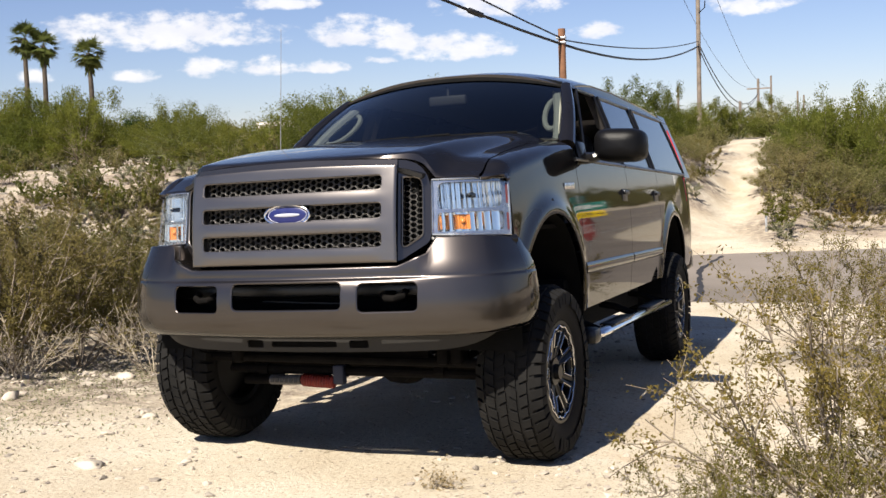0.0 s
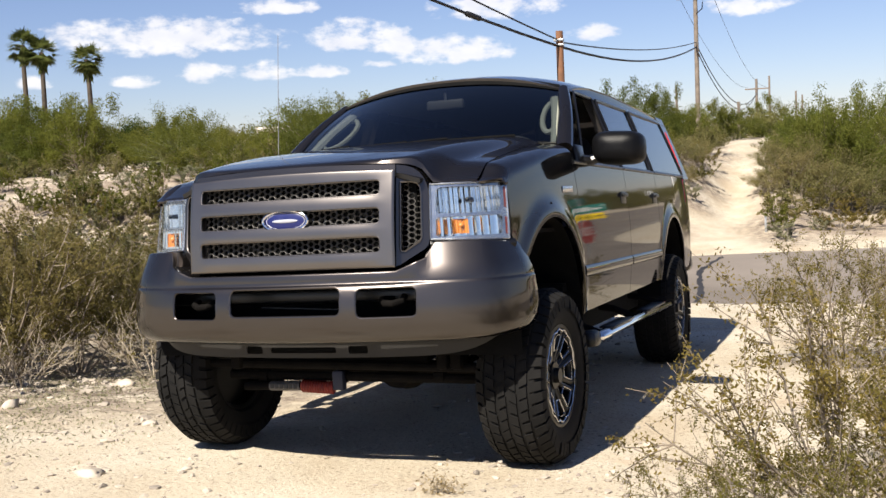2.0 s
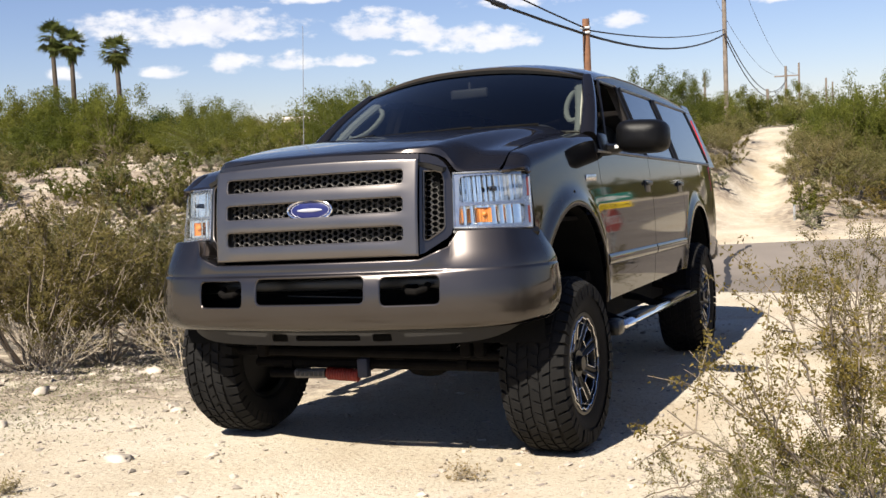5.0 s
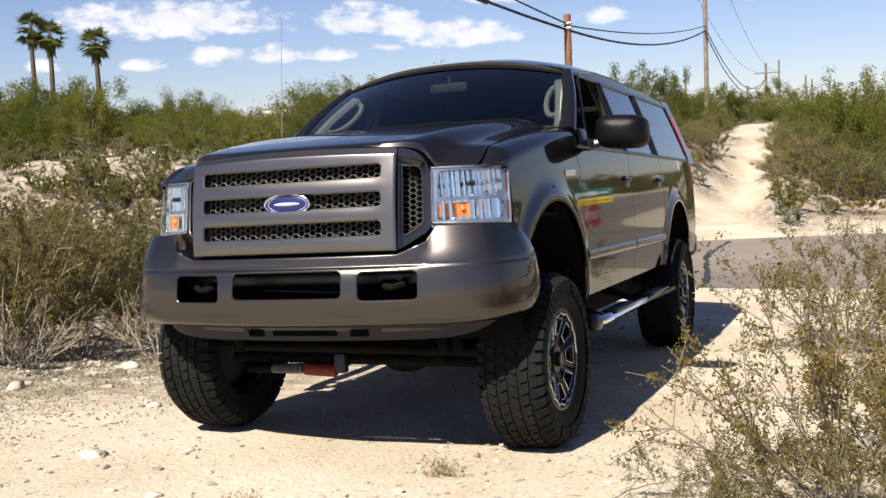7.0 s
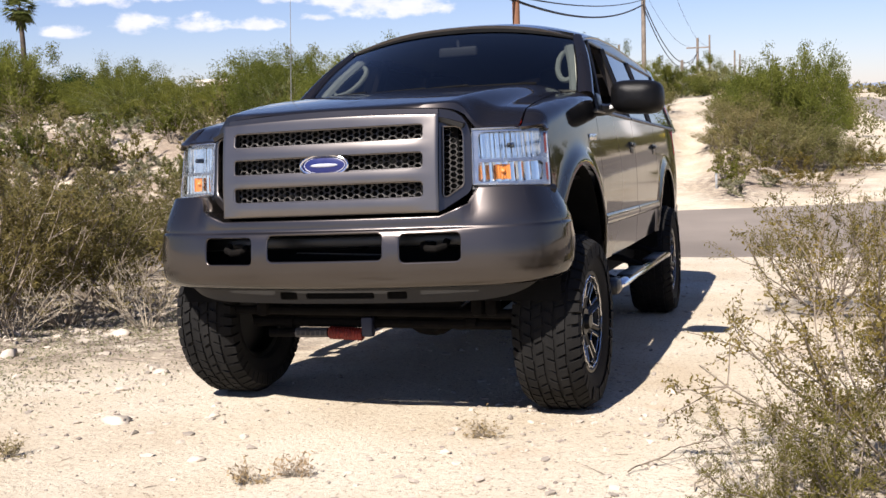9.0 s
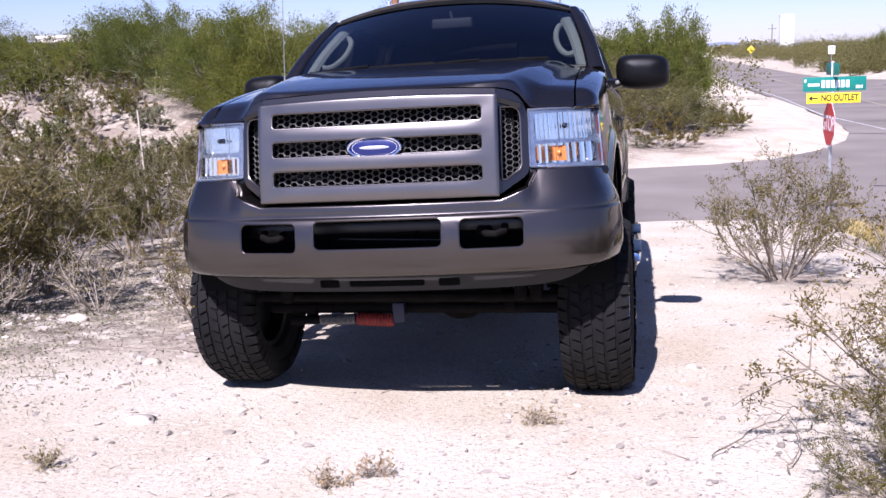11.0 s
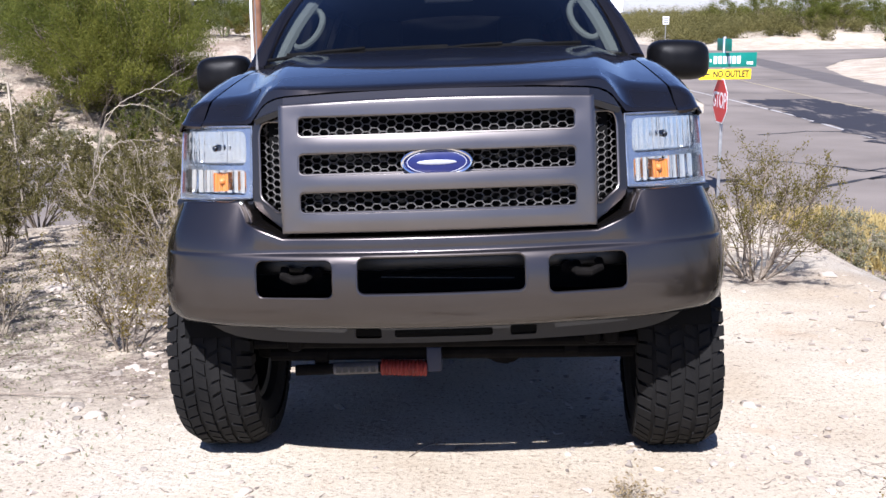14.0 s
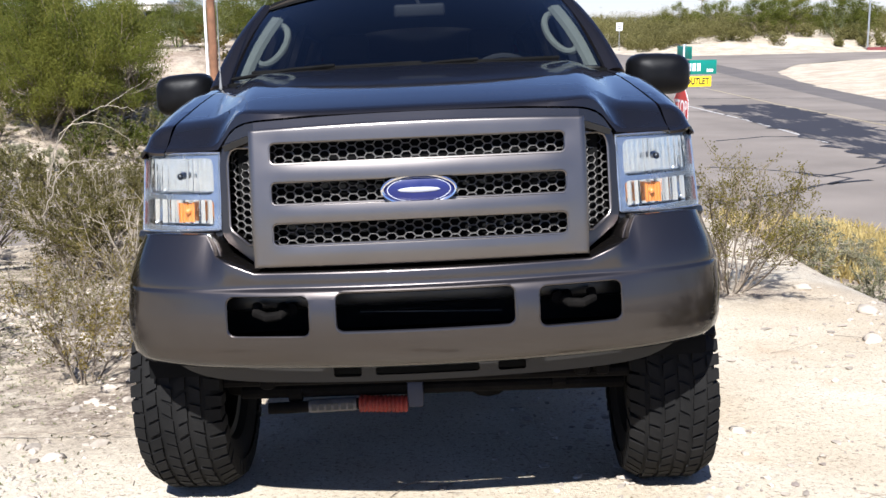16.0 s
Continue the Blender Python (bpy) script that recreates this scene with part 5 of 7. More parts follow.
box(bm, (1.50, 0.55, 0.16), (0, 3.60, 1.08), 0.06, seg=4)
box(bm, (1.50, 0.16, 0.62), (0, 3.92, 1.40), 0.07, (-14, 0, 0), seg=4)
part("rear_bench", bm, M_SEAT, CAR)
bm = bmesh.new()
box(bm, (0.25, 0.03, 0.065), (0.02, 1.97, 1.895), 0.015, seg=3)
sweep(bm, [(0.02, 1.98, 1.92), (0.0, 2.03, 1.985)], 0.010, 6)
part("rear_view_mirror", bm, M_DASH, CAR)

# ---- chassis ----
bm = bmesh.new()
for x in (0.43, -0.43):
    box(bm, (0.08, 5.2, 0.16), (x, 2.9, 0.66), 0.01)
for y in (0.25, 1.6, 2.9, 4.9):
    box(bm, (0.86, 0.10, 0.10), (0, y, 0.64), 0.015)
box(bm, (0.55, 1.0, 0.30), (0.05, 1.55, 0.66), 0.08)
box(bm, (0.70, 0.55, 0.34), (0, 0.85, 0.82), 0.06)
box(bm, (1.84, 1.15, 0.02), (0, 0.85, 1.10), 0.0)
box(bm, (0.80, 1.1, 0.3), (-0.35, 3.3, 0.62), 0.08)
box(bm, (1.7, 1.6, 0.04), (0, 4.7, 0.78), 0.0)
part("frame", bm, M_UNDER, CAR, "dirty black ladder frame")
for y, dx in ((0.72, 0.22), (4.25, 0.0)):
    bm = bmesh.new()
    sweep(bm, [(-0.80, y, 0.445), (0.80, y, 0.415)], 0.042, 12)
    ball(bm, (0.14, 0.13, 0.125), (dx, y, 0.45), 16)
    cyl(bm, 0.10, 0.10, 0.03, (dx, y - 0.12, 0.45), (90, 0, 0), 16)
    part("axle", bm, M_UNDER, CAR, "dirty solid axle")
bm = bmesh.new()
sweep(bm, [(-0.74, 0.42, 0.50), (0.72, 0.42, 0.475)], 0.022, 10)
sweep(bm, [(-0.66, 0.35, 0.56), (0.20, 0.34, 0.60)], 0.019, 10)
box(bm, (0.9, 0.02, 0.10), (0.0, 0.46, 0.545), 0.01)
for x in (0.55, 0.62, -0.58):
    box(bm, (0.06, 0.10, 0.10), (x, 0.42, 0.52), 0.02)
part("steering_link", bm, M_UNDER, CAR)
for s in (1, -1):
    bm = bmesh.new()
    pts = [(s * 0.60 + 0.062 * math.cos(t), 0.72 + 0.062 * math.sin(t), 0.50 + 0.012 * t) for t in np.linspace(0, 12 * math.pi, 110)]
    sweep(bm, pts, 0.010, 5)
    sweep(bm, [(s * 0.66, 0.86, 0.46), (s * 0.58, 0.84, 0.98)], 0.030, 10)
    box(bm, (0.12, 0.14, 0.12), (s * 0.72, 0.70, 0.44), 0.03)
    part("coil_spring", bm, M_UNDER, CAR)
    # wheel-house liner
    bm = bmesh.new()
    arc = [radians(a) for a in range(-12, 193, 9)]
    bm.free()
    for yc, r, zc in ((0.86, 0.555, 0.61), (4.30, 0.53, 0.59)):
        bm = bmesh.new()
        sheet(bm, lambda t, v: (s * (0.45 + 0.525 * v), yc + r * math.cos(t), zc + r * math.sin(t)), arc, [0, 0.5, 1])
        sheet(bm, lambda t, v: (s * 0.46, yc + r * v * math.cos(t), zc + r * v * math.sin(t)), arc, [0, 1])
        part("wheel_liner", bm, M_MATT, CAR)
# steering damper with a red boot; sleeve and boot colours hold the shade
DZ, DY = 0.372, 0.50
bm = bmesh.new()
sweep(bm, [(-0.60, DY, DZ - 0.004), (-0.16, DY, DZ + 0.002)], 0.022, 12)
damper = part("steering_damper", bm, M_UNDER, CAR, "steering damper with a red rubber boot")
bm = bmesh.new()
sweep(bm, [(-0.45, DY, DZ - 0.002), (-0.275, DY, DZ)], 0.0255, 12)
part("sleeve", bm, material("dusty_sleeve", (0.075, 0.07, 0.07), rough=0.6, vary=0.2, scale=40), damper, "white printed sleeve, darkened for the shade it sits in")
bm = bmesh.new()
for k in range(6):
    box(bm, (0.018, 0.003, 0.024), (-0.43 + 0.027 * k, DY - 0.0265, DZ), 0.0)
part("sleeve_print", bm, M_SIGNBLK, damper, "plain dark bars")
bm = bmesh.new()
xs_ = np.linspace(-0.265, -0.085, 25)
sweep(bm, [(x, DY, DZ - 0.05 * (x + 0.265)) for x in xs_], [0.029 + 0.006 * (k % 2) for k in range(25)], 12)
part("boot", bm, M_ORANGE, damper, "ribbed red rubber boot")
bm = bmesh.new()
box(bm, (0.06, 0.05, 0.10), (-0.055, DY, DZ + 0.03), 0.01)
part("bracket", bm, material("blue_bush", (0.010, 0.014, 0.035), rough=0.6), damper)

# drag link, track bar, brake lines and shafts, added to darken the nose's underside
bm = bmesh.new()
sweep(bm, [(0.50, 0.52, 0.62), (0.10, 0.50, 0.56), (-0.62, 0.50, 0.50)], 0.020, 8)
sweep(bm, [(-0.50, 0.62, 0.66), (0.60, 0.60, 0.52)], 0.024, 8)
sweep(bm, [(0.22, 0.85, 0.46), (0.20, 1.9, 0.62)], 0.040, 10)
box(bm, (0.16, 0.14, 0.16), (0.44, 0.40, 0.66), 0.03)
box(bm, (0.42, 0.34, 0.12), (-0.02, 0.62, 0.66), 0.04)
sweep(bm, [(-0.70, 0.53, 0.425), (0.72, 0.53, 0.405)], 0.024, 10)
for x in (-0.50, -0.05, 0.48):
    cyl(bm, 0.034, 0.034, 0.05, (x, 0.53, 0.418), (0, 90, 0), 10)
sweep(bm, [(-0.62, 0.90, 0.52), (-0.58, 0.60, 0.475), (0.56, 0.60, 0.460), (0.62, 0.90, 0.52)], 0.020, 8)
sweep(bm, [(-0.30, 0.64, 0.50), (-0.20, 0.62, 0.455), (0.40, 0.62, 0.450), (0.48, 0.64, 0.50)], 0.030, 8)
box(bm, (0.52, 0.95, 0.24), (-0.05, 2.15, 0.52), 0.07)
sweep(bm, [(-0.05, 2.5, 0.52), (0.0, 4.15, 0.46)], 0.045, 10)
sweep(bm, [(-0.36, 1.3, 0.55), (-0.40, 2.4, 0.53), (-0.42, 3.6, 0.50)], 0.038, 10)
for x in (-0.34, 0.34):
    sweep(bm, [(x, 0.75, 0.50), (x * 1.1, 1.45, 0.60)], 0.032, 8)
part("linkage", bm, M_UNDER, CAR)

# matt black boxes added for the shade seen below the doors
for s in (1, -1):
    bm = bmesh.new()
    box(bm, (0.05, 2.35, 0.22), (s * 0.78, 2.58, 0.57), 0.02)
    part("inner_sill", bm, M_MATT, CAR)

# step bars
for s in (1, -1):
    bm = bmesh.new()
    sweep(bm, [(s * 0.98, 1.36, 0.50), (s * 1.05, 1.42, 0.505), (s * 1.055, 1.6, 0.505), (s * 1.055, 3.5, 0.50), (s * 1.0, 3.62, 0.50)], 0.036, 12, squash=(1.25, 0.75))
    bar = part("step_bar", bm, M_CHROME, CAR, "polished step bar with black treads")
    for y in (1.9, 2.95):
        bm = bmesh.new()
        box(bm, (0.09, 0.55, 0.012), (s * 1.055, y, 0.533), 0.004)
        part("step_tread", bm, M_BLACK, bar)
    for y in (1.55, 2.5, 3.4):
        bm = bmesh.new()
        sweep(bm, [(s * 0.50, y, 0.62), (s * 0.90, y, 0.56), (s * 1.05, y, 0.50)], 0.022, 8)
        part("step_bracket", bm, M_UNDER, bar)
    bm = bmesh.new()
    box(bm, (0.11, 0.14, 0.09), (s * 1.02, 1.36, 0.50), 0.03)
    part("end_cap", bm, M_BLACK, bar)

# ---- wheels ----
R_TYRE, W_TYRE = 0.440, 0.315


def tyre_profile():
    """Outline across the tyre: (x across, radius)."""
    half = W_TYRE / 2
    return [(-half + 0.050, 0.250), (-half + 0.020, 0.262), (-half + 0.004, 0.298), (-half, 0.335), (-half + 0.008, 0.385), (-half + 0.026, 0.416),
            (-half + 0.052, R_TYRE - 0.013), (-0.07, R_TYRE - 0.010), (0.0, R_TYRE - 0.009), (0.07, R_TYRE - 0.010), (half - 0.052, R_TYRE - 0.013),
            (half - 0.026, 0.416), (half - 0.008, 0.385), (half, 0.335), (half - 0.004, 0.298), (half - 0.020, 0.262), (half - 0.050, 0.250)]


def tyre_bm():
    bm = bmesh.new()
    n = 72
    prof = tyre_profile()
    sheet(bm, lambda k, j: (prof[j][0], prof[j][1] * math.cos(2 * math.pi * k / n), prof[j][1] * math.sin(2 * math.pi * k / n)), range(n + 1), range(len(prof)))
    bmesh.ops.remove_doubles(bm, verts=bm.verts, dist=0.0005)
    bmesh.ops.recalc_face_normals(bm, faces=bm.faces)
    return bm


def tread_bm():
    """All-terrain tread: rows of interlocking blocks and shoulder lugs."""
    bm = bmesh.new()
    rnd = random.Random(4)
    n = 46
    rows = [(-0.140, 0.054, 0.0, 10, 0.406, 0.030), (-0.081, 0.044, 0.5, 22, 0.425, 0.0), (-0.027, 0.041, 0.15, -26, 0.427, 0.0),
            (0.027, 0.041, 0.65, 26, 0.427, 0.0), (0.081, 0.044, 0.3, -22, 0.425, 0.0), (0.140, 0.054, 0.8, -10, 0.406, -0.030)]
    for x, w, phase, skew, rad, lean in rows:
        for k in range(n):
            ang = 2 * math.pi * (k + phase + rnd.uniform(-0.05, 0.05)) / n
            ln = 2 * math.pi * R_TYRE / n * rnd.uniform(0.74, 0.90)
            skew_k = skew * rnd.uniform(0.75, 1.25)
            shift = rnd.uniform(-0.003, 0.003)
            made = bmesh.ops.create_cube(bm, size=1.0)["verts"]
            top = R_TYRE + 0.000 - (0.008 if abs(x) > 0.12 else 0.0)
            for v in made:
                sx, sy, sz = v.co.x * 2, v.co.y * 2, v.co.z * 2
                px = x + shift + sx * w / 2 * (1 if sz < 0 else 0.93)
                a2 = ang + (sy * ln / 2 * (1 if sz < 0 else 0.94) + math.tan(radians(skew_k)) * (px - x)) / R_TYRE
                r = (top if sz > 0 else rad - 0.012)
                if abs(x) > 0.12:
                    r -= max(0, abs(px) - 0.132) * (0.95 if sz > 0 else 1.6)
                v.co = (px, r * math.cos(a2), r * math.sin(a2))
    return bm


def rim_bm():
    bm = bmesh.new()
    n = 48
    half = W_TYRE / 2
    prof = [(-0.11, 0.254), (-0.10, 0.229), (0.02, 0.221), (half - 0.06, 0.225), (half - 0.030, 0.231), (half - 0.018, 0.243), (half - 0.020, 0.258)]
    sheet(bm, lambda k, j: (prof[j][0], prof[j][1] * math.cos(2 * math.pi * k / n), prof[j][1] * math.sin(2 * math.pi * k / n)), range(n + 1), range(len(prof)))
    cyl(bm, 0.221, 0.221, 0.01, (-0.02, 0, 0), (0, 90, 0), 40)
    bmesh.ops.remove_doubles(bm, verts=bm.verts, dist=0.0005)
    return bm


def face_xyz(r, a, x):
    return (x, r * math.cos(a), r * math.sin(a))


def wheel(name_label, m):
    """One wheel, its outer face towards +x."""
    half = W_TYRE / 2
    w = part("wheel", tyre_bm(), M_RUBBER, CAR, name_label)
    w.matrix_world = CAR.matrix_world @ m @ Matrix.Scale(0.968, 4)
    part("tread", tread_bm(), M_RUBBER, w, smooth=False, angle=None)
    part("rim", rim_bm(), M_RIM, w, "gloss black alloy rim")
    # spokes: eight paired black spokes, with machined frames round the windows
    for k in range(8):
        a = 2 * math.pi * k / 8
        bm = bmesh.new()
        for da in (-0.30, 0.30):
            pts = [face_xyz(0.060, a + da * 0.6, half - 0.075), face_xyz(0.130, a + da * 0.9, half - 0.062), face_xyz(0.221, a + da, half - 0.040)]
            sweep(bm, pts, [0.017, 0.015, 0.016], 6)
        part("spoke", bm, M_RIM, w)
        bm = bmesh.new()
        q = [face_xyz(0.128, a - 0.20, half - 0.046), face_xyz(0.202, a - 0.25, half - 0.030), face_xyz(0.206, a, half - 0.029), face_xyz(0.202, a + 0.25, half - 0.030), face_xyz(0.128, a + 0.20, half - 0.046), face_xyz(0.126, a, half - 0.046)]
        sweep(bm, q + q[:1], 0.0034, 5, caps=False)
        part("machined_edge", bm, M_ALLOY, w, "bright machined window edge")
    bm = bmesh.new()
    cyl(bm, 0.075, 0.068, 0.05, (half - 0.075, 0, 0), (0, 90, 0), 24)
    part("hub", bm, M_RIM, w)
    bm = bmesh.new()
    sweep(bm, [face_xyz(0.229 + 0.004 * math.cos(16 * t), t, half - 0.022) for t in np.linspace(0, 2 * math.pi, 129)], 0.0050, 6, caps=False)
    part("lip_ring", bm, M_ALLOY, w, "bright machined lip")
    for k in range(16):
        a = 2 * math.pi * (k + 0.5) / 16
        bm = bmesh.new()
        cyl(bm, 0.006, 0.006, 0.012, face_xyz(0.222, a, half - 0.026), (0, 90, 0), 6)
        part("bolt", bm, M_ALLOY, w)
    bm = bmesh.new()
    cyl(bm, 0.042, 0.036, 0.04, (half - 0.045, 0, 0), (0, 90, 0), 20)
    part("hub_cap", bm, M_RIM, w)
    bm = bmesh.new()
    cyl(bm, 0.165, 0.165, 0.02, (-0.005, 0, 0), (0, 90, 0), 32)
    part("brake_disc", bm, M_RUST, w)
    return w


for s, y, z, steer in ((1, 0.75, 0.394, -2.0), (1, 4.25, 0.404, 0), (-1, 0.75, 0.443, -2.0), (-1, 4.25, 0.445, 0)):
    wheel("black all-terrain tyre on a gloss black alloy rim", pose(s * 0.893, y, z, 0 if s > 0 else 17, 0, (0 if s > 0 else 180) + steer))

# ---- plants ----


def leaf_mesh(name, centres, size, mat_, seed, droop=0.2, long=2.2, lean=None):
    """Many small leaves as slim pointed blades, at the given places, each turned its own way."""
    rng = np.random.default_rng(seed)
    c = np.asarray(centres, float)
    n = len(c)
    a = rng.normal(size=(n, 3))
    a[:, 2] -= droop
    if lean is not None:
        a = a * 0.75 + lean
    a /= np.linalg.norm(a, axis=1, keepdims=True)
    b = np.cross(a, rng.normal(size=(n, 3)))
    b /= np.linalg.norm(b, axis=1, keepdims=True)
    s = size * rng.uniform(0.6, 1.35, (n, 1))
    tip, side = a * s * long / 2, b * s / 2
    v = np.stack([c - tip + side, c + tip, c - tip - side], 1).reshape(-1, 3)
    me = bpy.data.meshes.new(name)
    me.vertices.add(len(v))
    me.vertices.foreach_set("co", v.ravel())
    me.loops.add(3 * n)
    me.loops.foreach_set("vertex_index", np.arange(3 * n))
    me.polygons.add(n)
    me.polygons.foreach_set("loop_start", np.arange(n) * 3)
    me.update(calc_edges=True)
    me.materials.append(mat_)
    return me


def twig_mesh(name, lines, mat_):
    """Tapered three-sided stems along polylines of (points, radius at start, radius at end)."""
    verts, faces = [], []
    for pts, r0, r1 in lines:
        pts = np.asarray(pts, float)
        m = len(pts)
        base = len(verts)
        k = 5 if r0 > 0.02 else 3
        for i in range(m):
            d = pts[min(i + 1, m - 1)] - pts[max(i - 1, 0)]
            d = d / (np.linalg.norm(d) + 1e-9)
            ref = np.array([0.3, 0.9, 0.1]) if abs(d[1]) < 0.8 else np.array([0.9, 0.1, 0.3])
            a = np.cross(d, ref)
            a /= np.linalg.norm(a)
            b = np.cross(d, a)
            r = r0 + (r1 - r0) * i / (m - 1)
            for q in range(k):
                t = 2 * math.pi * q / k
                verts.append(pts[i] + r * (math.cos(t) * a + math.sin(t) * b))
        for i in range(m - 1):
            for q in range(k):
                faces.append((base + i * k + q, base + i * k + (q + 1) % k, base + (i + 1) * k + (q + 1) % k, base + (i + 1) * k + q))
    return pydata(name, [tuple(v) for v in verts], faces, mat_, True)


def bent(p, d, length, steps, rng, wander, lift):
    """A wandering stem from p."""
    pts = [np.array(p, float)]
    d = np.array(d, float)
    for _ in range(steps):
        d = d + rng.normal(size=3) * wander + np.array([0, 0, lift])
        d /= np.linalg.norm(d)
        pts.append(pts[-1] + d * length / steps)
    return pts, d


def shrub_parts(seed, h, r, stems, per, leaves, leaf_size, leaf_mat, stem_mat, low=0.35, upright=0.6, fine=True):
    """Creosote-like shrub: many thin stems from one foot, small leaves on the outer twigs."""
    rng = np.random.default_rng(seed)
    lines, tips = [], []
    for k in range(stems):
        az = 2 * math.pi * (k + rng.uniform(-0.4, 0.4)) / stems
        out = rng.uniform(0.15, 1.0)
        d = np.array([math.cos(az) * out * r / h * 1.3, math.sin(az) * out * r / h * 1.3, upright + 0.5 * (1 - out)])
        d /= np.linalg.norm(d)
        ln = h * rng.uniform(0.75, 1.12)
        pts, d1 = bent((math.cos(az) * 0.05, math.sin(az) * 0.05, -0.03), d, ln, 7, rng, 0.10, 0.03)
        lines.append((pts, 0.011 * (h / 1.2) * rng.uniform(0.7, 1.3), 0.003))
        for _ in range(per):
            i = rng.integers(2, 7)
            q, dd = bent(pts[i], np.array(pts[i] - pts[i - 1]) / (ln / 7) + rng.normal(size=3) * 0.55, ln * rng.uniform(0.22, 0.48), 4, rng, 0.16, 0.05)
            lines.append((q, 0.0042, 0.0016))
            tips += [(q[j], q[j + 1]) for j in range(1, 4)]
            for _ in range(2):
                j = rng.integers(1, 4)
                q2, _ = bent(q[j], rng.normal(size=3) * 0.7 + dd, ln * rng.uniform(0.10, 0.22), 3, rng, 0.2, 0.05)
                if fine:
                    lines.append((q2, 0.0024, 0.001))
                tips += [(q2[m], q2[m + 1]) for m in range(3)]
        tips += [(pts[j], pts[j + 1]) for j in range(5, 7)]
    tips = [(a, b) for a, b in tips if a[2] > low * h * rng.uniform(0.4, 1.2)]
    pick = rng.integers(0, len(tips), leaves)
    t = rng.random((leaves, 1))
    A, B = np.array([a for a, _ in tips])[pick], np.array([b for _, b in tips])[pick]
    c = A * (1 - t) + B * t + rng.normal(size=(leaves, 3)) * 0.016
    c[:, 2] = np.maximum(c[:, 2], 0.03)
    return twig_mesh("stem", lines, stem_mat), leaf_mesh("foliage", c, leaf_size, leaf_mat, seed + 1, droop=-0.2, long=1.9)


def tree_parts(seed, h, r, trunks, leaves, leaf_size, leaf_mat, bark, crown_low=0.05, clumps=90, open_=0.35, long=3.0):
    """Desert tree: a few leaning trunks, forking limbs, and a domed crown of feathery sprays."""
    rng = np.random.default_rng(seed)
    lines = []

    def grow(p, d, ln, rad, depth):
        pts, d1 = bent(p, d, ln, 4, rng, 0.13, 0.03)
        lines.append((pts, rad, rad * 0.6))
        if depth < 2:
            for _ in range(3):
                grow(pts[rng.integers(2, 5)], d1 + rng.normal(size=3) * 0.62 + np.array([0, 0, 0.10]), ln * rng.uniform(0.50, 0.72), rad * 0.52, depth + 1)

    for k in range(trunks):
        az = 2 * math.pi * (k + rng.uniform(-0.3, 0.3)) / trunks
        d = np.array([math.cos(az) * r / h * 0.75, math.sin(az) * r / h * 0.75, 1.0])
        grow((math.cos(az) * 0.08, math.sin(az) * 0.08, -0.1), d / np.linalg.norm(d), h * 0.40, 0.05 * h / 3.5, 0)
    # sprays fill a lumpy dome, thicker towards its skin
    az, up = rng.uniform(0, 2 * math.pi, clumps), rng.uniform(-0.75, 1.0, clumps)
    flat = np.sqrt(1 - up * up)
    d = np.stack([np.cos(az) * flat, np.sin(az) * flat, up], -1)
    lump = 1 + 0.20 * np.sin(3 * az + seed) * flat + 0.14 * np.sin(5 * az + 4 * up + 2 * seed)
    rad = rng.uniform(open_, 0.93, clumps) ** 0.7 * lump
    c = np.stack([d[:, 0] * r * rad, d[:, 1] * r * rad, h * (0.47 + 0.47 * d[:, 2] * rad)], -1)
    keep = c[:, 2] > crown_low * h
    c, d = c[keep], d[keep]
    for q, w in zip(c, d):
        start = q * np.array([0.3, 0.3, 0.55])
        mid = (start + q) / 2 + rng.normal(size=3) * 0.06 * r
        lines.append(([start, mid, q + w * 0.05 * r], 0.011, 0.004))
    pick = rng.integers(0, len(c), leaves)
    grow_dir = d * 0.55 + np.array([0, 0, 0.35])
    grow_dir /= np.linalg.norm(grow_dir, axis=1, keepdims=True)
    sig = (rng.uniform(0.055, 0.115, len(c)) * r)[pick][:, None]
    along = rng.uniform(-1.5, 1.7, (leaves, 1))
    pts = c[pick] + np.clip(rng.normal(size=(leaves, 3)), -1.7, 1.7) * sig * np.array([1, 1, 0.7]) + grow_dir[pick] * along * sig
    pts[:, 2] = np.maximum(pts[:, 2], 0.04)
    return twig_mesh("trunk", lines, bark), leaf_mesh("crown", pts, leaf_size, leaf_mat, seed + 5, droop=0.0, long=long, lean=grow_dir[pick] * 0.6)


def plant(name, label, category, meshes, m, group=""):
    t = thing(name, label, category, m, group)
    for me in meshes:
        p = new(me.name.split(".")[0], me)
        p.parent = t
    return t


def at_ground(x, y, turn=0, s=1.0, sz=None, sink=0.02):
    return Matrix.LocRotScale((x, y, gz(x, y) - sink), Euler((0, 0, radians(turn))), (s, s, sz or s))


# shrubs beside the vehicle, each its own plant
near_kinds = {
    "tall": shrub_parts(11, 1.45, 0.95, 16, 7, 17500, 0.0150, M_CREO, M_STEM, low=0.20),
    "mid": shrub_parts(12, 1.25, 0.90, 15, 7, 15500, 0.0150, M_CREO, M_STEM, low=0.20),
    "twiggy": shrub_parts(13, 1.00, 0.72, 20, 8, 13000, 0.0092, M_CREO_DRY, M_STEM, low=0.42, upright=0.55),
    "sparse": shrub_parts(14, 1.05, 0.95, 16, 8, 13500, 0.0100, M_CREO_DRY, M_STEM, low=0.10, upright=0.34),
    "low": shrub_parts(15, 0.95, 0.50, 12, 7, 3600, 0.0120, M_CREO_DRY, M_STEM, low=0.10, upright=0.45),
    "bare": shrub_parts(16, 0.9, 0.65, 14, 7, 900, 0.013, M_CREO_DRY, M_DRYSTEM, low=0.3),
}
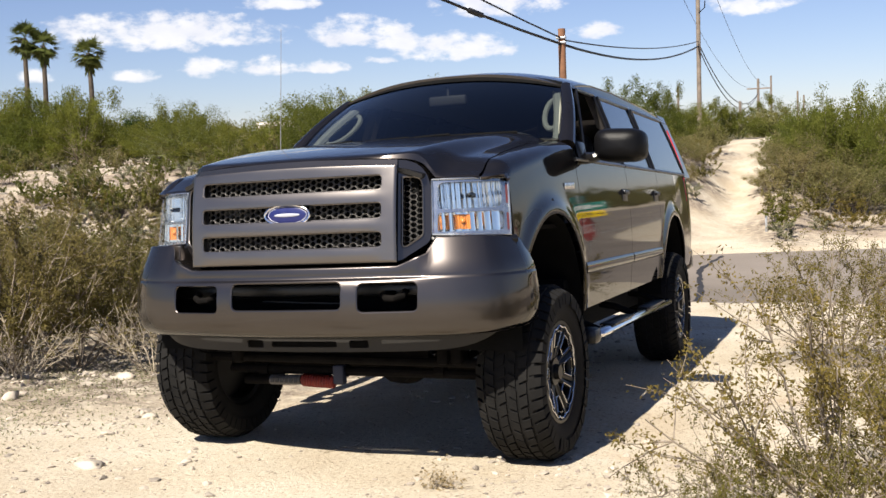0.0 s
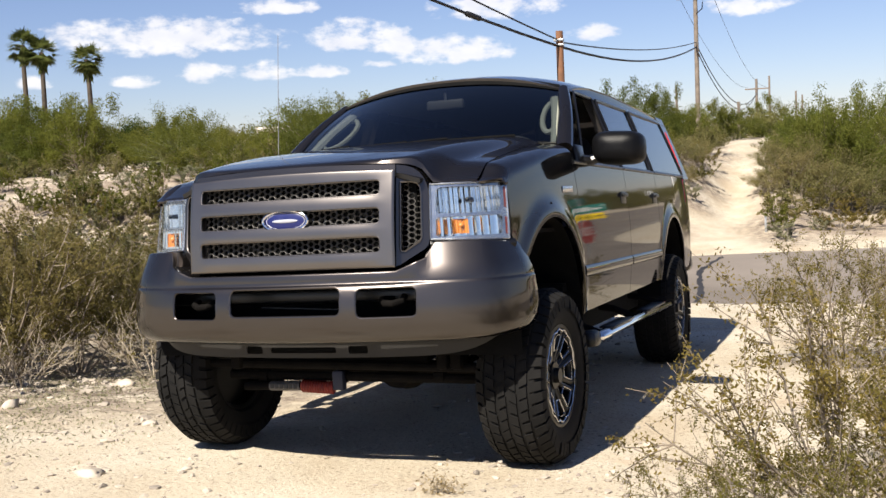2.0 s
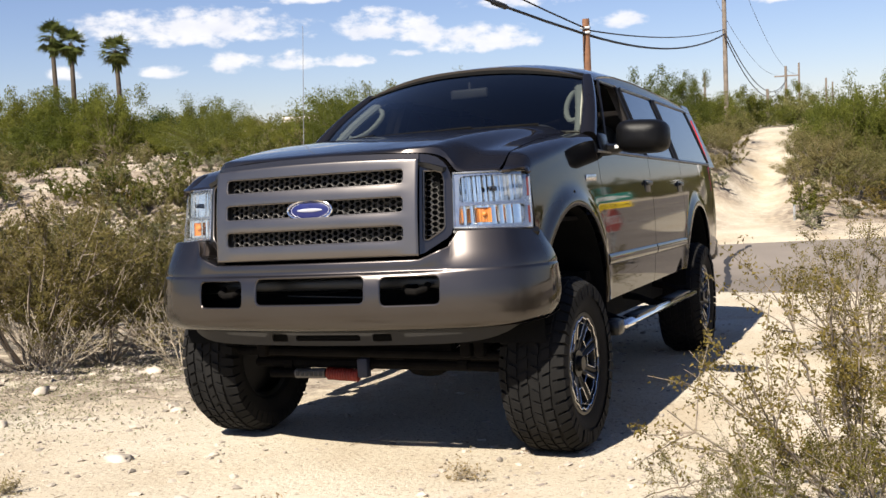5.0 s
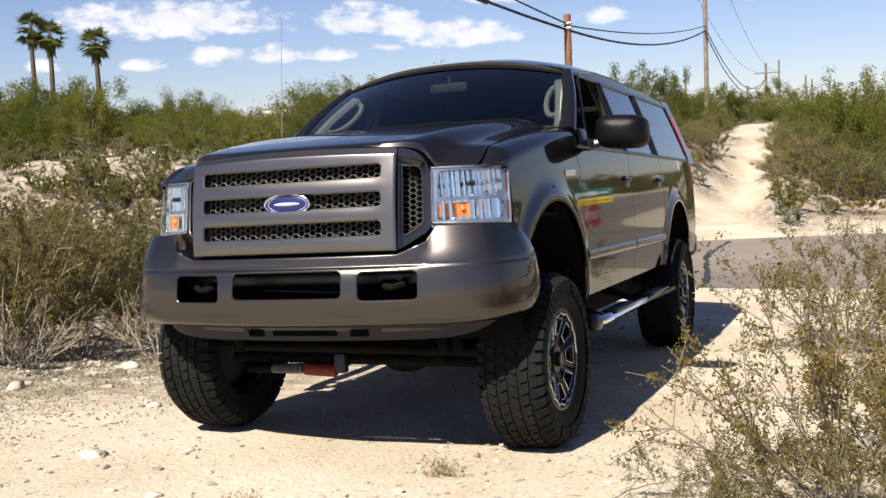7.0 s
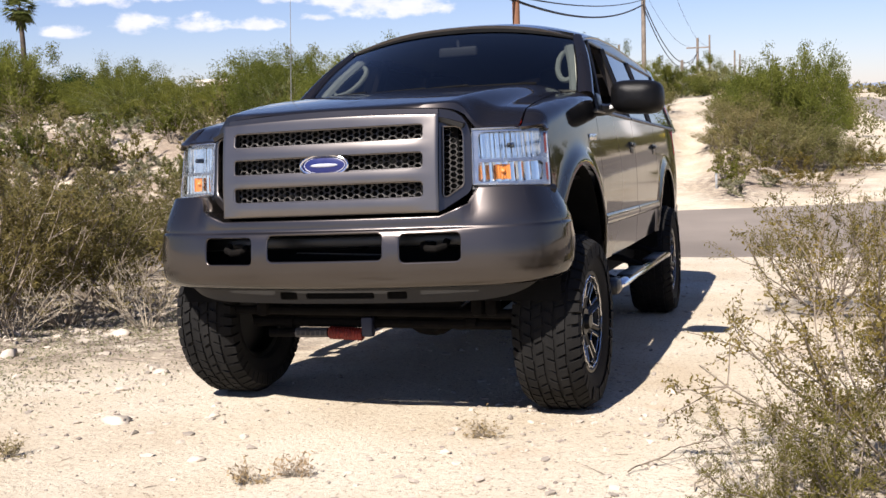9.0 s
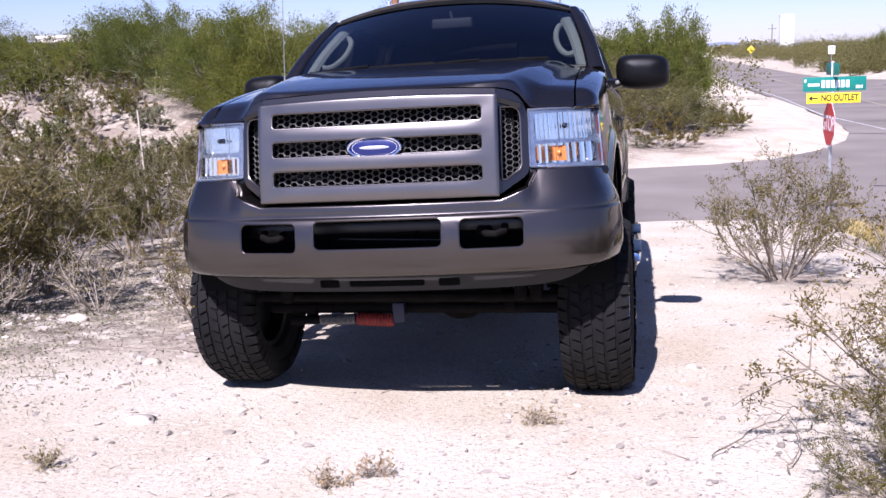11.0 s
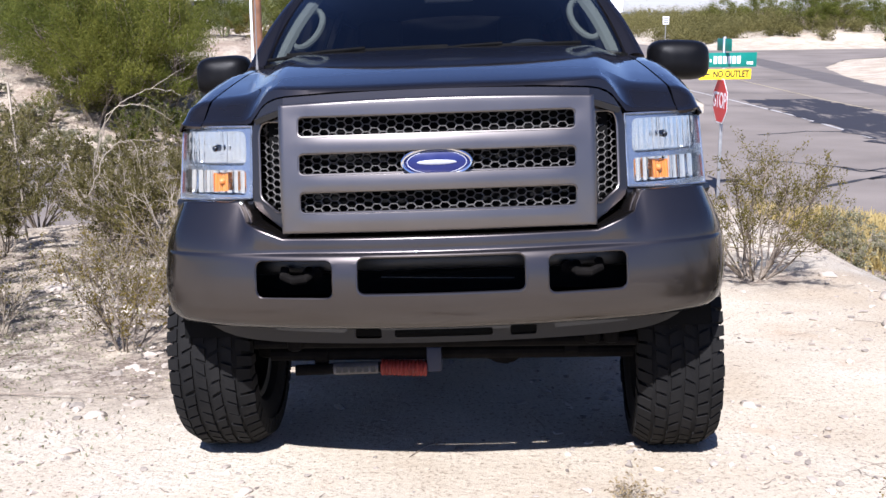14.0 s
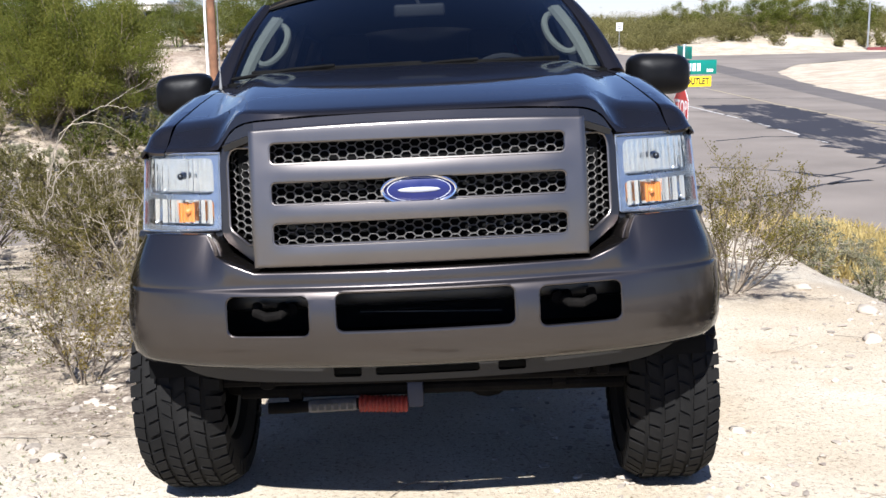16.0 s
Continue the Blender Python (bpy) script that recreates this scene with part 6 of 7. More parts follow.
NEAR_LEFT = [
    ("tall", -3.74, 2.05, 20, 1.0), ("tall", -3.55, 2.65, 140, 0.78), ("mid", -3.75, 3.55, 250, 0.86), ("tall", -4.55, 2.9, 60, 0.80),
    ("mid", -4.9, 1.4, 200, 0.95), ("bare", -3.2, 6.4, 10, 1.0), ("tall", -2.70, 5.6, 190, 0.75), ("tall", -4.3, 4.1, 100, 0.78),
    ("mid", -4.0, 5.6, 300, 0.90), ("tall", -5.4, 4.8, 33, 0.80), ("mid", -5.3, 6.4, 77, 0.92), ("tall", -6.6, 5.7, 120, 0.80), ("mid", -6.2, 3.6, 222, 0.92),
]
NEAR_BACK = [
    ("tall", -3.4, 7.0, 15, 0.78), ("mid", -2.5, 7.2, 95, 0.80), ("tall", -4.6, 7.9, 280, 0.82), ("mid", -6.4, 7.6, 15, 0.95), ("tall", -8.0, 6.9, 215, 0.84), ("mid", -7.8, 4.9, 90, 0.95),
    ("tall", -9.8, 6.1, 45, 0.85), ("mid", -9.4, 8.2, 145, 0.95), ("mid", -2.3, 8.8, 55, 0.80), ("tall", -3.5, 9.0, 175, 0.72), ("mid", -5.6, 9.2, 235, 0.85),
]
NEAR_PAD = [
    ("twiggy", 2.20, 4.40, 30, 1.0), ("sparse", 2.46, -0.28, 30, 0.92), ("sparse", 2.98, 0.45, 130, 0.95), ("sparse", 3.25, 1.5, 250, 0.95),
    ("sparse", 1.95, -0.70, 70, 0.42), ("sparse", 2.18, -0.85, 200, 0.60), ("sparse", 2.78, 0.10, 300, 0.80), ("sparse", 2.80, 0.95, 40, 0.78), ("low", -1.85, 2.25, 0, 0.72), ("low", -2.25, 3.5, 120, 0.85), ("low", -1.75, 3.1, 220, 0.75), ("bare", -3.0, 5.7, 60, 1.0), ("bare", -2.1, 4.6, 10, 1.0), ("bare", -2.75, 2.6, 200, 0.7), ("bare", -3.4, 1.9, 100, 0.7),
]
LABELS = {
    "tall": "tall olive-green creosote shrub with thin grey stems on pale dirt", "mid": "olive-green creosote shrub with thin grey stems on pale dirt",
    "twiggy": "twiggy olive-brown creosote shrub on the pale dirt pad", "sparse": "sparse creosote shrub with open twigs and yellowing leaves",
    "low": "low yellow-green shrub growing beside the suv", "bare": "nearly bare grey desert shrub on pale dirt",
}
made_near = {}
for kind, x, y, turn, s in NEAR_LEFT + NEAR_BACK + NEAR_PAD:
    m = at_ground(x, y, turn, s)
    if kind in made_near:
        copy_thing(made_near[kind], m)
    else:
        made_near[kind] = plant("creosote_bush", LABELS[kind], "shrub", near_kinds[kind], m, "desert shrubs")
        made_near[kind].scale = (1, 1, 1)
        made_near[kind].matrix_world = m
    if kind in ("tall", "mid", "bare", "low"):
        LITTER.append((x + 0.25, y - 0.35, 1.0 * s))
    else:
        LITTER.append((x, y, 0.45 * s))
LITTER += [(-2.6, 1.8, 0.8), (-3.4, 1.2, 0.9), (-2.3, 2.7, 0.7), (-1.9, 3.6, 0.6), (-3.1, 0.5, 0.6)]

# trees on the bank, on the plateau and beside the track: x, y, height of the top, crown radius
tree_kinds = {
    "mesquite": tree_parts(31, 3.4, 1.9, 4, 40000, 0.0195, M_MESQ, M_STEM, clumps=105),
    "mesquite_b": tree_parts(32, 3.4, 1.9, 5, 40000, 0.0195, M_MESQ, M_STEM, clumps=95),
    "palo": tree_parts(33, 3.4, 2.0, 4, 25000, 0.0195, M_PALO, M_GREENBARK, crown_low=0.16, clumps=68, open_=0.45),
    "palo_b": tree_parts(34, 3.2, 2.1, 3, 25000, 0.0195, M_PALO, M_GREENBARK, crown_low=0.20, clumps=60, open_=0.45),
    "mesquite_far": tree_parts(36, 3.4, 1.9, 4, 17000, 0.032, M_MESQ, M_STEM, clumps=80),
    "palo_far": tree_parts(35, 3.4, 2.0, 4, 13000, 0.032, M_PALO, M_GREENBARK, crown_low=0.12, clumps=58),
    "olive_scrub": tree_parts(37, 1.6, 1.2, 6, 13000, 0.0185, M_SCRUB, M_STEM, crown_low=0.04, clumps=60, open_=0.25),
    "dark_tree": tree_parts(38, 3.4, 1.6, 3, 14000, 0.044, M_DARKLEAF, M_STEM, clumps=60, long=1.8),
}
GROVE_A = [("mesquite", -9.9, 24.4, 3.3, 1.9), ("mesquite_b", -8.5, 23.8, 3.35, 1.9), ("mesquite", -7.75, 24.1, 2.9, 1.45), ("mesquite_b", -11.0, 25.8, 2.7, 1.7), ("mesquite_b", -9.2, 25.2, 3.15, 1.8), ("mesquite", -9.3, 23.4, 2.3, 1.5)]
GROVE_B = [("palo_b", -13.2, 26.5, 3.2, 1.7), ("palo", -14.6, 28.5, 3.3, 1.8), ("mesquite", -16.4, 30.5, 3.5, 1.9), ("palo_b", -18.8, 29.0, 2.6, 1.6), ("palo", -12.0, 31.0, 3.2, 1.8), ("palo_b", -9.2, 31.0, 3.0, 1.6)]
GROVE_C = [("palo", -7.7, 31.2, 2.6, 1.1), ("palo_b", -4.9, 35.5, 3.2, 1.3), ("palo", -7.6, 36, 3.4, 1.9)]
GROVE_D = [("palo", -6.6, 41.0, 4.1, 1.7), ("palo_b", -5.6, 41.6, 3.8, 1.2), ("mesquite", -4.7, 42.0, 2.9, 1.1), ("palo", -6.1, 60.0, 3.7, 1.7), ("palo_b", -4.4, 60.0, 3.1, 1.7), ("mesquite", -6.8, 66.0, 3.6, 2.0), ("mesquite_b", -2.6, 62.0, 2.2, 1.6), ("palo", -5.0, 90.0, 4.9, 2.0)]
GROVE_E = [("palo", -33.0, 35.0, 4.7, 2.6), ("palo_b", -36.5, 37.0, 4.9, 2.7), ("palo", -29.8, 34.5, 4.6, 2.3), ("palo_b", -31.5, 32.0, 3.4, 2.0), ("mesquite", -31.6, 34.6, 4.7, 2.2), ("mesquite_b", -28.9, 33.4, 4.3, 1.8), ("palo", -35.0, 34.0, 4.8, 2.4), ("dark_tree", -27.4, 35.5, 3.8, 1.5), ("dark_tree", -26.6, 36.5, 3.6, 1.3), ("palo", -25.4, 34.0, 3.4, 1.8)]
GROVE_F = [("palo_b", -21.6, 30.0, 3.5, 2.1), ("palo", -23.6, 33.5, 3.7, 2.0), ("palo_b", -21.8, 36.0, 2.9, 2.1), ("palo", -19.6, 35.0, 3.2, 1.9), ("mesquite", -18.2, 36.0, 3.7, 1.9), ("palo_b", -16.6, 36.5, 4.0, 2.0), ("palo", -14.5, 38.0, 3.7, 2.0), ("palo_b", -40.0, 38.0, 4.9, 2.7)]
GROVE_G = [("mesquite", 1.6, 35.0, 2.95, 1.55), ("mesquite_b", 2.6, 36.4, 3.0, 1.25), ("mesquite", 0.9, 34.2, 2.5, 1.5), ("mesquite_b", 0.4, 37.5, 2.6, 1.5), ("mesquite_b", 1.9, 34.2, 2.0, 1.4), ("mesquite", 0.0, 40.5, 2.4, 1.3), ("mesquite_b", -0.4, 45.0, 2.2, 1.3), ("mesquite", 3.2, 42.0, 2.7, 1.2)]
GROVE_H = [("olive_scrub", 1.2, 31.4, 0.65, 1.4), ("olive_scrub", 2.4, 32.4, 0.45, 1.35), ("olive_scrub", 3.2, 33.2, 0.0, 1.1), ("olive_scrub", 0.3, 31.6, 1.0, 1.1), ("olive_scrub", -0.3, 33.0, 1.25, 0.9),
           ("olive_scrub", -0.5, 31.0, 0.5, 0.8), ("olive_scrub", 1.8, 33.6, 1.1, 1.1), ("olive_scrub", -0.6, 36.0, 1.4, 0.9), ("olive_scrub", 0.6, 33.4, 1.5, 1.0), ("olive_scrub", 3.9, 33.6, -0.55, 0.6),
           ("olive_scrub", -3.05, 31.0, 1.55, 0.62), ("olive_scrub", -2.85, 32.2, 1.35, 0.45), ("olive_scrub", -3.35, 33.6, 1.65, 0.65), ("olive_scrub", -3.2, 36.4, 1.5, 0.5), ("olive_scrub", -3.2, 40.8, 1.45, 0.5), ("olive_scrub", -2.75, 29.6, 0.75, 0.4)]
GROVE_I = [("mesquite", 33.0, 104.0, 4.2, 3.0), ("mesquite_b", 36.5, 106.0, 4.6, 3.2), ("palo", 40.0, 103.0, 4.0, 3.0), ("mesquite", 30.5, 112.0, 3.9, 2.6), ("palo_b", 43.5, 108.0, 4.8, 3.2), ("palo", 27.5, 118.0, 3.6, 2.4)]
GROVE_J = [("mesquite", 4.4, 33.6, -0.65, 0.42)]
TREES = GROVE_A + GROVE_B + GROVE_C + GROVE_D + GROVE_E + GROVE_F + GROVE_G + GROVE_H + GROVE_I + GROVE_J
made_tree = {}
TREE_LABEL = {"mesquite_far": "rounded green mesquite tree on dry ground", "olive_scrub": "olive-brown creosote thicket beside the dirt track", "dark_tree": "dark green leafy tree on the plateau", "mesquite": "dense green mesquite tree on the desert bank", "mesquite_b": "broad green mesquite tree with low branches",
              "palo_far": "distant yellow-green palo verde tree on the plateau", "palo": "airy yellow-green palo verde tree with several trunks", "palo_b": "spreading yellow-green palo verde tree on pale ground"}
rnd = random.Random(5)
for kind, x, y, top, r in TREES:
    z0 = gz(x, y)
    hh = max(0.6, (top - z0) * (1.07 if "palo" in kind else 1.0))
    if "palo" in kind and math.hypot(x, y) > 38:
        kind = "palo_far"
    if "mesq" in kind and math.hypot(x, y) > 32:
        kind = "mesquite_far"
    base_h, base_r = {"palo": (3.4, 2.0), "palo_far": (3.4, 2.0), "palo_b": (3.2, 2.1), "olive_scrub": (1.6, 1.2), "dark_tree": (3.4, 1.6)}.get(kind, (3.4, 1.9))
    m = Matrix.LocRotScale((x, y, z0 - 0.03), Euler((0, 0, rnd.uniform(0, 6.28))), (r / base_r, r / base_r, hh / base_h))
    if kind in made_tree:
        copy_thing(made_tree[kind], m @ Matrix.Diagonal([1 / k for k in made_tree[kind].scale] + [1]))
    else:
        name = {"mesq": "mesquite_tree", "oliv": "creosote_thicket", "dark": "leafy_tree"}.get(kind[:4], "palo_verde_tree")
        made_tree[kind] = plant(name, TREE_LABEL[kind], "shrub" if kind == "olive_scrub" else "tree", tree_kinds[kind], m, "desert trees")
    LITTER.append((x, y, r * 0.8))

# smaller scrub scattered over the bank and the plateau
scrub_kinds = [shrub_parts(51, 0.95, 0.75, 9, 3, 2100, 0.026, M_SCRUB, M_STEM, low=0.15, fine=False), shrub_parts(52, 0.80, 0.70, 9, 3, 2000, 0.026, M_CREO_DRY, M_STEM, low=0.12, fine=False),
               shrub_parts(53, 1.05, 0.80, 9, 3, 2100, 0.027, M_PALO, M_STEM, low=0.15, fine=False), shrub_parts(54, 0.6, 0.65, 10, 3, 2000, 0.025, M_BURSAGE, M_DRYSTEM, low=0.05, fine=False),
               shrub_parts(55, 0.55, 0.6, 14, 6, 5200, 0.013, M_BURSAGE, M_DRYSTEM, low=0.05)]
SCRUB_LABEL = ["olive creosote scrub on the pale bank", "dry yellow-brown scrub bush on the bank", "green desert scrub bush on the bank", "low grey-green bursage mound on dirt", "low grey-green bursage bush below the pad"]
first_scrub = {}
rnd = random.Random(21)
spots = []
while len(spots) < 310:
    x, y = rnd.uniform(-40, -2.6), rnd.uniform(8, 52)
    u = y - 23.3 - 0.37 * min(x, 3)
    if u < 0.4 or u > 26 or abs(x + 0.85 + 0.075 * u) < 1.6:
        continue
    # bare scoured patches stay free
    if float(lumps(np.array([x]), np.array([y]), 5.0, 12)[0]) < -0.52 and u < 9:
        continue
    # the washed-out gully beside the grove
    if -8.2 < x < -5.2 and 25.2 < y < 30.5 and rnd.random() < 0.85:
        continue
    if u > 11 and rnd.random() < 0.65:
        continue
    spots.append((x, y, rnd.choice((0, 0, 1, 2, 2, 3))))
spots += [(-2.9, 33.5, 1), (-3.2, 35.5, 0), (-3.0, 37.5, 2), (-3.6, 38.6, 1), (-2.5, 30.8, 1), (-2.6, 28.6, 3), (-3.8, 43.5, 1), (0.2, 26.6, 2), (0.0, 27.4, 0), (0.35, 25.6, 3),
          (1.2, 27.3, 3), (2.3, 28.3, 1), (3.3, 30.6, 0), (0.8, 28.6, 1), (1.7, 28.0, 1), (4.0, 32.0, 1), (0.5, 29.6, 0), (-0.1, 31.5, 0), (-0.3, 34, 1), (-0.5, 38, 0), (-1.0, 42, 1)]
# the scoured slope above the far side of the street
while len(spots) < 405:
    x, u = rnd.uniform(-21, -7.5), rnd.uniform(0.5, 7.5)
    y = 23.3 + 0.37 * x + u
    if float(lumps(np.array([x]), np.array([y]), 2.6, 31)[0]) > -0.25:
        spots.append((x, y, rnd.choice((0, 0, 1, 3, 3))))
# below the edge of the pad
spots += [(4.3, 6.6, 4), (4.9, 7.2, 4), (5.4, 6.4, 4), (4.7, 8.2, 4), (5.8, 7.6, 4), (4.0, 7.6, 4), (5.2, 5.4, 4), (4.4, 4.9, 4), (6.2, 6.4, 4)]
spots.sort(key=lambda p: math.hypot(p[0], p[1] + 4))
rest = []
for n, (x, y, k) in enumerate(spots):
    s = rnd.uniform(0.7, 1.35)
    m = Matrix.LocRotScale((x, y, gz(x, y) - 0.03), Euler((0, 0, rnd.uniform(0, 6.28))), (s, s, s * rnd.uniform(0.8, 1.1)))
    LITTER.append((x, y, 0.95 * s))
    if n >= 260:
        rest.append((k, m))
    elif k in first_scrub:
        copy_thing(first_scrub[k], m)
    else:
        first_scrub[k] = plant("scrub_bush", SCRUB_LABEL[k], "shrub", scrub_kinds[k], m, "scrub on the bank")
        first_scrub[k].matrix_world = Matrix.LocRotScale(m.to_translation(), m.to_quaternion(), (1, 1, 1))


def joined(name, pairs, mat_):
    """Many placed copies of meshes as one mesh."""
    vs, fs, base = [], [], 0
    for me, m in pairs:
        co = np.empty(len(me.vertices) * 3)
        me.vertices.foreach_get("co", co)
        a = np.array(m)
        vs.append(co.reshape(-1, 3) @ a[:3, :3].T + a[:3, 3])
        vi = np.empty(len(me.loops), int)
        me.loops.foreach_get("vertex_index", vi)
        fs.append(vi.reshape(-1, 3) + base)
        base += len(me.vertices)
    v, f = np.concatenate(vs), np.concatenate(fs)
    out = bpy.data.meshes.new(name)
    out.vertices.add(len(v))
    out.vertices.foreach_set("co", v.ravel())
    out.loops.add(f.size)
    out.loops.foreach_set("vertex_index", f.ravel())
    out.polygons.add(len(f))
    out.polygons.foreach_set("loop_start", np.arange(len(f)) * 3)
    out.update(calc_edges=True)
    out.materials.append(mat_)
    return out


tagged(new("distant_scrub", joined("distant_scrub", [(scrub_kinds[k][1], m) for k, m in rest], M_SCRUB)), "olive scrub scattered over the far plateau", "scrub", kind="stuff")

# yellow grass below the pad
rng = np.random.default_rng(8)
gpts = []
for _ in range(170):
    cx, cy = rng.uniform(3.8, 7.4), rng.uniform(7.6, 11.2)
    if poly_distance(np.array([cx]), np.array([cy]), ROAD)[0] < 0.15:
        continue
    gpts.append((cx, cy))
gc = np.repeat(np.array(gpts), 70, axis=0) + rng.normal(size=(70 * len(gpts), 2)) * 0.14
gl = np.c_[gc, ground_z(gc[:, 0], gc[:, 1]) + rng.uniform(0.02, 0.20, len(gc))]
gme = leaf_mesh("dry_grass", gl, 0.022, M_GRASS, 9, droop=-2.5, long=6.0)
tagged(new("dry_grass", gme), "yellow dry grass beside the asphalt", "grass", kind="stuff")


def far_scrub(name, label, areas, seed, size=0.26, per=150):
    """Distant scrub: irregular mounds of coarse leaves over areas (x0, x1, y0, y1, count, height)."""
    rng = np.random.default_rng(seed)
    pts = []
    for x0, x1, y0, y1, count, high in areas:
        xs, ys = rng.uniform(x0, x1, count), rng.uniform(y0, y1, count)
        keep = poly_distance(xs, ys, ROAD) > 2.2
        xs, ys = xs[keep], ys[keep]
        zs = ground_z(xs, ys)
        for x, y, z in zip(xs, ys, zs):
            h = high * rng.uniform(0.55, 1.2)
            r = h * rng.uniform(0.45, 0.75)
            d = rng.normal(size=(per, 3))
            d /= np.linalg.norm(d, axis=1, keepdims=True)
            rad = rng.uniform(0.30, 1.0, (per, 1)) ** 0.5 * (1 + 0.38 * np.sin(d[:, :1] * 6 + x) * np.cos(d[:, 1:2] * 5 + y) + 0.25 * np.sin(d[:, 2:] * 7 + x * 3 + d[:, :1] * 9))
            p = d * rad * np.array([r, r, h * 0.52]) + np.array([x, y, z + h * 0.48])
            p[:, 2] = np.maximum(p[:, 2], z + 0.05)
            pts.append(p)
    me = leaf_mesh(name, np.concatenate(pts), size, M_FARLEAF, seed, droop=0.1, long=1.7)
    return tagged(new(name, me), label, "scrub", kind="stuff")


far_scrub("roadside_scrub", "band of olive-green desert scrub beyond the main road", [(20, 34, 99, 150, 90, 2.3), (24, 60, 100, 130, 120, 1.9), (20.5, 70, 104, 190, 170, 2.5), (26, 140, 150, 330, 260, 3.4), (60, 150, 90, 160, 110, 2.6), (22, 34, 200, 380, 60, 3.6), (24, 36, 108, 260, 130, 2.4), (20.3, 25.5, 97, 116, 34, 1.5), (26, 60, 97.5, 102, 44, 1.0)], 61, 0.075, 640)
far_scrub("plateau_scrub", "olive-green scrub spread over the plateau", [(-70, -3, 44, 75, 130, 1.6), (-110, 6, 75, 170, 200, 2.1), (-6, 8, 48, 120, 46, 2.2), (-70, -38, 22, 46, 60, 2.4)], 62, 0.09, 460)
far_scrub("horizon_scrub", "far dark line of desert trees", [(-350, 350, 330, 620, 420, 4.5), (-420, -110, 90, 330, 220, 3.5), (140, 420, 120, 330, 240, 3.8)], 63, 0.7, 70)

# fan palms
def palm_meshes(seed, height):
    rng = np.random.default_rng(seed)
    trunk, _ = bent((0, 0, -0.3), (0.02, 0.01, 1), height, 8, rng, 0.02, 0.02)
    tm = twig_mesh("trunk", [(trunk, 0.30, 0.20)], M_PALMTRUNK)
    top = trunk[-1]
    v, f = [], []
    for k in range(46):
        az, el = rng.uniform(0, 2 * math.pi), rng.uniform(-0.9, 1.35)
        d = np.array([math.cos(az) * math.cos(el), math.sin(az) * math.cos(el), math.sin(el)])
        side = np.cross(d, (0, 0, 1.0))
        side /= np.linalg.norm(side)
        up = np.cross(side, d)
        hub = top + d * rng.uniform(0.6, 1.15)
        for j in range(13):
            a = radians(-75 + 150 * j / 12)
            tip = hub + (d * math.cos(a) + side * math.sin(a)) * rng.uniform(0.75, 1.2) + np.array([0, 0, -0.22 * abs(math.sin(a)) - 0.12])
            w = side * math.cos(a) * 0.075 - d * math.sin(a) * 0.075
            mid = hub * 0.5 + tip * 0.5
            b0 = len(v)
            v += [tuple(hub), tuple(mid + w), tuple(tip), tuple(mid - w)]
            f.append((b0, b0 + 1, b0 + 2, b0 + 3))
        b0 = len(v)
        w = side * 0.02
        v += [tuple(top - w), tuple(top + w), tuple(hub + w), tuple(hub - w)]
        f.append((b0, b0 + 1, b0 + 2, b0 + 3))
    for k in range(160):
        az = rng.uniform(0, 2 * math.pi)
        p = top + np.array([math.cos(az) * 0.22, math.sin(az) * 0.22, -rng.uniform(0.1, 1.6)])
        b0 = len(v)
        v += [tuple(p), tuple(p + (0.06, 0.03, -0.1)), tuple(p + (math.cos(az) * 0.28, math.sin(az) * 0.28, -0.7)), tuple(p + (-0.06, -0.03, -0.1))]
        f.append((b0, b0 + 1, b0 + 2, b0 + 3))
    return [tm, pydata("crown", v, f, M_PALM)]


for k, (x, y, top) in enumerate(((-73.8, 80.0, 13.9), (-72.2, 80.6, 13.1), (-66.0, 80.0, 11.9))):
    z0 = gz(x, y)
    plant("fan_palm", "tall slim fan palm with a ragged green crown", "palm", palm_meshes(70 + k, top - z0), Matrix.Translation((x, y, z0)), "fan palms")
finish_litter()

# ---- poles and wires ----
def pole(name, label, x, y, top, r, mat_, lean=(0.0, 0.0), foot=None):
    z0 = gz(x, y) if foot is None else foot
    t = thing(name, label, "pole", Matrix.Translation((x, y, z0)))
    bm = bmesh.new()
    h = top - z0
    sweep(bm, [(0, 0, -0.4), (lean[0] * 0.5, lean[1] * 0.5, h * 0.5), (lean[0], lean[1], h)], [r, r * 0.93, r * 0.86], 12)
    part("shaft", bm, mat_, t)
    return t, z0


P1, p1z = pole("utility_pole", "short brown wooden utility pole with a white conduit", -5.43, 25.06, 4.60, 0.115, M_WOOD)
bm = bmesh.new()
sweep(bm, [(-0.16, -0.02, -0.3), (-0.155, -0.02, 3.1 - p1z)], 0.035, 10)
part("conduit", bm, M_WHITE, P1, "white plastic conduit")
bm = bmesh.new()
for zz in (4.35, 4.22):
    box(bm, (0.28, 0.10, 0.06), (0, -0.08, zz - p1z), 0.01)
part("cable_clamp", bm, M_GALV, P1)
P2, p2z = pole("utility_pole", "tall weathered wooden utility pole with a crossarm", -5.80, 53.8, 9.1, 0.125, M_WOODG)
bm = bmesh.new()
box(bm, (1.9, 0.10, 0.12), (0, -0.12, 8.75 - p2z), 0.01)
part("crossarm", bm, M_WOODG, P2)
for dx in (-0.85, -0.4, 0.4, 0.85):
    bm = bmesh.new()
    cyl(bm, 0.05, 0.035, 0.16, (dx, -0.12, 8.89 - p2z), n=10)
    part("insulator", bm, M_GALV, P2)
bm = bmesh.new()
sweep(bm, [(0.05, -0.1, 7.9 - p2z), (0.35, -0.1, 8.15 - p2z), (0.38, -0.1, 8.5 - p2z)], 0.025, 8)
cyl(bm, 0.05, 0.05, 0.35, (0.38, -0.1, 8.75 - p2z), n=10)
part("cutout", bm, M_UNDER, P2)
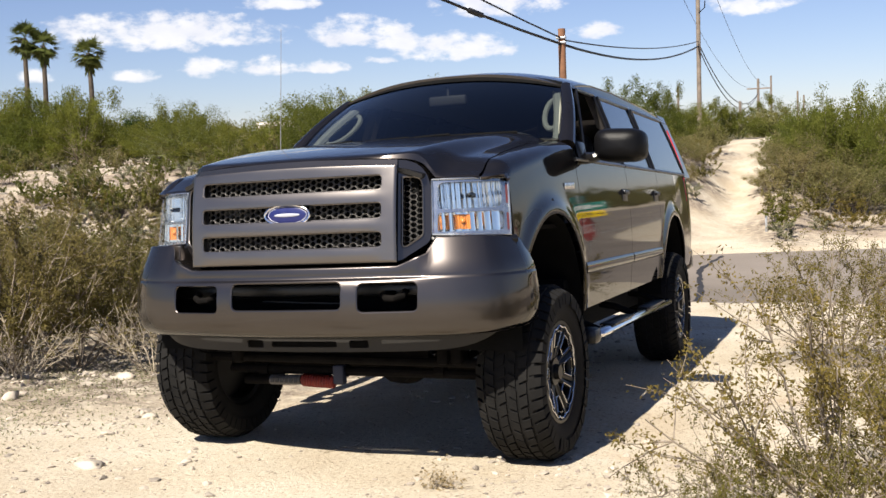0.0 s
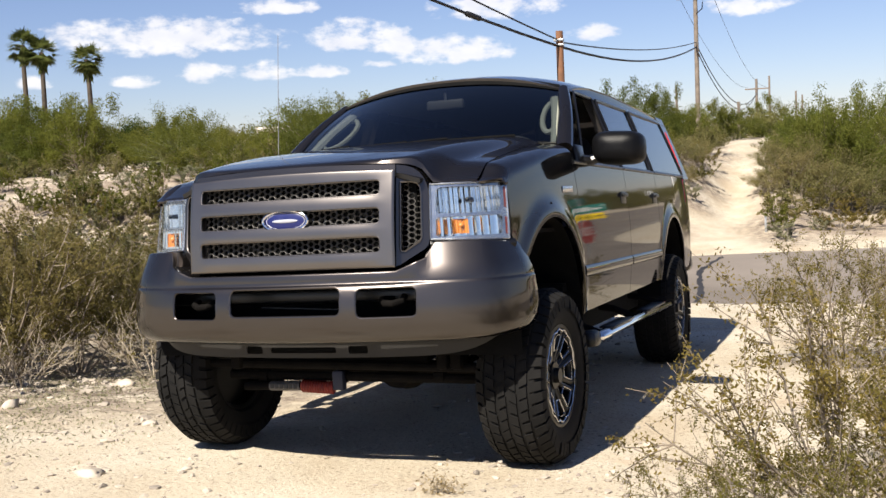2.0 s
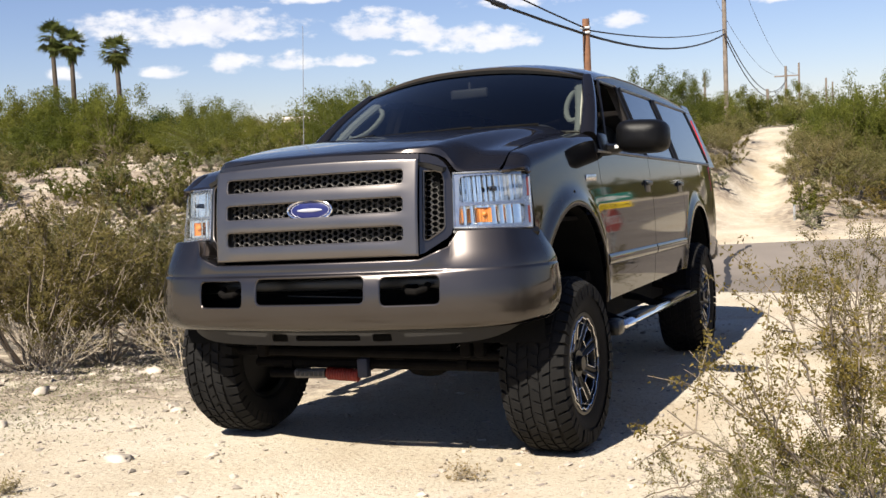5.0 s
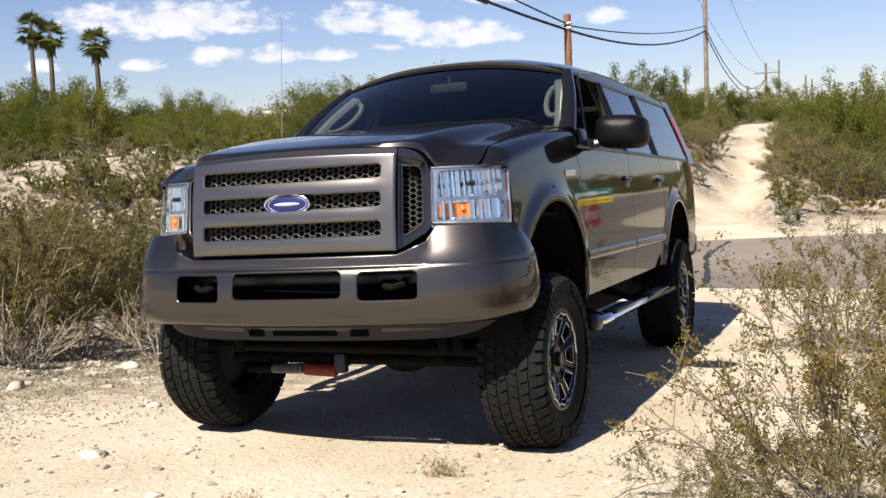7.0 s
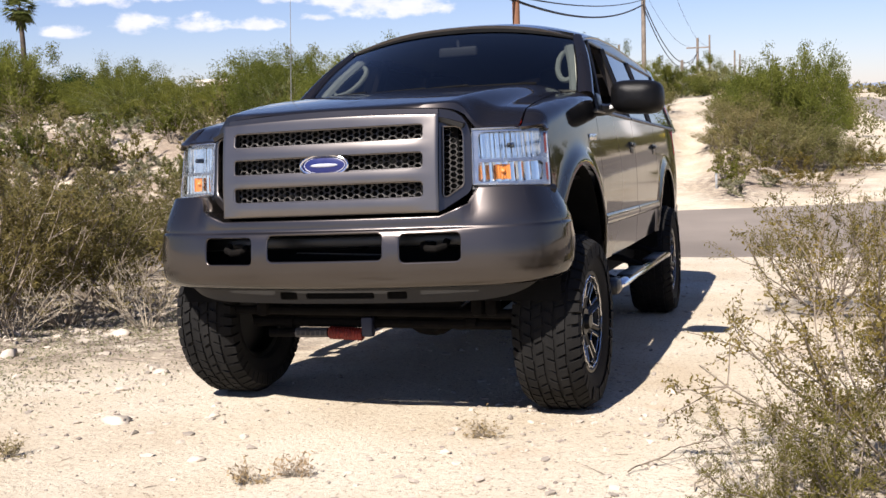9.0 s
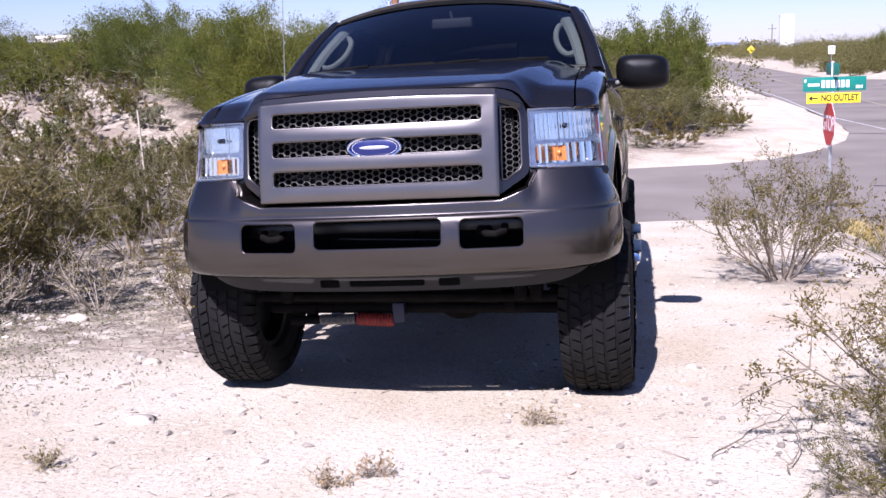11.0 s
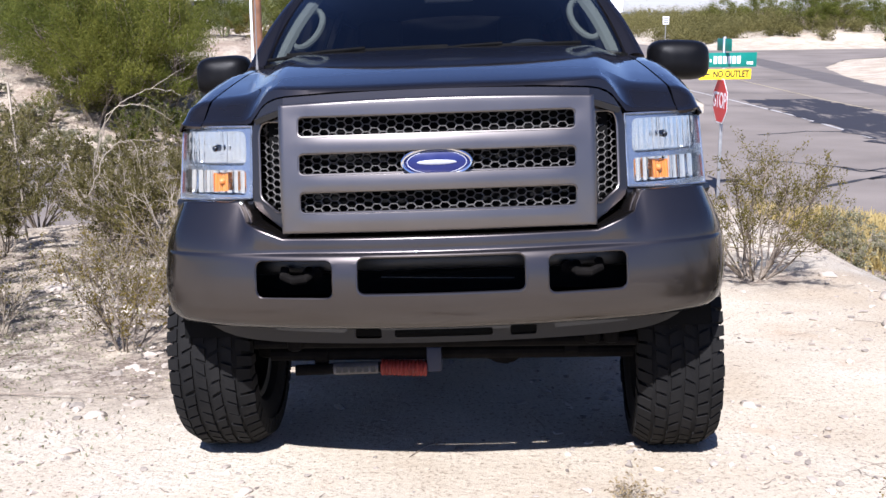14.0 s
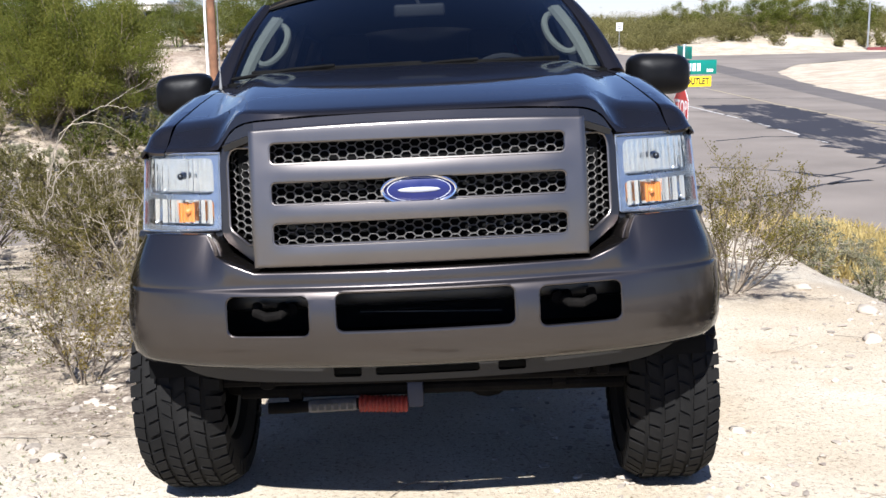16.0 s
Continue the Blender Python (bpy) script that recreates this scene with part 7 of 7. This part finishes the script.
P3, p3z = pole("utility_pole", "distant wooden utility pole with a crossarm", -7.45, 105, 6.9, 0.14, M_WOODG)
bm = bmesh.new()
box(bm, (2.3, 0.10, 0.13), (0.1, -0.12, 5.95 - p3z), 0.01)
part("crossarm", bm, M_WOODG, P3)
pole("utility_pole", "distant plain wooden pole beside the track", -7.6, 122, 8.0, 0.12, M_WOODG)
pole("utility_pole", "short dark wooden post beside the track", -5.45, 70, 3.75, 0.11, M_WOODG)
pole("utility_pole", "distant plain wooden pole beside the track", -6.4, 150, 7.2, 0.14, M_WOODG)
pole("utility_pole", "distant plain wooden pole beside the track", -14.3, 100, 6.4, 0.12, M_WOODG)
pole("utility_pole", "distant plain wooden pole beside the track", -8.2, 200, 8.3, 0.16, M_WOODG)
for x, y, top in ((76.6, 300, 7.9), (83.5, 300, 7.4), (36.4, 300, 7.4), (108, 330, 8.2)):
    t, z0 = pole("utility_pole", "far wooden utility pole with a crossarm", x, y, top, 0.15, M_WOODG)
    bm = bmesh.new()
    box(bm, (2.3, 0.15, 0.16), (0, 0, top - 1.2 - z0), 0.02)
    part("crossarm", bm, M_WOODG, t)
LIGHT, lz = pole("street_lamp_post", "slim grey steel post beyond the junction", 40.3, 96.0, 5.6, 0.085, M_GALV)


def wire(a, b, sag, r, label, n=16):
    a, b = Vector(a), Vector(b)
    bm = bmesh.new()
    sweep(bm, [a.lerp(b, k / n) - Vector((0, 0, 4 * sag * (k / n) * (1 - k / n))) for k in range(n + 1)], r, 6)
    return tagged(mesh_ob("overhead_cable", bm, M_CABLE), label, "cable", "overhead cables")


wire((-5.43, 25.0, 4.30), (-5.80, 53.7, 6.45), 0.30, 0.022, "thin black overhead cable between two poles")
wire((-5.43, 25.0, 4.18), (-5.80, 53.7, 6.20), 0.55, 0.036, "thick black overhead cable between two poles")
low_wire = wire((-5.43, 25.0, 4.18), (-14.4, -5.0, 12.6), 1.15, 0.036, "thick black overhead cable with a splice case")
wire((-5.43, 25.0, 4.34), (-14.0, -5.0, 13.4), 0.85, 0.022, "thin black overhead cable sloping up from a pole")
for zz, sg in ((6.35, 2.0), (6.1, 2.3)):
    wire((-5.80, 53.8, zz), (-7.4, 105, 5.6), sg, 0.03, "thin overhead cable hanging to a distant pole")
for dx in (-0.85, 0.85):
    wire((-5.80 + dx, 53.7, 8.95), (-7.4 + dx, 105, 6.1), 1.2, 0.012, "thin bare overhead power line")
bm = bmesh.new()
a, b, k = Vector((-5.43, 25.0, 4.18)), Vector((-14.4, -5.0, 12.6)), 0.115
c0 = a.lerp(b, k) - Vector((0, 0, 4 * 1.15 * k * (1 - k)))
c1 = a.lerp(b, k + 0.022) - Vector((0, 0, 4 * 1.15 * (k + 0.022) * (1 - k - 0.022)))
sweep(bm, [c0, c0.lerp(c1, 0.15), c0.lerp(c1, 0.85), c1], [0.03, 0.075, 0.075, 0.03], 8)
splice = mesh_ob("splice_case", bm, M_CABLE)
splice.parent = low_wire
tagged(splice, label="black cable splice case")

# ---- signs at the junction ----
def text_part(words, size, mat_, parent, m, name="lettering", wide=1.0):
    cu = bpy.data.curves.new(name, "FONT")
    cu.body, cu.size, cu.align_x, cu.align_y, cu.extrude = words, size, "CENTER", "CENTER", 0.001
    cu.offset = 0.004
    tmp = new("tmp", cu)
    dg = bpy.context.evaluated_depsgraph_get()
    dg.update()
    me = bpy.data.meshes.new_from_object(tmp.evaluated_get(dg))
    bpy.data.objects.remove(tmp)
    me.transform(Matrix.Diagonal((wide, 1, 1, 1)))
    me.materials.clear()
    me.materials.append(mat_)
    ob = new(name, me)
    ob.parent = parent
    ob.matrix_local = m
    return ob


SX, SY = 4.29, 14.78
SZ = gz(SX, SY)
STOP = thing("stop_sign", "red octagonal stop sign on a galvanised post at the junction", "sign", Matrix.Translation((SX, SY, SZ)))
bm = bmesh.new()
box(bm, (0.05, 0.05, 1.30 - SZ + 0.4), (0, 0, (1.30 - SZ) / 2 - 0.2), 0.006)
part("post", bm, M_GALV, STOP)
# upright plates: local x along the plate, y up, z out of its face
face = Matrix.Translation((0, 0, 0.25 - SZ)) @ Matrix(((0.085, 0, -0.9964, 0), (-0.9964, 0, -0.085, 0), (0, 1, 0, 0), (0, 0, 0, 1)))


def octagon(bm, r, z0, z1):
    ring = [(r * math.cos(radians(22.5 + 45 * k)), r * math.sin(radians(22.5 + 45 * k))) for k in range(8)]
    a = [bm.verts.new((x, y, z0)) for x, y in ring]
    b = [bm.verts.new((x, y, z1)) for x, y in ring]
    bm.faces.new(a[::-1])
    bm.faces.new(b)
    for k in range(8):
        bm.faces.new((a[k], a[(k + 1) % 8], b[(k + 1) % 8], b[k]))


bm = bmesh.new()
octagon(bm, 0.40, 0.030, 0.034)
plate = part("plate", bm, M_WHITE, STOP, "white-edged octagon", smooth=False)
plate.matrix_local = face
bm = bmesh.new()
octagon(bm, 0.378, 0.034, 0.037)
red = part("red_field", bm, M_STOPRED, STOP, "red reflective field", smooth=False)
red.matrix_local = face
text_part("STOP", 0.36, M_WHITE, STOP, face @ Matrix.Translation((0, 0, 0.0385)), wide=0.78)
blade = Matrix.Translation((0, 0, 0.925 - SZ)) @ Matrix(((0.989, 0, 0.15, 0), (0.15, 0, -0.989, 0), (0, 1, 0, 0), (0, 0, 0, 1)))
bm = bmesh.new()
box(bm, (1.05, 0.235, 0.006), (0.03, 0, 0.03), 0.002)
p = part("street_blade", bm, M_SIGNGREEN, STOP, "green street-name blade with plain white bars")
p.matrix_local = blade
BARS = [(-0.16 + 0.081 * k, 0, 0.058, 0.125) for k in range(6)] + [(-0.40 + 0.04 * k, -0.01, 0.028, 0.05) for k in range(5)] + [(0.40 + 0.04 * k, -0.055, 0.028, 0.05) for k in range(3)]
for x, y, w, h in BARS + [(-0.46, 0.06, 0.03, 0.05)]:
    bm = bmesh.new()
    box(bm, (w, h, 0.002), (x, y, 0.0345), 0.0)
    part("name_bar", bm, M_WHITE, p, "plain white bar", smooth=False)
yel = Matrix.Translation((0, 0, 0.69 - SZ)) @ Matrix(((0.989, 0, 0.15, 0), (0.15, 0, -0.989, 0), (0, 1, 0, 0), (0, 0, 0, 1)))
bm = bmesh.new()
box(bm, (0.90, 0.172, 0.006), (0.02, 0, 0.03), 0.002)
p = part("notice_plate", bm, M_SIGNYEL, STOP, "yellow plate with a black arrow")
p.matrix_local = yel
text_part("NO OUTLET", 0.150, M_SIGNBLK, STOP, yel @ Matrix.Translation((0.12, 0, 0.0345)), wide=0.74)
bm = bmesh.new()
box(bm, (0.12, 0.022, 0.002), (-0.30, 0, 0.0345), 0.0)
a = [bm.verts.new(v) for v in ((-0.40, 0, 0.035), (-0.335, 0.05, 0.035), (-0.335, -0.05, 0.035))]
bm.faces.new(a)
arr = part("arrow", bm, M_SIGNBLK, STOP, smooth=False)
arr.matrix_local = yel
bm = bmesh.new()
box(bm, (0.006, 0.62, 0.20), (0, 0, 1.17 - SZ), 0.002, (0, 0, 9))
part("cross_blade", bm, M_SIGNGREEN, STOP, "second green blade, edge on")


def roadside_sign(name, label, x, y, z, w, h, mat_, turn=0, diamond=False):
    z0 = gz(x, y)
    t = thing(name, label, "sign", pose(x, y, z0, 0, 0, turn))
    bm = bmesh.new()
    sweep(bm, [(0, 0, -0.3), (0, 0, z - z0 + h * 0.4)], 0.035, 8)
    part("post", bm, M_GALV, t)
    bm = bmesh.new()
    box(bm, (w, 0.01, h), (0, -0.05, z - z0), 0.003, (0, 45 if diamond else 0, 0))
    part("plate", bm, mat_, t)
    bm = bmesh.new()
    if diamond:
        box(bm, (0.10, 0.012, 0.45), (0, -0.056, z - z0), 0.0)
        box(bm, (0.35, 0.012, 0.10), (0, -0.056, z - z0 + 0.05), 0.0)
    else:
        for k in range(3):
            box(bm, (w * 0.7, 0.012, h * 0.12), (0, -0.056, z - z0 + h * (0.25 - 0.25 * k)), 0.0)
    part("bars", bm, M_SIGNBLK, t, "plain dark bars")
    return t


roadside_sign("speed_sign", "small white roadside sign on a thin post", 14.9, 82.4, 1.06, 0.62, 0.78, M_WHITE)
bpy.data.objects["speed_sign"].location.x += 4.6
bpy.data.objects["speed_sign"].location.y += 24
roadside_sign("warning_sign", "yellow diamond warning sign beside the road", 24.0, 228.0, 1.05, 1.15, 1.15, M_SIGNYEL, 0, True)
t = thing("marker_post", "short white marker post beside the dirt track", "post", Matrix.Translation((-0.19, 26.45, gz(-0.19, 26.45))))
bm = bmesh.new()
box(bm, (0.06, 0.03, 0.55), (0, 0, 0.20), 0.006)
part("post", bm, M_GALV, t)

# ---- far buildings, kerb and hills ----
def house(label, x, y, w, d, top, turn=0, roof_mat=M_STUCCO):
    z0 = gz(x, y)
    t = thing("house", label, "house", pose(x, y, z0, 0, 0, turn))
    h = top - z0
    bm = bmesh.new()
    box(bm, (w, d, h + 0.5), (0, 0, h / 2 - 0.25), 0.0)
    part("wall", bm, M_STUCCO, t, smooth=False)
    bm = bmesh.new()
    box(bm, (w + 0.2, d + 0.2, 0.22), (0, 0, h + 0.08), 0.03)
    part("roof", bm, roof_mat, t, "flat roof slab")
    for k in range(3):
        bm = bmesh.new()
        box(bm, (1.2, 0.06, 0.9), (w * (k - 1) * 0.3, -d / 2 - 0.02, h * 0.55), 0.01)
        part("window", bm, M_SIGNBLK, t)
    return t


house("low pale stucco house half hidden by desert trees", -46.4, 82.0, 3.0, 6, 4.05, 8)
house("low white-roofed house behind desert trees", -15.6, 61.0, 2.6, 5, 3.0, 0, M_WHITE)
TANK = thing("water_tower", "tall plain white block building on the horizon", "building", Matrix.Translation((46.5, 350, gz(46.5, 350))))
bm = bmesh.new()
box(bm, (4.0, 4.0, 11.8), (0, 0, 5.4), 0.1)
part("wall", bm, M_WHITE, TANK, smooth=False)
bm = bmesh.new()
box(bm, (4.2, 4.2, 0.3), (0, 0, 11.4), 0.05)
part("roof", bm, M_WHITE, TANK)
bm = bmesh.new()
sweep(bm, [(52.0, 79.8, ROAD_Z + 0.05), (60, 80.5, ROAD_Z + 0.05), (70, 81.2, ROAD_Z + 0.05)], 0.12, 6)
sweep(bm, [(40.0, 95.2, ROAD_Z + 0.10), (52.0, 95.4, ROAD_Z + 0.10), (68.0, 95.8, ROAD_Z + 0.10)], 0.30, 6)
kerb = mesh_ob("kerb", bm, M_CURB)
tagged(kerb, "faded red painted kerb at the far side road", "kerb", kind="structure")

# ridge whose blue-grey base colour carries the aerial haze
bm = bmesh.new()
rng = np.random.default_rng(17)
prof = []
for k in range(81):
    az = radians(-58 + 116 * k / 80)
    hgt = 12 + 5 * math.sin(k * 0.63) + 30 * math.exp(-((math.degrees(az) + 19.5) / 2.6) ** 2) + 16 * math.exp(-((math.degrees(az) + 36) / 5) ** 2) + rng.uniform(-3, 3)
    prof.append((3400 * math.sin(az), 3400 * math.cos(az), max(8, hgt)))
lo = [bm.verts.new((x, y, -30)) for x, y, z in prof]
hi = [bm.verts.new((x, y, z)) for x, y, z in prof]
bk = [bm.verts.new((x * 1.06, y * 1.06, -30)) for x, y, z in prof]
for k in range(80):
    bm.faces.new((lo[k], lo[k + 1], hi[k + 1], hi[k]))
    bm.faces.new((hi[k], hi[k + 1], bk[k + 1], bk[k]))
tagged(mesh_ob("backdrop", bm, material("distant_hills", (0.13, 0.155, 0.21), rough=1.0, vary=0.08, scale=0.004, fine=0.03)), "low hills on the horizon, blue-grey from haze put into the colour", "hills", kind="structure")

# ---- stones, sticks and litter on the pad ----
def stone_bm(seed, size, flat=0.55):
    bm = bmesh.new()
    rng = random.Random(seed)
    bmesh.ops.create_icosphere(bm, subdivisions=2, radius=1.0)
    for v in bm.verts:
        n = noise.noise(v.co * 1.3 + Vector((seed, 0, 0)))
        v.co = Vector((v.co.x * size[0], v.co.y * size[1], v.co.z * size[2] * flat)) * (1 + 0.55 * n + 0.25 * noise.noise(v.co * 3.1 + Vector((0, seed, 0))))
    return bm


ROCKS = [(-1.14, -0.09, 0.075, 0.050, 0.030), (-2.35, 0.35, 0.05, 0.035, 0.03), (-1.55, 0.55, 0.04, 0.03, 0.02), (-2.9, 1.25, 0.07, 0.05, 0.05), (-0.4, -0.6, 0.035, 0.025, 0.02),
         (-1.9, -0.2, 0.05, 0.03, 0.025), (-0.75, 0.15, 0.03, 0.022, 0.015), (1.35, 1.2, 0.04, 0.03, 0.02), (2.6, 2.8, 0.06, 0.05, 0.04), (2.75, 4.4, 0.07, 0.05, 0.04), (2.3, 5.0, 0.05, 0.04, 0.03), (-2.7, 2.2, 0.08, 0.06, 0.05),
         (-2.35, 4.1, 0.12, 0.09, 0.07), (-2.9, 4.0, 0.10, 0.08, 0.06), (2.9, 3.6, 0.09, 0.06, 0.05), (-1.6, 1.0, 0.045, 0.03, 0.025)]
for k, (x, y, a, b, c) in enumerate(ROCKS):
    ob = mesh_ob("rock", stone_bm(k, (a, b, c), 0.8), M_ROCK)
    ob.location = (x, y, gz(x, y) + c * 0.25)
    ob.rotation_euler = (0, 0, k * 1.7)
    tagged(ob, "flat pale stone lying on the dirt" if k == 0 else "small pale stone lying on the dirt", "rock", "stones on the pad")

ico = bmesh.new()
bmesh.ops.create_icosphere(ico, subdivisions=1, radius=1.0)
base_v = np.array([v.co[:] for v in ico.verts])
base_f = np.array([[v.index for v in f.verts] for f in ico.faces])
ico.free()
rng = np.random.default_rng(3)


def pebbles(name, label, n, area, lo, hi, mat_, dense=None):
    x = rng.uniform(area[0], area[1], n)
    y = rng.uniform(area[2], area[3], n)
    if dense:
        keep = lumps(x, y, dense, 15) + 0.35 * rng.normal(size=n) > -0.1
        x, y = x[keep], y[keep]
        n = len(x)
    s = lo + (hi - lo) * rng.random(n) ** 3.0
    z = ground_z(x, y)
    v = base_v[None] * (1 + 0.45 * rng.uniform(-1, 1, (n, len(base_v), 1)))
    v = v * (s[:, None, None] * np.stack([rng.uniform(0.8, 1.5, n), rng.uniform(0.7, 1.1, n), rng.uniform(0.35, 0.7, n)], -1)[:, None])
    t = rng.uniform(0, 6.28, n)
    c_, s_ = np.cos(t)[:, None], np.sin(t)[:, None]
    vx, vy = v[..., 0] * c_ - v[..., 1] * s_, v[..., 0] * s_ + v[..., 1] * c_
    v = np.stack([vx + x[:, None], vy + y[:, None], v[..., 2] + z[:, None] + s[:, None] * 0.15], -1).reshape(-1, 3)
    f = (base_f[None] + (np.arange(n) * len(base_v))[:, None, None]).reshape(-1, 3)
    me = pydata(name, v.tolist(), f.tolist(), mat_)
    return tagged(new(name, me), label, "gravel", kind="stuff")


pebbles("gravel", "pale gravel scattered over the dirt pad", 9500, (-4.2, 3.4, -2.2, 7.5), 0.004, 0.024, M_ROCK, 0.8)
pebbles("grey_gravel", "darker stones scattered over the dirt pad", 4200, (-4.2, 3.4, -2.6, 7.5), 0.0035, 0.014, material("dark_stone", (0.20, 0.165, 0.14), rough=0.95, vary=0.25, scale=20, island=0.4), 1.1)
pebbles("rubble", "pale stony clods under the shrubs beside the pad", 2600, (-4.2, -1.45, 0.6, 5.2), 0.008, 0.036, M_ROCK, 0.7)
pebbles("bank_stones", "pale stones scattered over the bank", 2200, (-26, -2.6, 14, 36), 0.015, 0.10, M_ROCK, 3.0)

# dry sticks and leaf litter
lines = []
for k in range(760):
    if k < 640:
        x, y = rng.normal(-2.9, 0.6), rng.uniform(0.2, 6.5)
    else:
        x, y = rng.uniform(-1.5, 2.9), rng.uniform(-1.6, 4.5)
    z = gz(x, y) + 0.004
    a = rng.uniform(0, 6.28)
    d = np.array([math.cos(a), math.sin(a), rng.uniform(-0.02, 0.10)])
    ln = rng.uniform(0.03, 0.20) if k < 640 else (rng.uniform(0.02, 0.07) if k < 748 else rng.uniform(0.12, 0.30))
    pts = [np.array([x, y, z])]
    for _ in range(3):
        d = d + rng.normal(size=3) * np.array([0.3, 0.3, 0.05])
        pts.append(pts[-1] + d / np.linalg.norm(d) * ln / 3)
        pts[-1][2] = max(pts[-1][2], z)
    lines.append((pts, 0.0022, 0.0009))
tagged(new("dry_sticks", twig_mesh("dry_sticks", lines, M_STEM)), "thin dry sticks scattered on the dirt", "sticks", kind="stuff")
lx, ly = rng.normal(-2.9, 0.6, 12000), rng.uniform(-0.2, 6.0, 12000)
lz_ = ground_z(lx, ly) + rng.uniform(0.002, 0.012, 12000)
lit = leaf_mesh("leaf_litter", np.stack([lx, ly, lz_], -1), 0.010, M_BURSAGE, 77, droop=0.0, long=2.0)
tagged(new("leaf_litter", lit), "grey-brown leaf litter under the shrubs", "litter", kind="stuff")



def tuft(x, y, r, seed):
    """A small dry weed lying low on the dirt."""
    rng = np.random.default_rng(seed)
    ls, tips = [], []
    for _ in range(34):
        a, o = rng.uniform(0, 6.28), rng.uniform(0.3, 1.0)
        q, _d = bent((0, 0, 0.0), (math.cos(a) * o, math.sin(a) * o, 0.55), r * rng.uniform(0.5, 1.1), 4, rng, 0.25, -0.05)
        ls.append((q, 0.0014, 0.0007))
        tips += q[2:]
    c = np.array(tips)[rng.integers(0, len(tips), 260)] + rng.normal(size=(260, 3)) * r * 0.05
    c[:, 2] = np.maximum(c[:, 2], 0.004)
    return plant("dry_weed", "small dry brown weed flat on the pale dirt", "weed", (twig_mesh("stem", ls, M_DRYSTEM), leaf_mesh("foliage", c, 0.008, M_WEED, seed, droop=0.0, long=2.0)),
                 Matrix.Translation((x, y, gz(x, y))), "dry weeds on the pad")


for k, (x, y, r) in enumerate(((0.64, 0.06, 0.13), (0.09, -0.70, 0.12), (-1.23, -0.75, 0.12), (-0.05, -0.82, 0.10))):
    tuft(x, y, r, 300 + k)


def branch(label, pts, r, mat_, seed, twigs=7):
    """A fallen or bleached branch with side twigs."""
    rng = np.random.default_rng(seed)
    raw = np.array([(x, y, gz(x, y) + h) for x, y, h in pts])
    k = np.linspace(0, len(raw) - 1, 5 * len(raw))
    pts = np.stack([np.interp(k, range(len(raw)), raw[:, c]) for c in range(3)], -1)
    for _ in range(2):
        pts[1:-1] = (pts[:-2] + 2 * pts[1:-1] + pts[2:]) / 4
    pts = list(pts + rng.normal(size=pts.shape) * 0.006)
    t = thing("dead_branch", label, "branch", Matrix.Translation(pts[0]), "dead branches")
    ls = [(pts, r, r * 0.35)]
    for _ in range(twigs):
        i = rng.integers(2, len(pts) - 2)
        d = pts[i + 1] - pts[i]
        q, _d = bent(pts[i], d / np.linalg.norm(d) + rng.normal(size=3) * np.array([0.5, 0.5, 0.25]), rng.uniform(0.10, 0.40), 5, rng, 0.22, -0.03)
        ls.append((q, r * 0.5, r * 0.2))
    for k, (q, a, b) in enumerate(ls):
        nm = "twig" if k else "stem"
        p = new(nm, twig_mesh(nm, [([v - pts[0] for v in q], a, b)], mat_))
        p.parent = t
    return t


branch("fallen dry branch lying on the dirt", [(1.35, -0.35, 0.01), (1.5, -0.15, 0.05), (1.68, 0.05, 0.09), (1.72, 0.2, 0.08), (1.85, 0.42, 0.02)], 0.0042, M_STEM, 1)
branch("fallen dry branch lying on the dirt", [(1.62, -0.5, 0.01), (1.70, -0.25, 0.05), (1.70, 0.05, 0.09), (1.58, 0.2, 0.02)], 0.0036, M_STEM, 2)
branch("fallen dry stick beside the shrubs", [(-2.2, 1.35, 0.01), (-1.8, 1.25, 0.03), (-1.35, 1.3, 0.01)], 0.0045, M_STEM, 3)
branch("bleached bare branch arching over the scrub", [(-2.75, 4.5, 0.85), (-2.66, 4.5, 1.16), (-2.56, 4.5, 1.31), (-2.38, 4.5, 1.41), (-2.26, 4.5, 1.44), (-2.06, 4.5, 1.39)], 0.0050, M_DRYSTEM, 4, 1)
branch("bleached bare branch arching over the scrub", [(-2.62, 4.0, 0.70), (-2.49, 4.0, 0.99), (-2.38, 4.0, 1.07), (-2.30, 4.0, 1.07), (-2.26, 4.0, 1.01), (-2.24, 4.0, 0.86)], 0.0045, M_DRYSTEM, 5, 1)
branch("bleached bare branch arching over the scrub", [(-2.74, 4.45, 0.90), (-2.62, 4.42, 1.22), (-2.53, 4.4, 1.30), (-2.38, 4.4, 1.33), (-2.22, 4.4, 1.28), (-2.10, 4.4, 1.19)], 0.0045, M_DRYSTEM, 6, 1)
t = thing("wooden_stake", "thin pale wooden stake standing among shrubs", "stake", Matrix.Translation((-4.05, 6.2, gz(-4.05, 6.2))))
bm = bmesh.new()
box(bm, (0.018, 0.018, 1.5), (0, 0, 0.70), 0.003, (0, -2, 0))
part("shaft", bm, M_DRYSTEM, t)
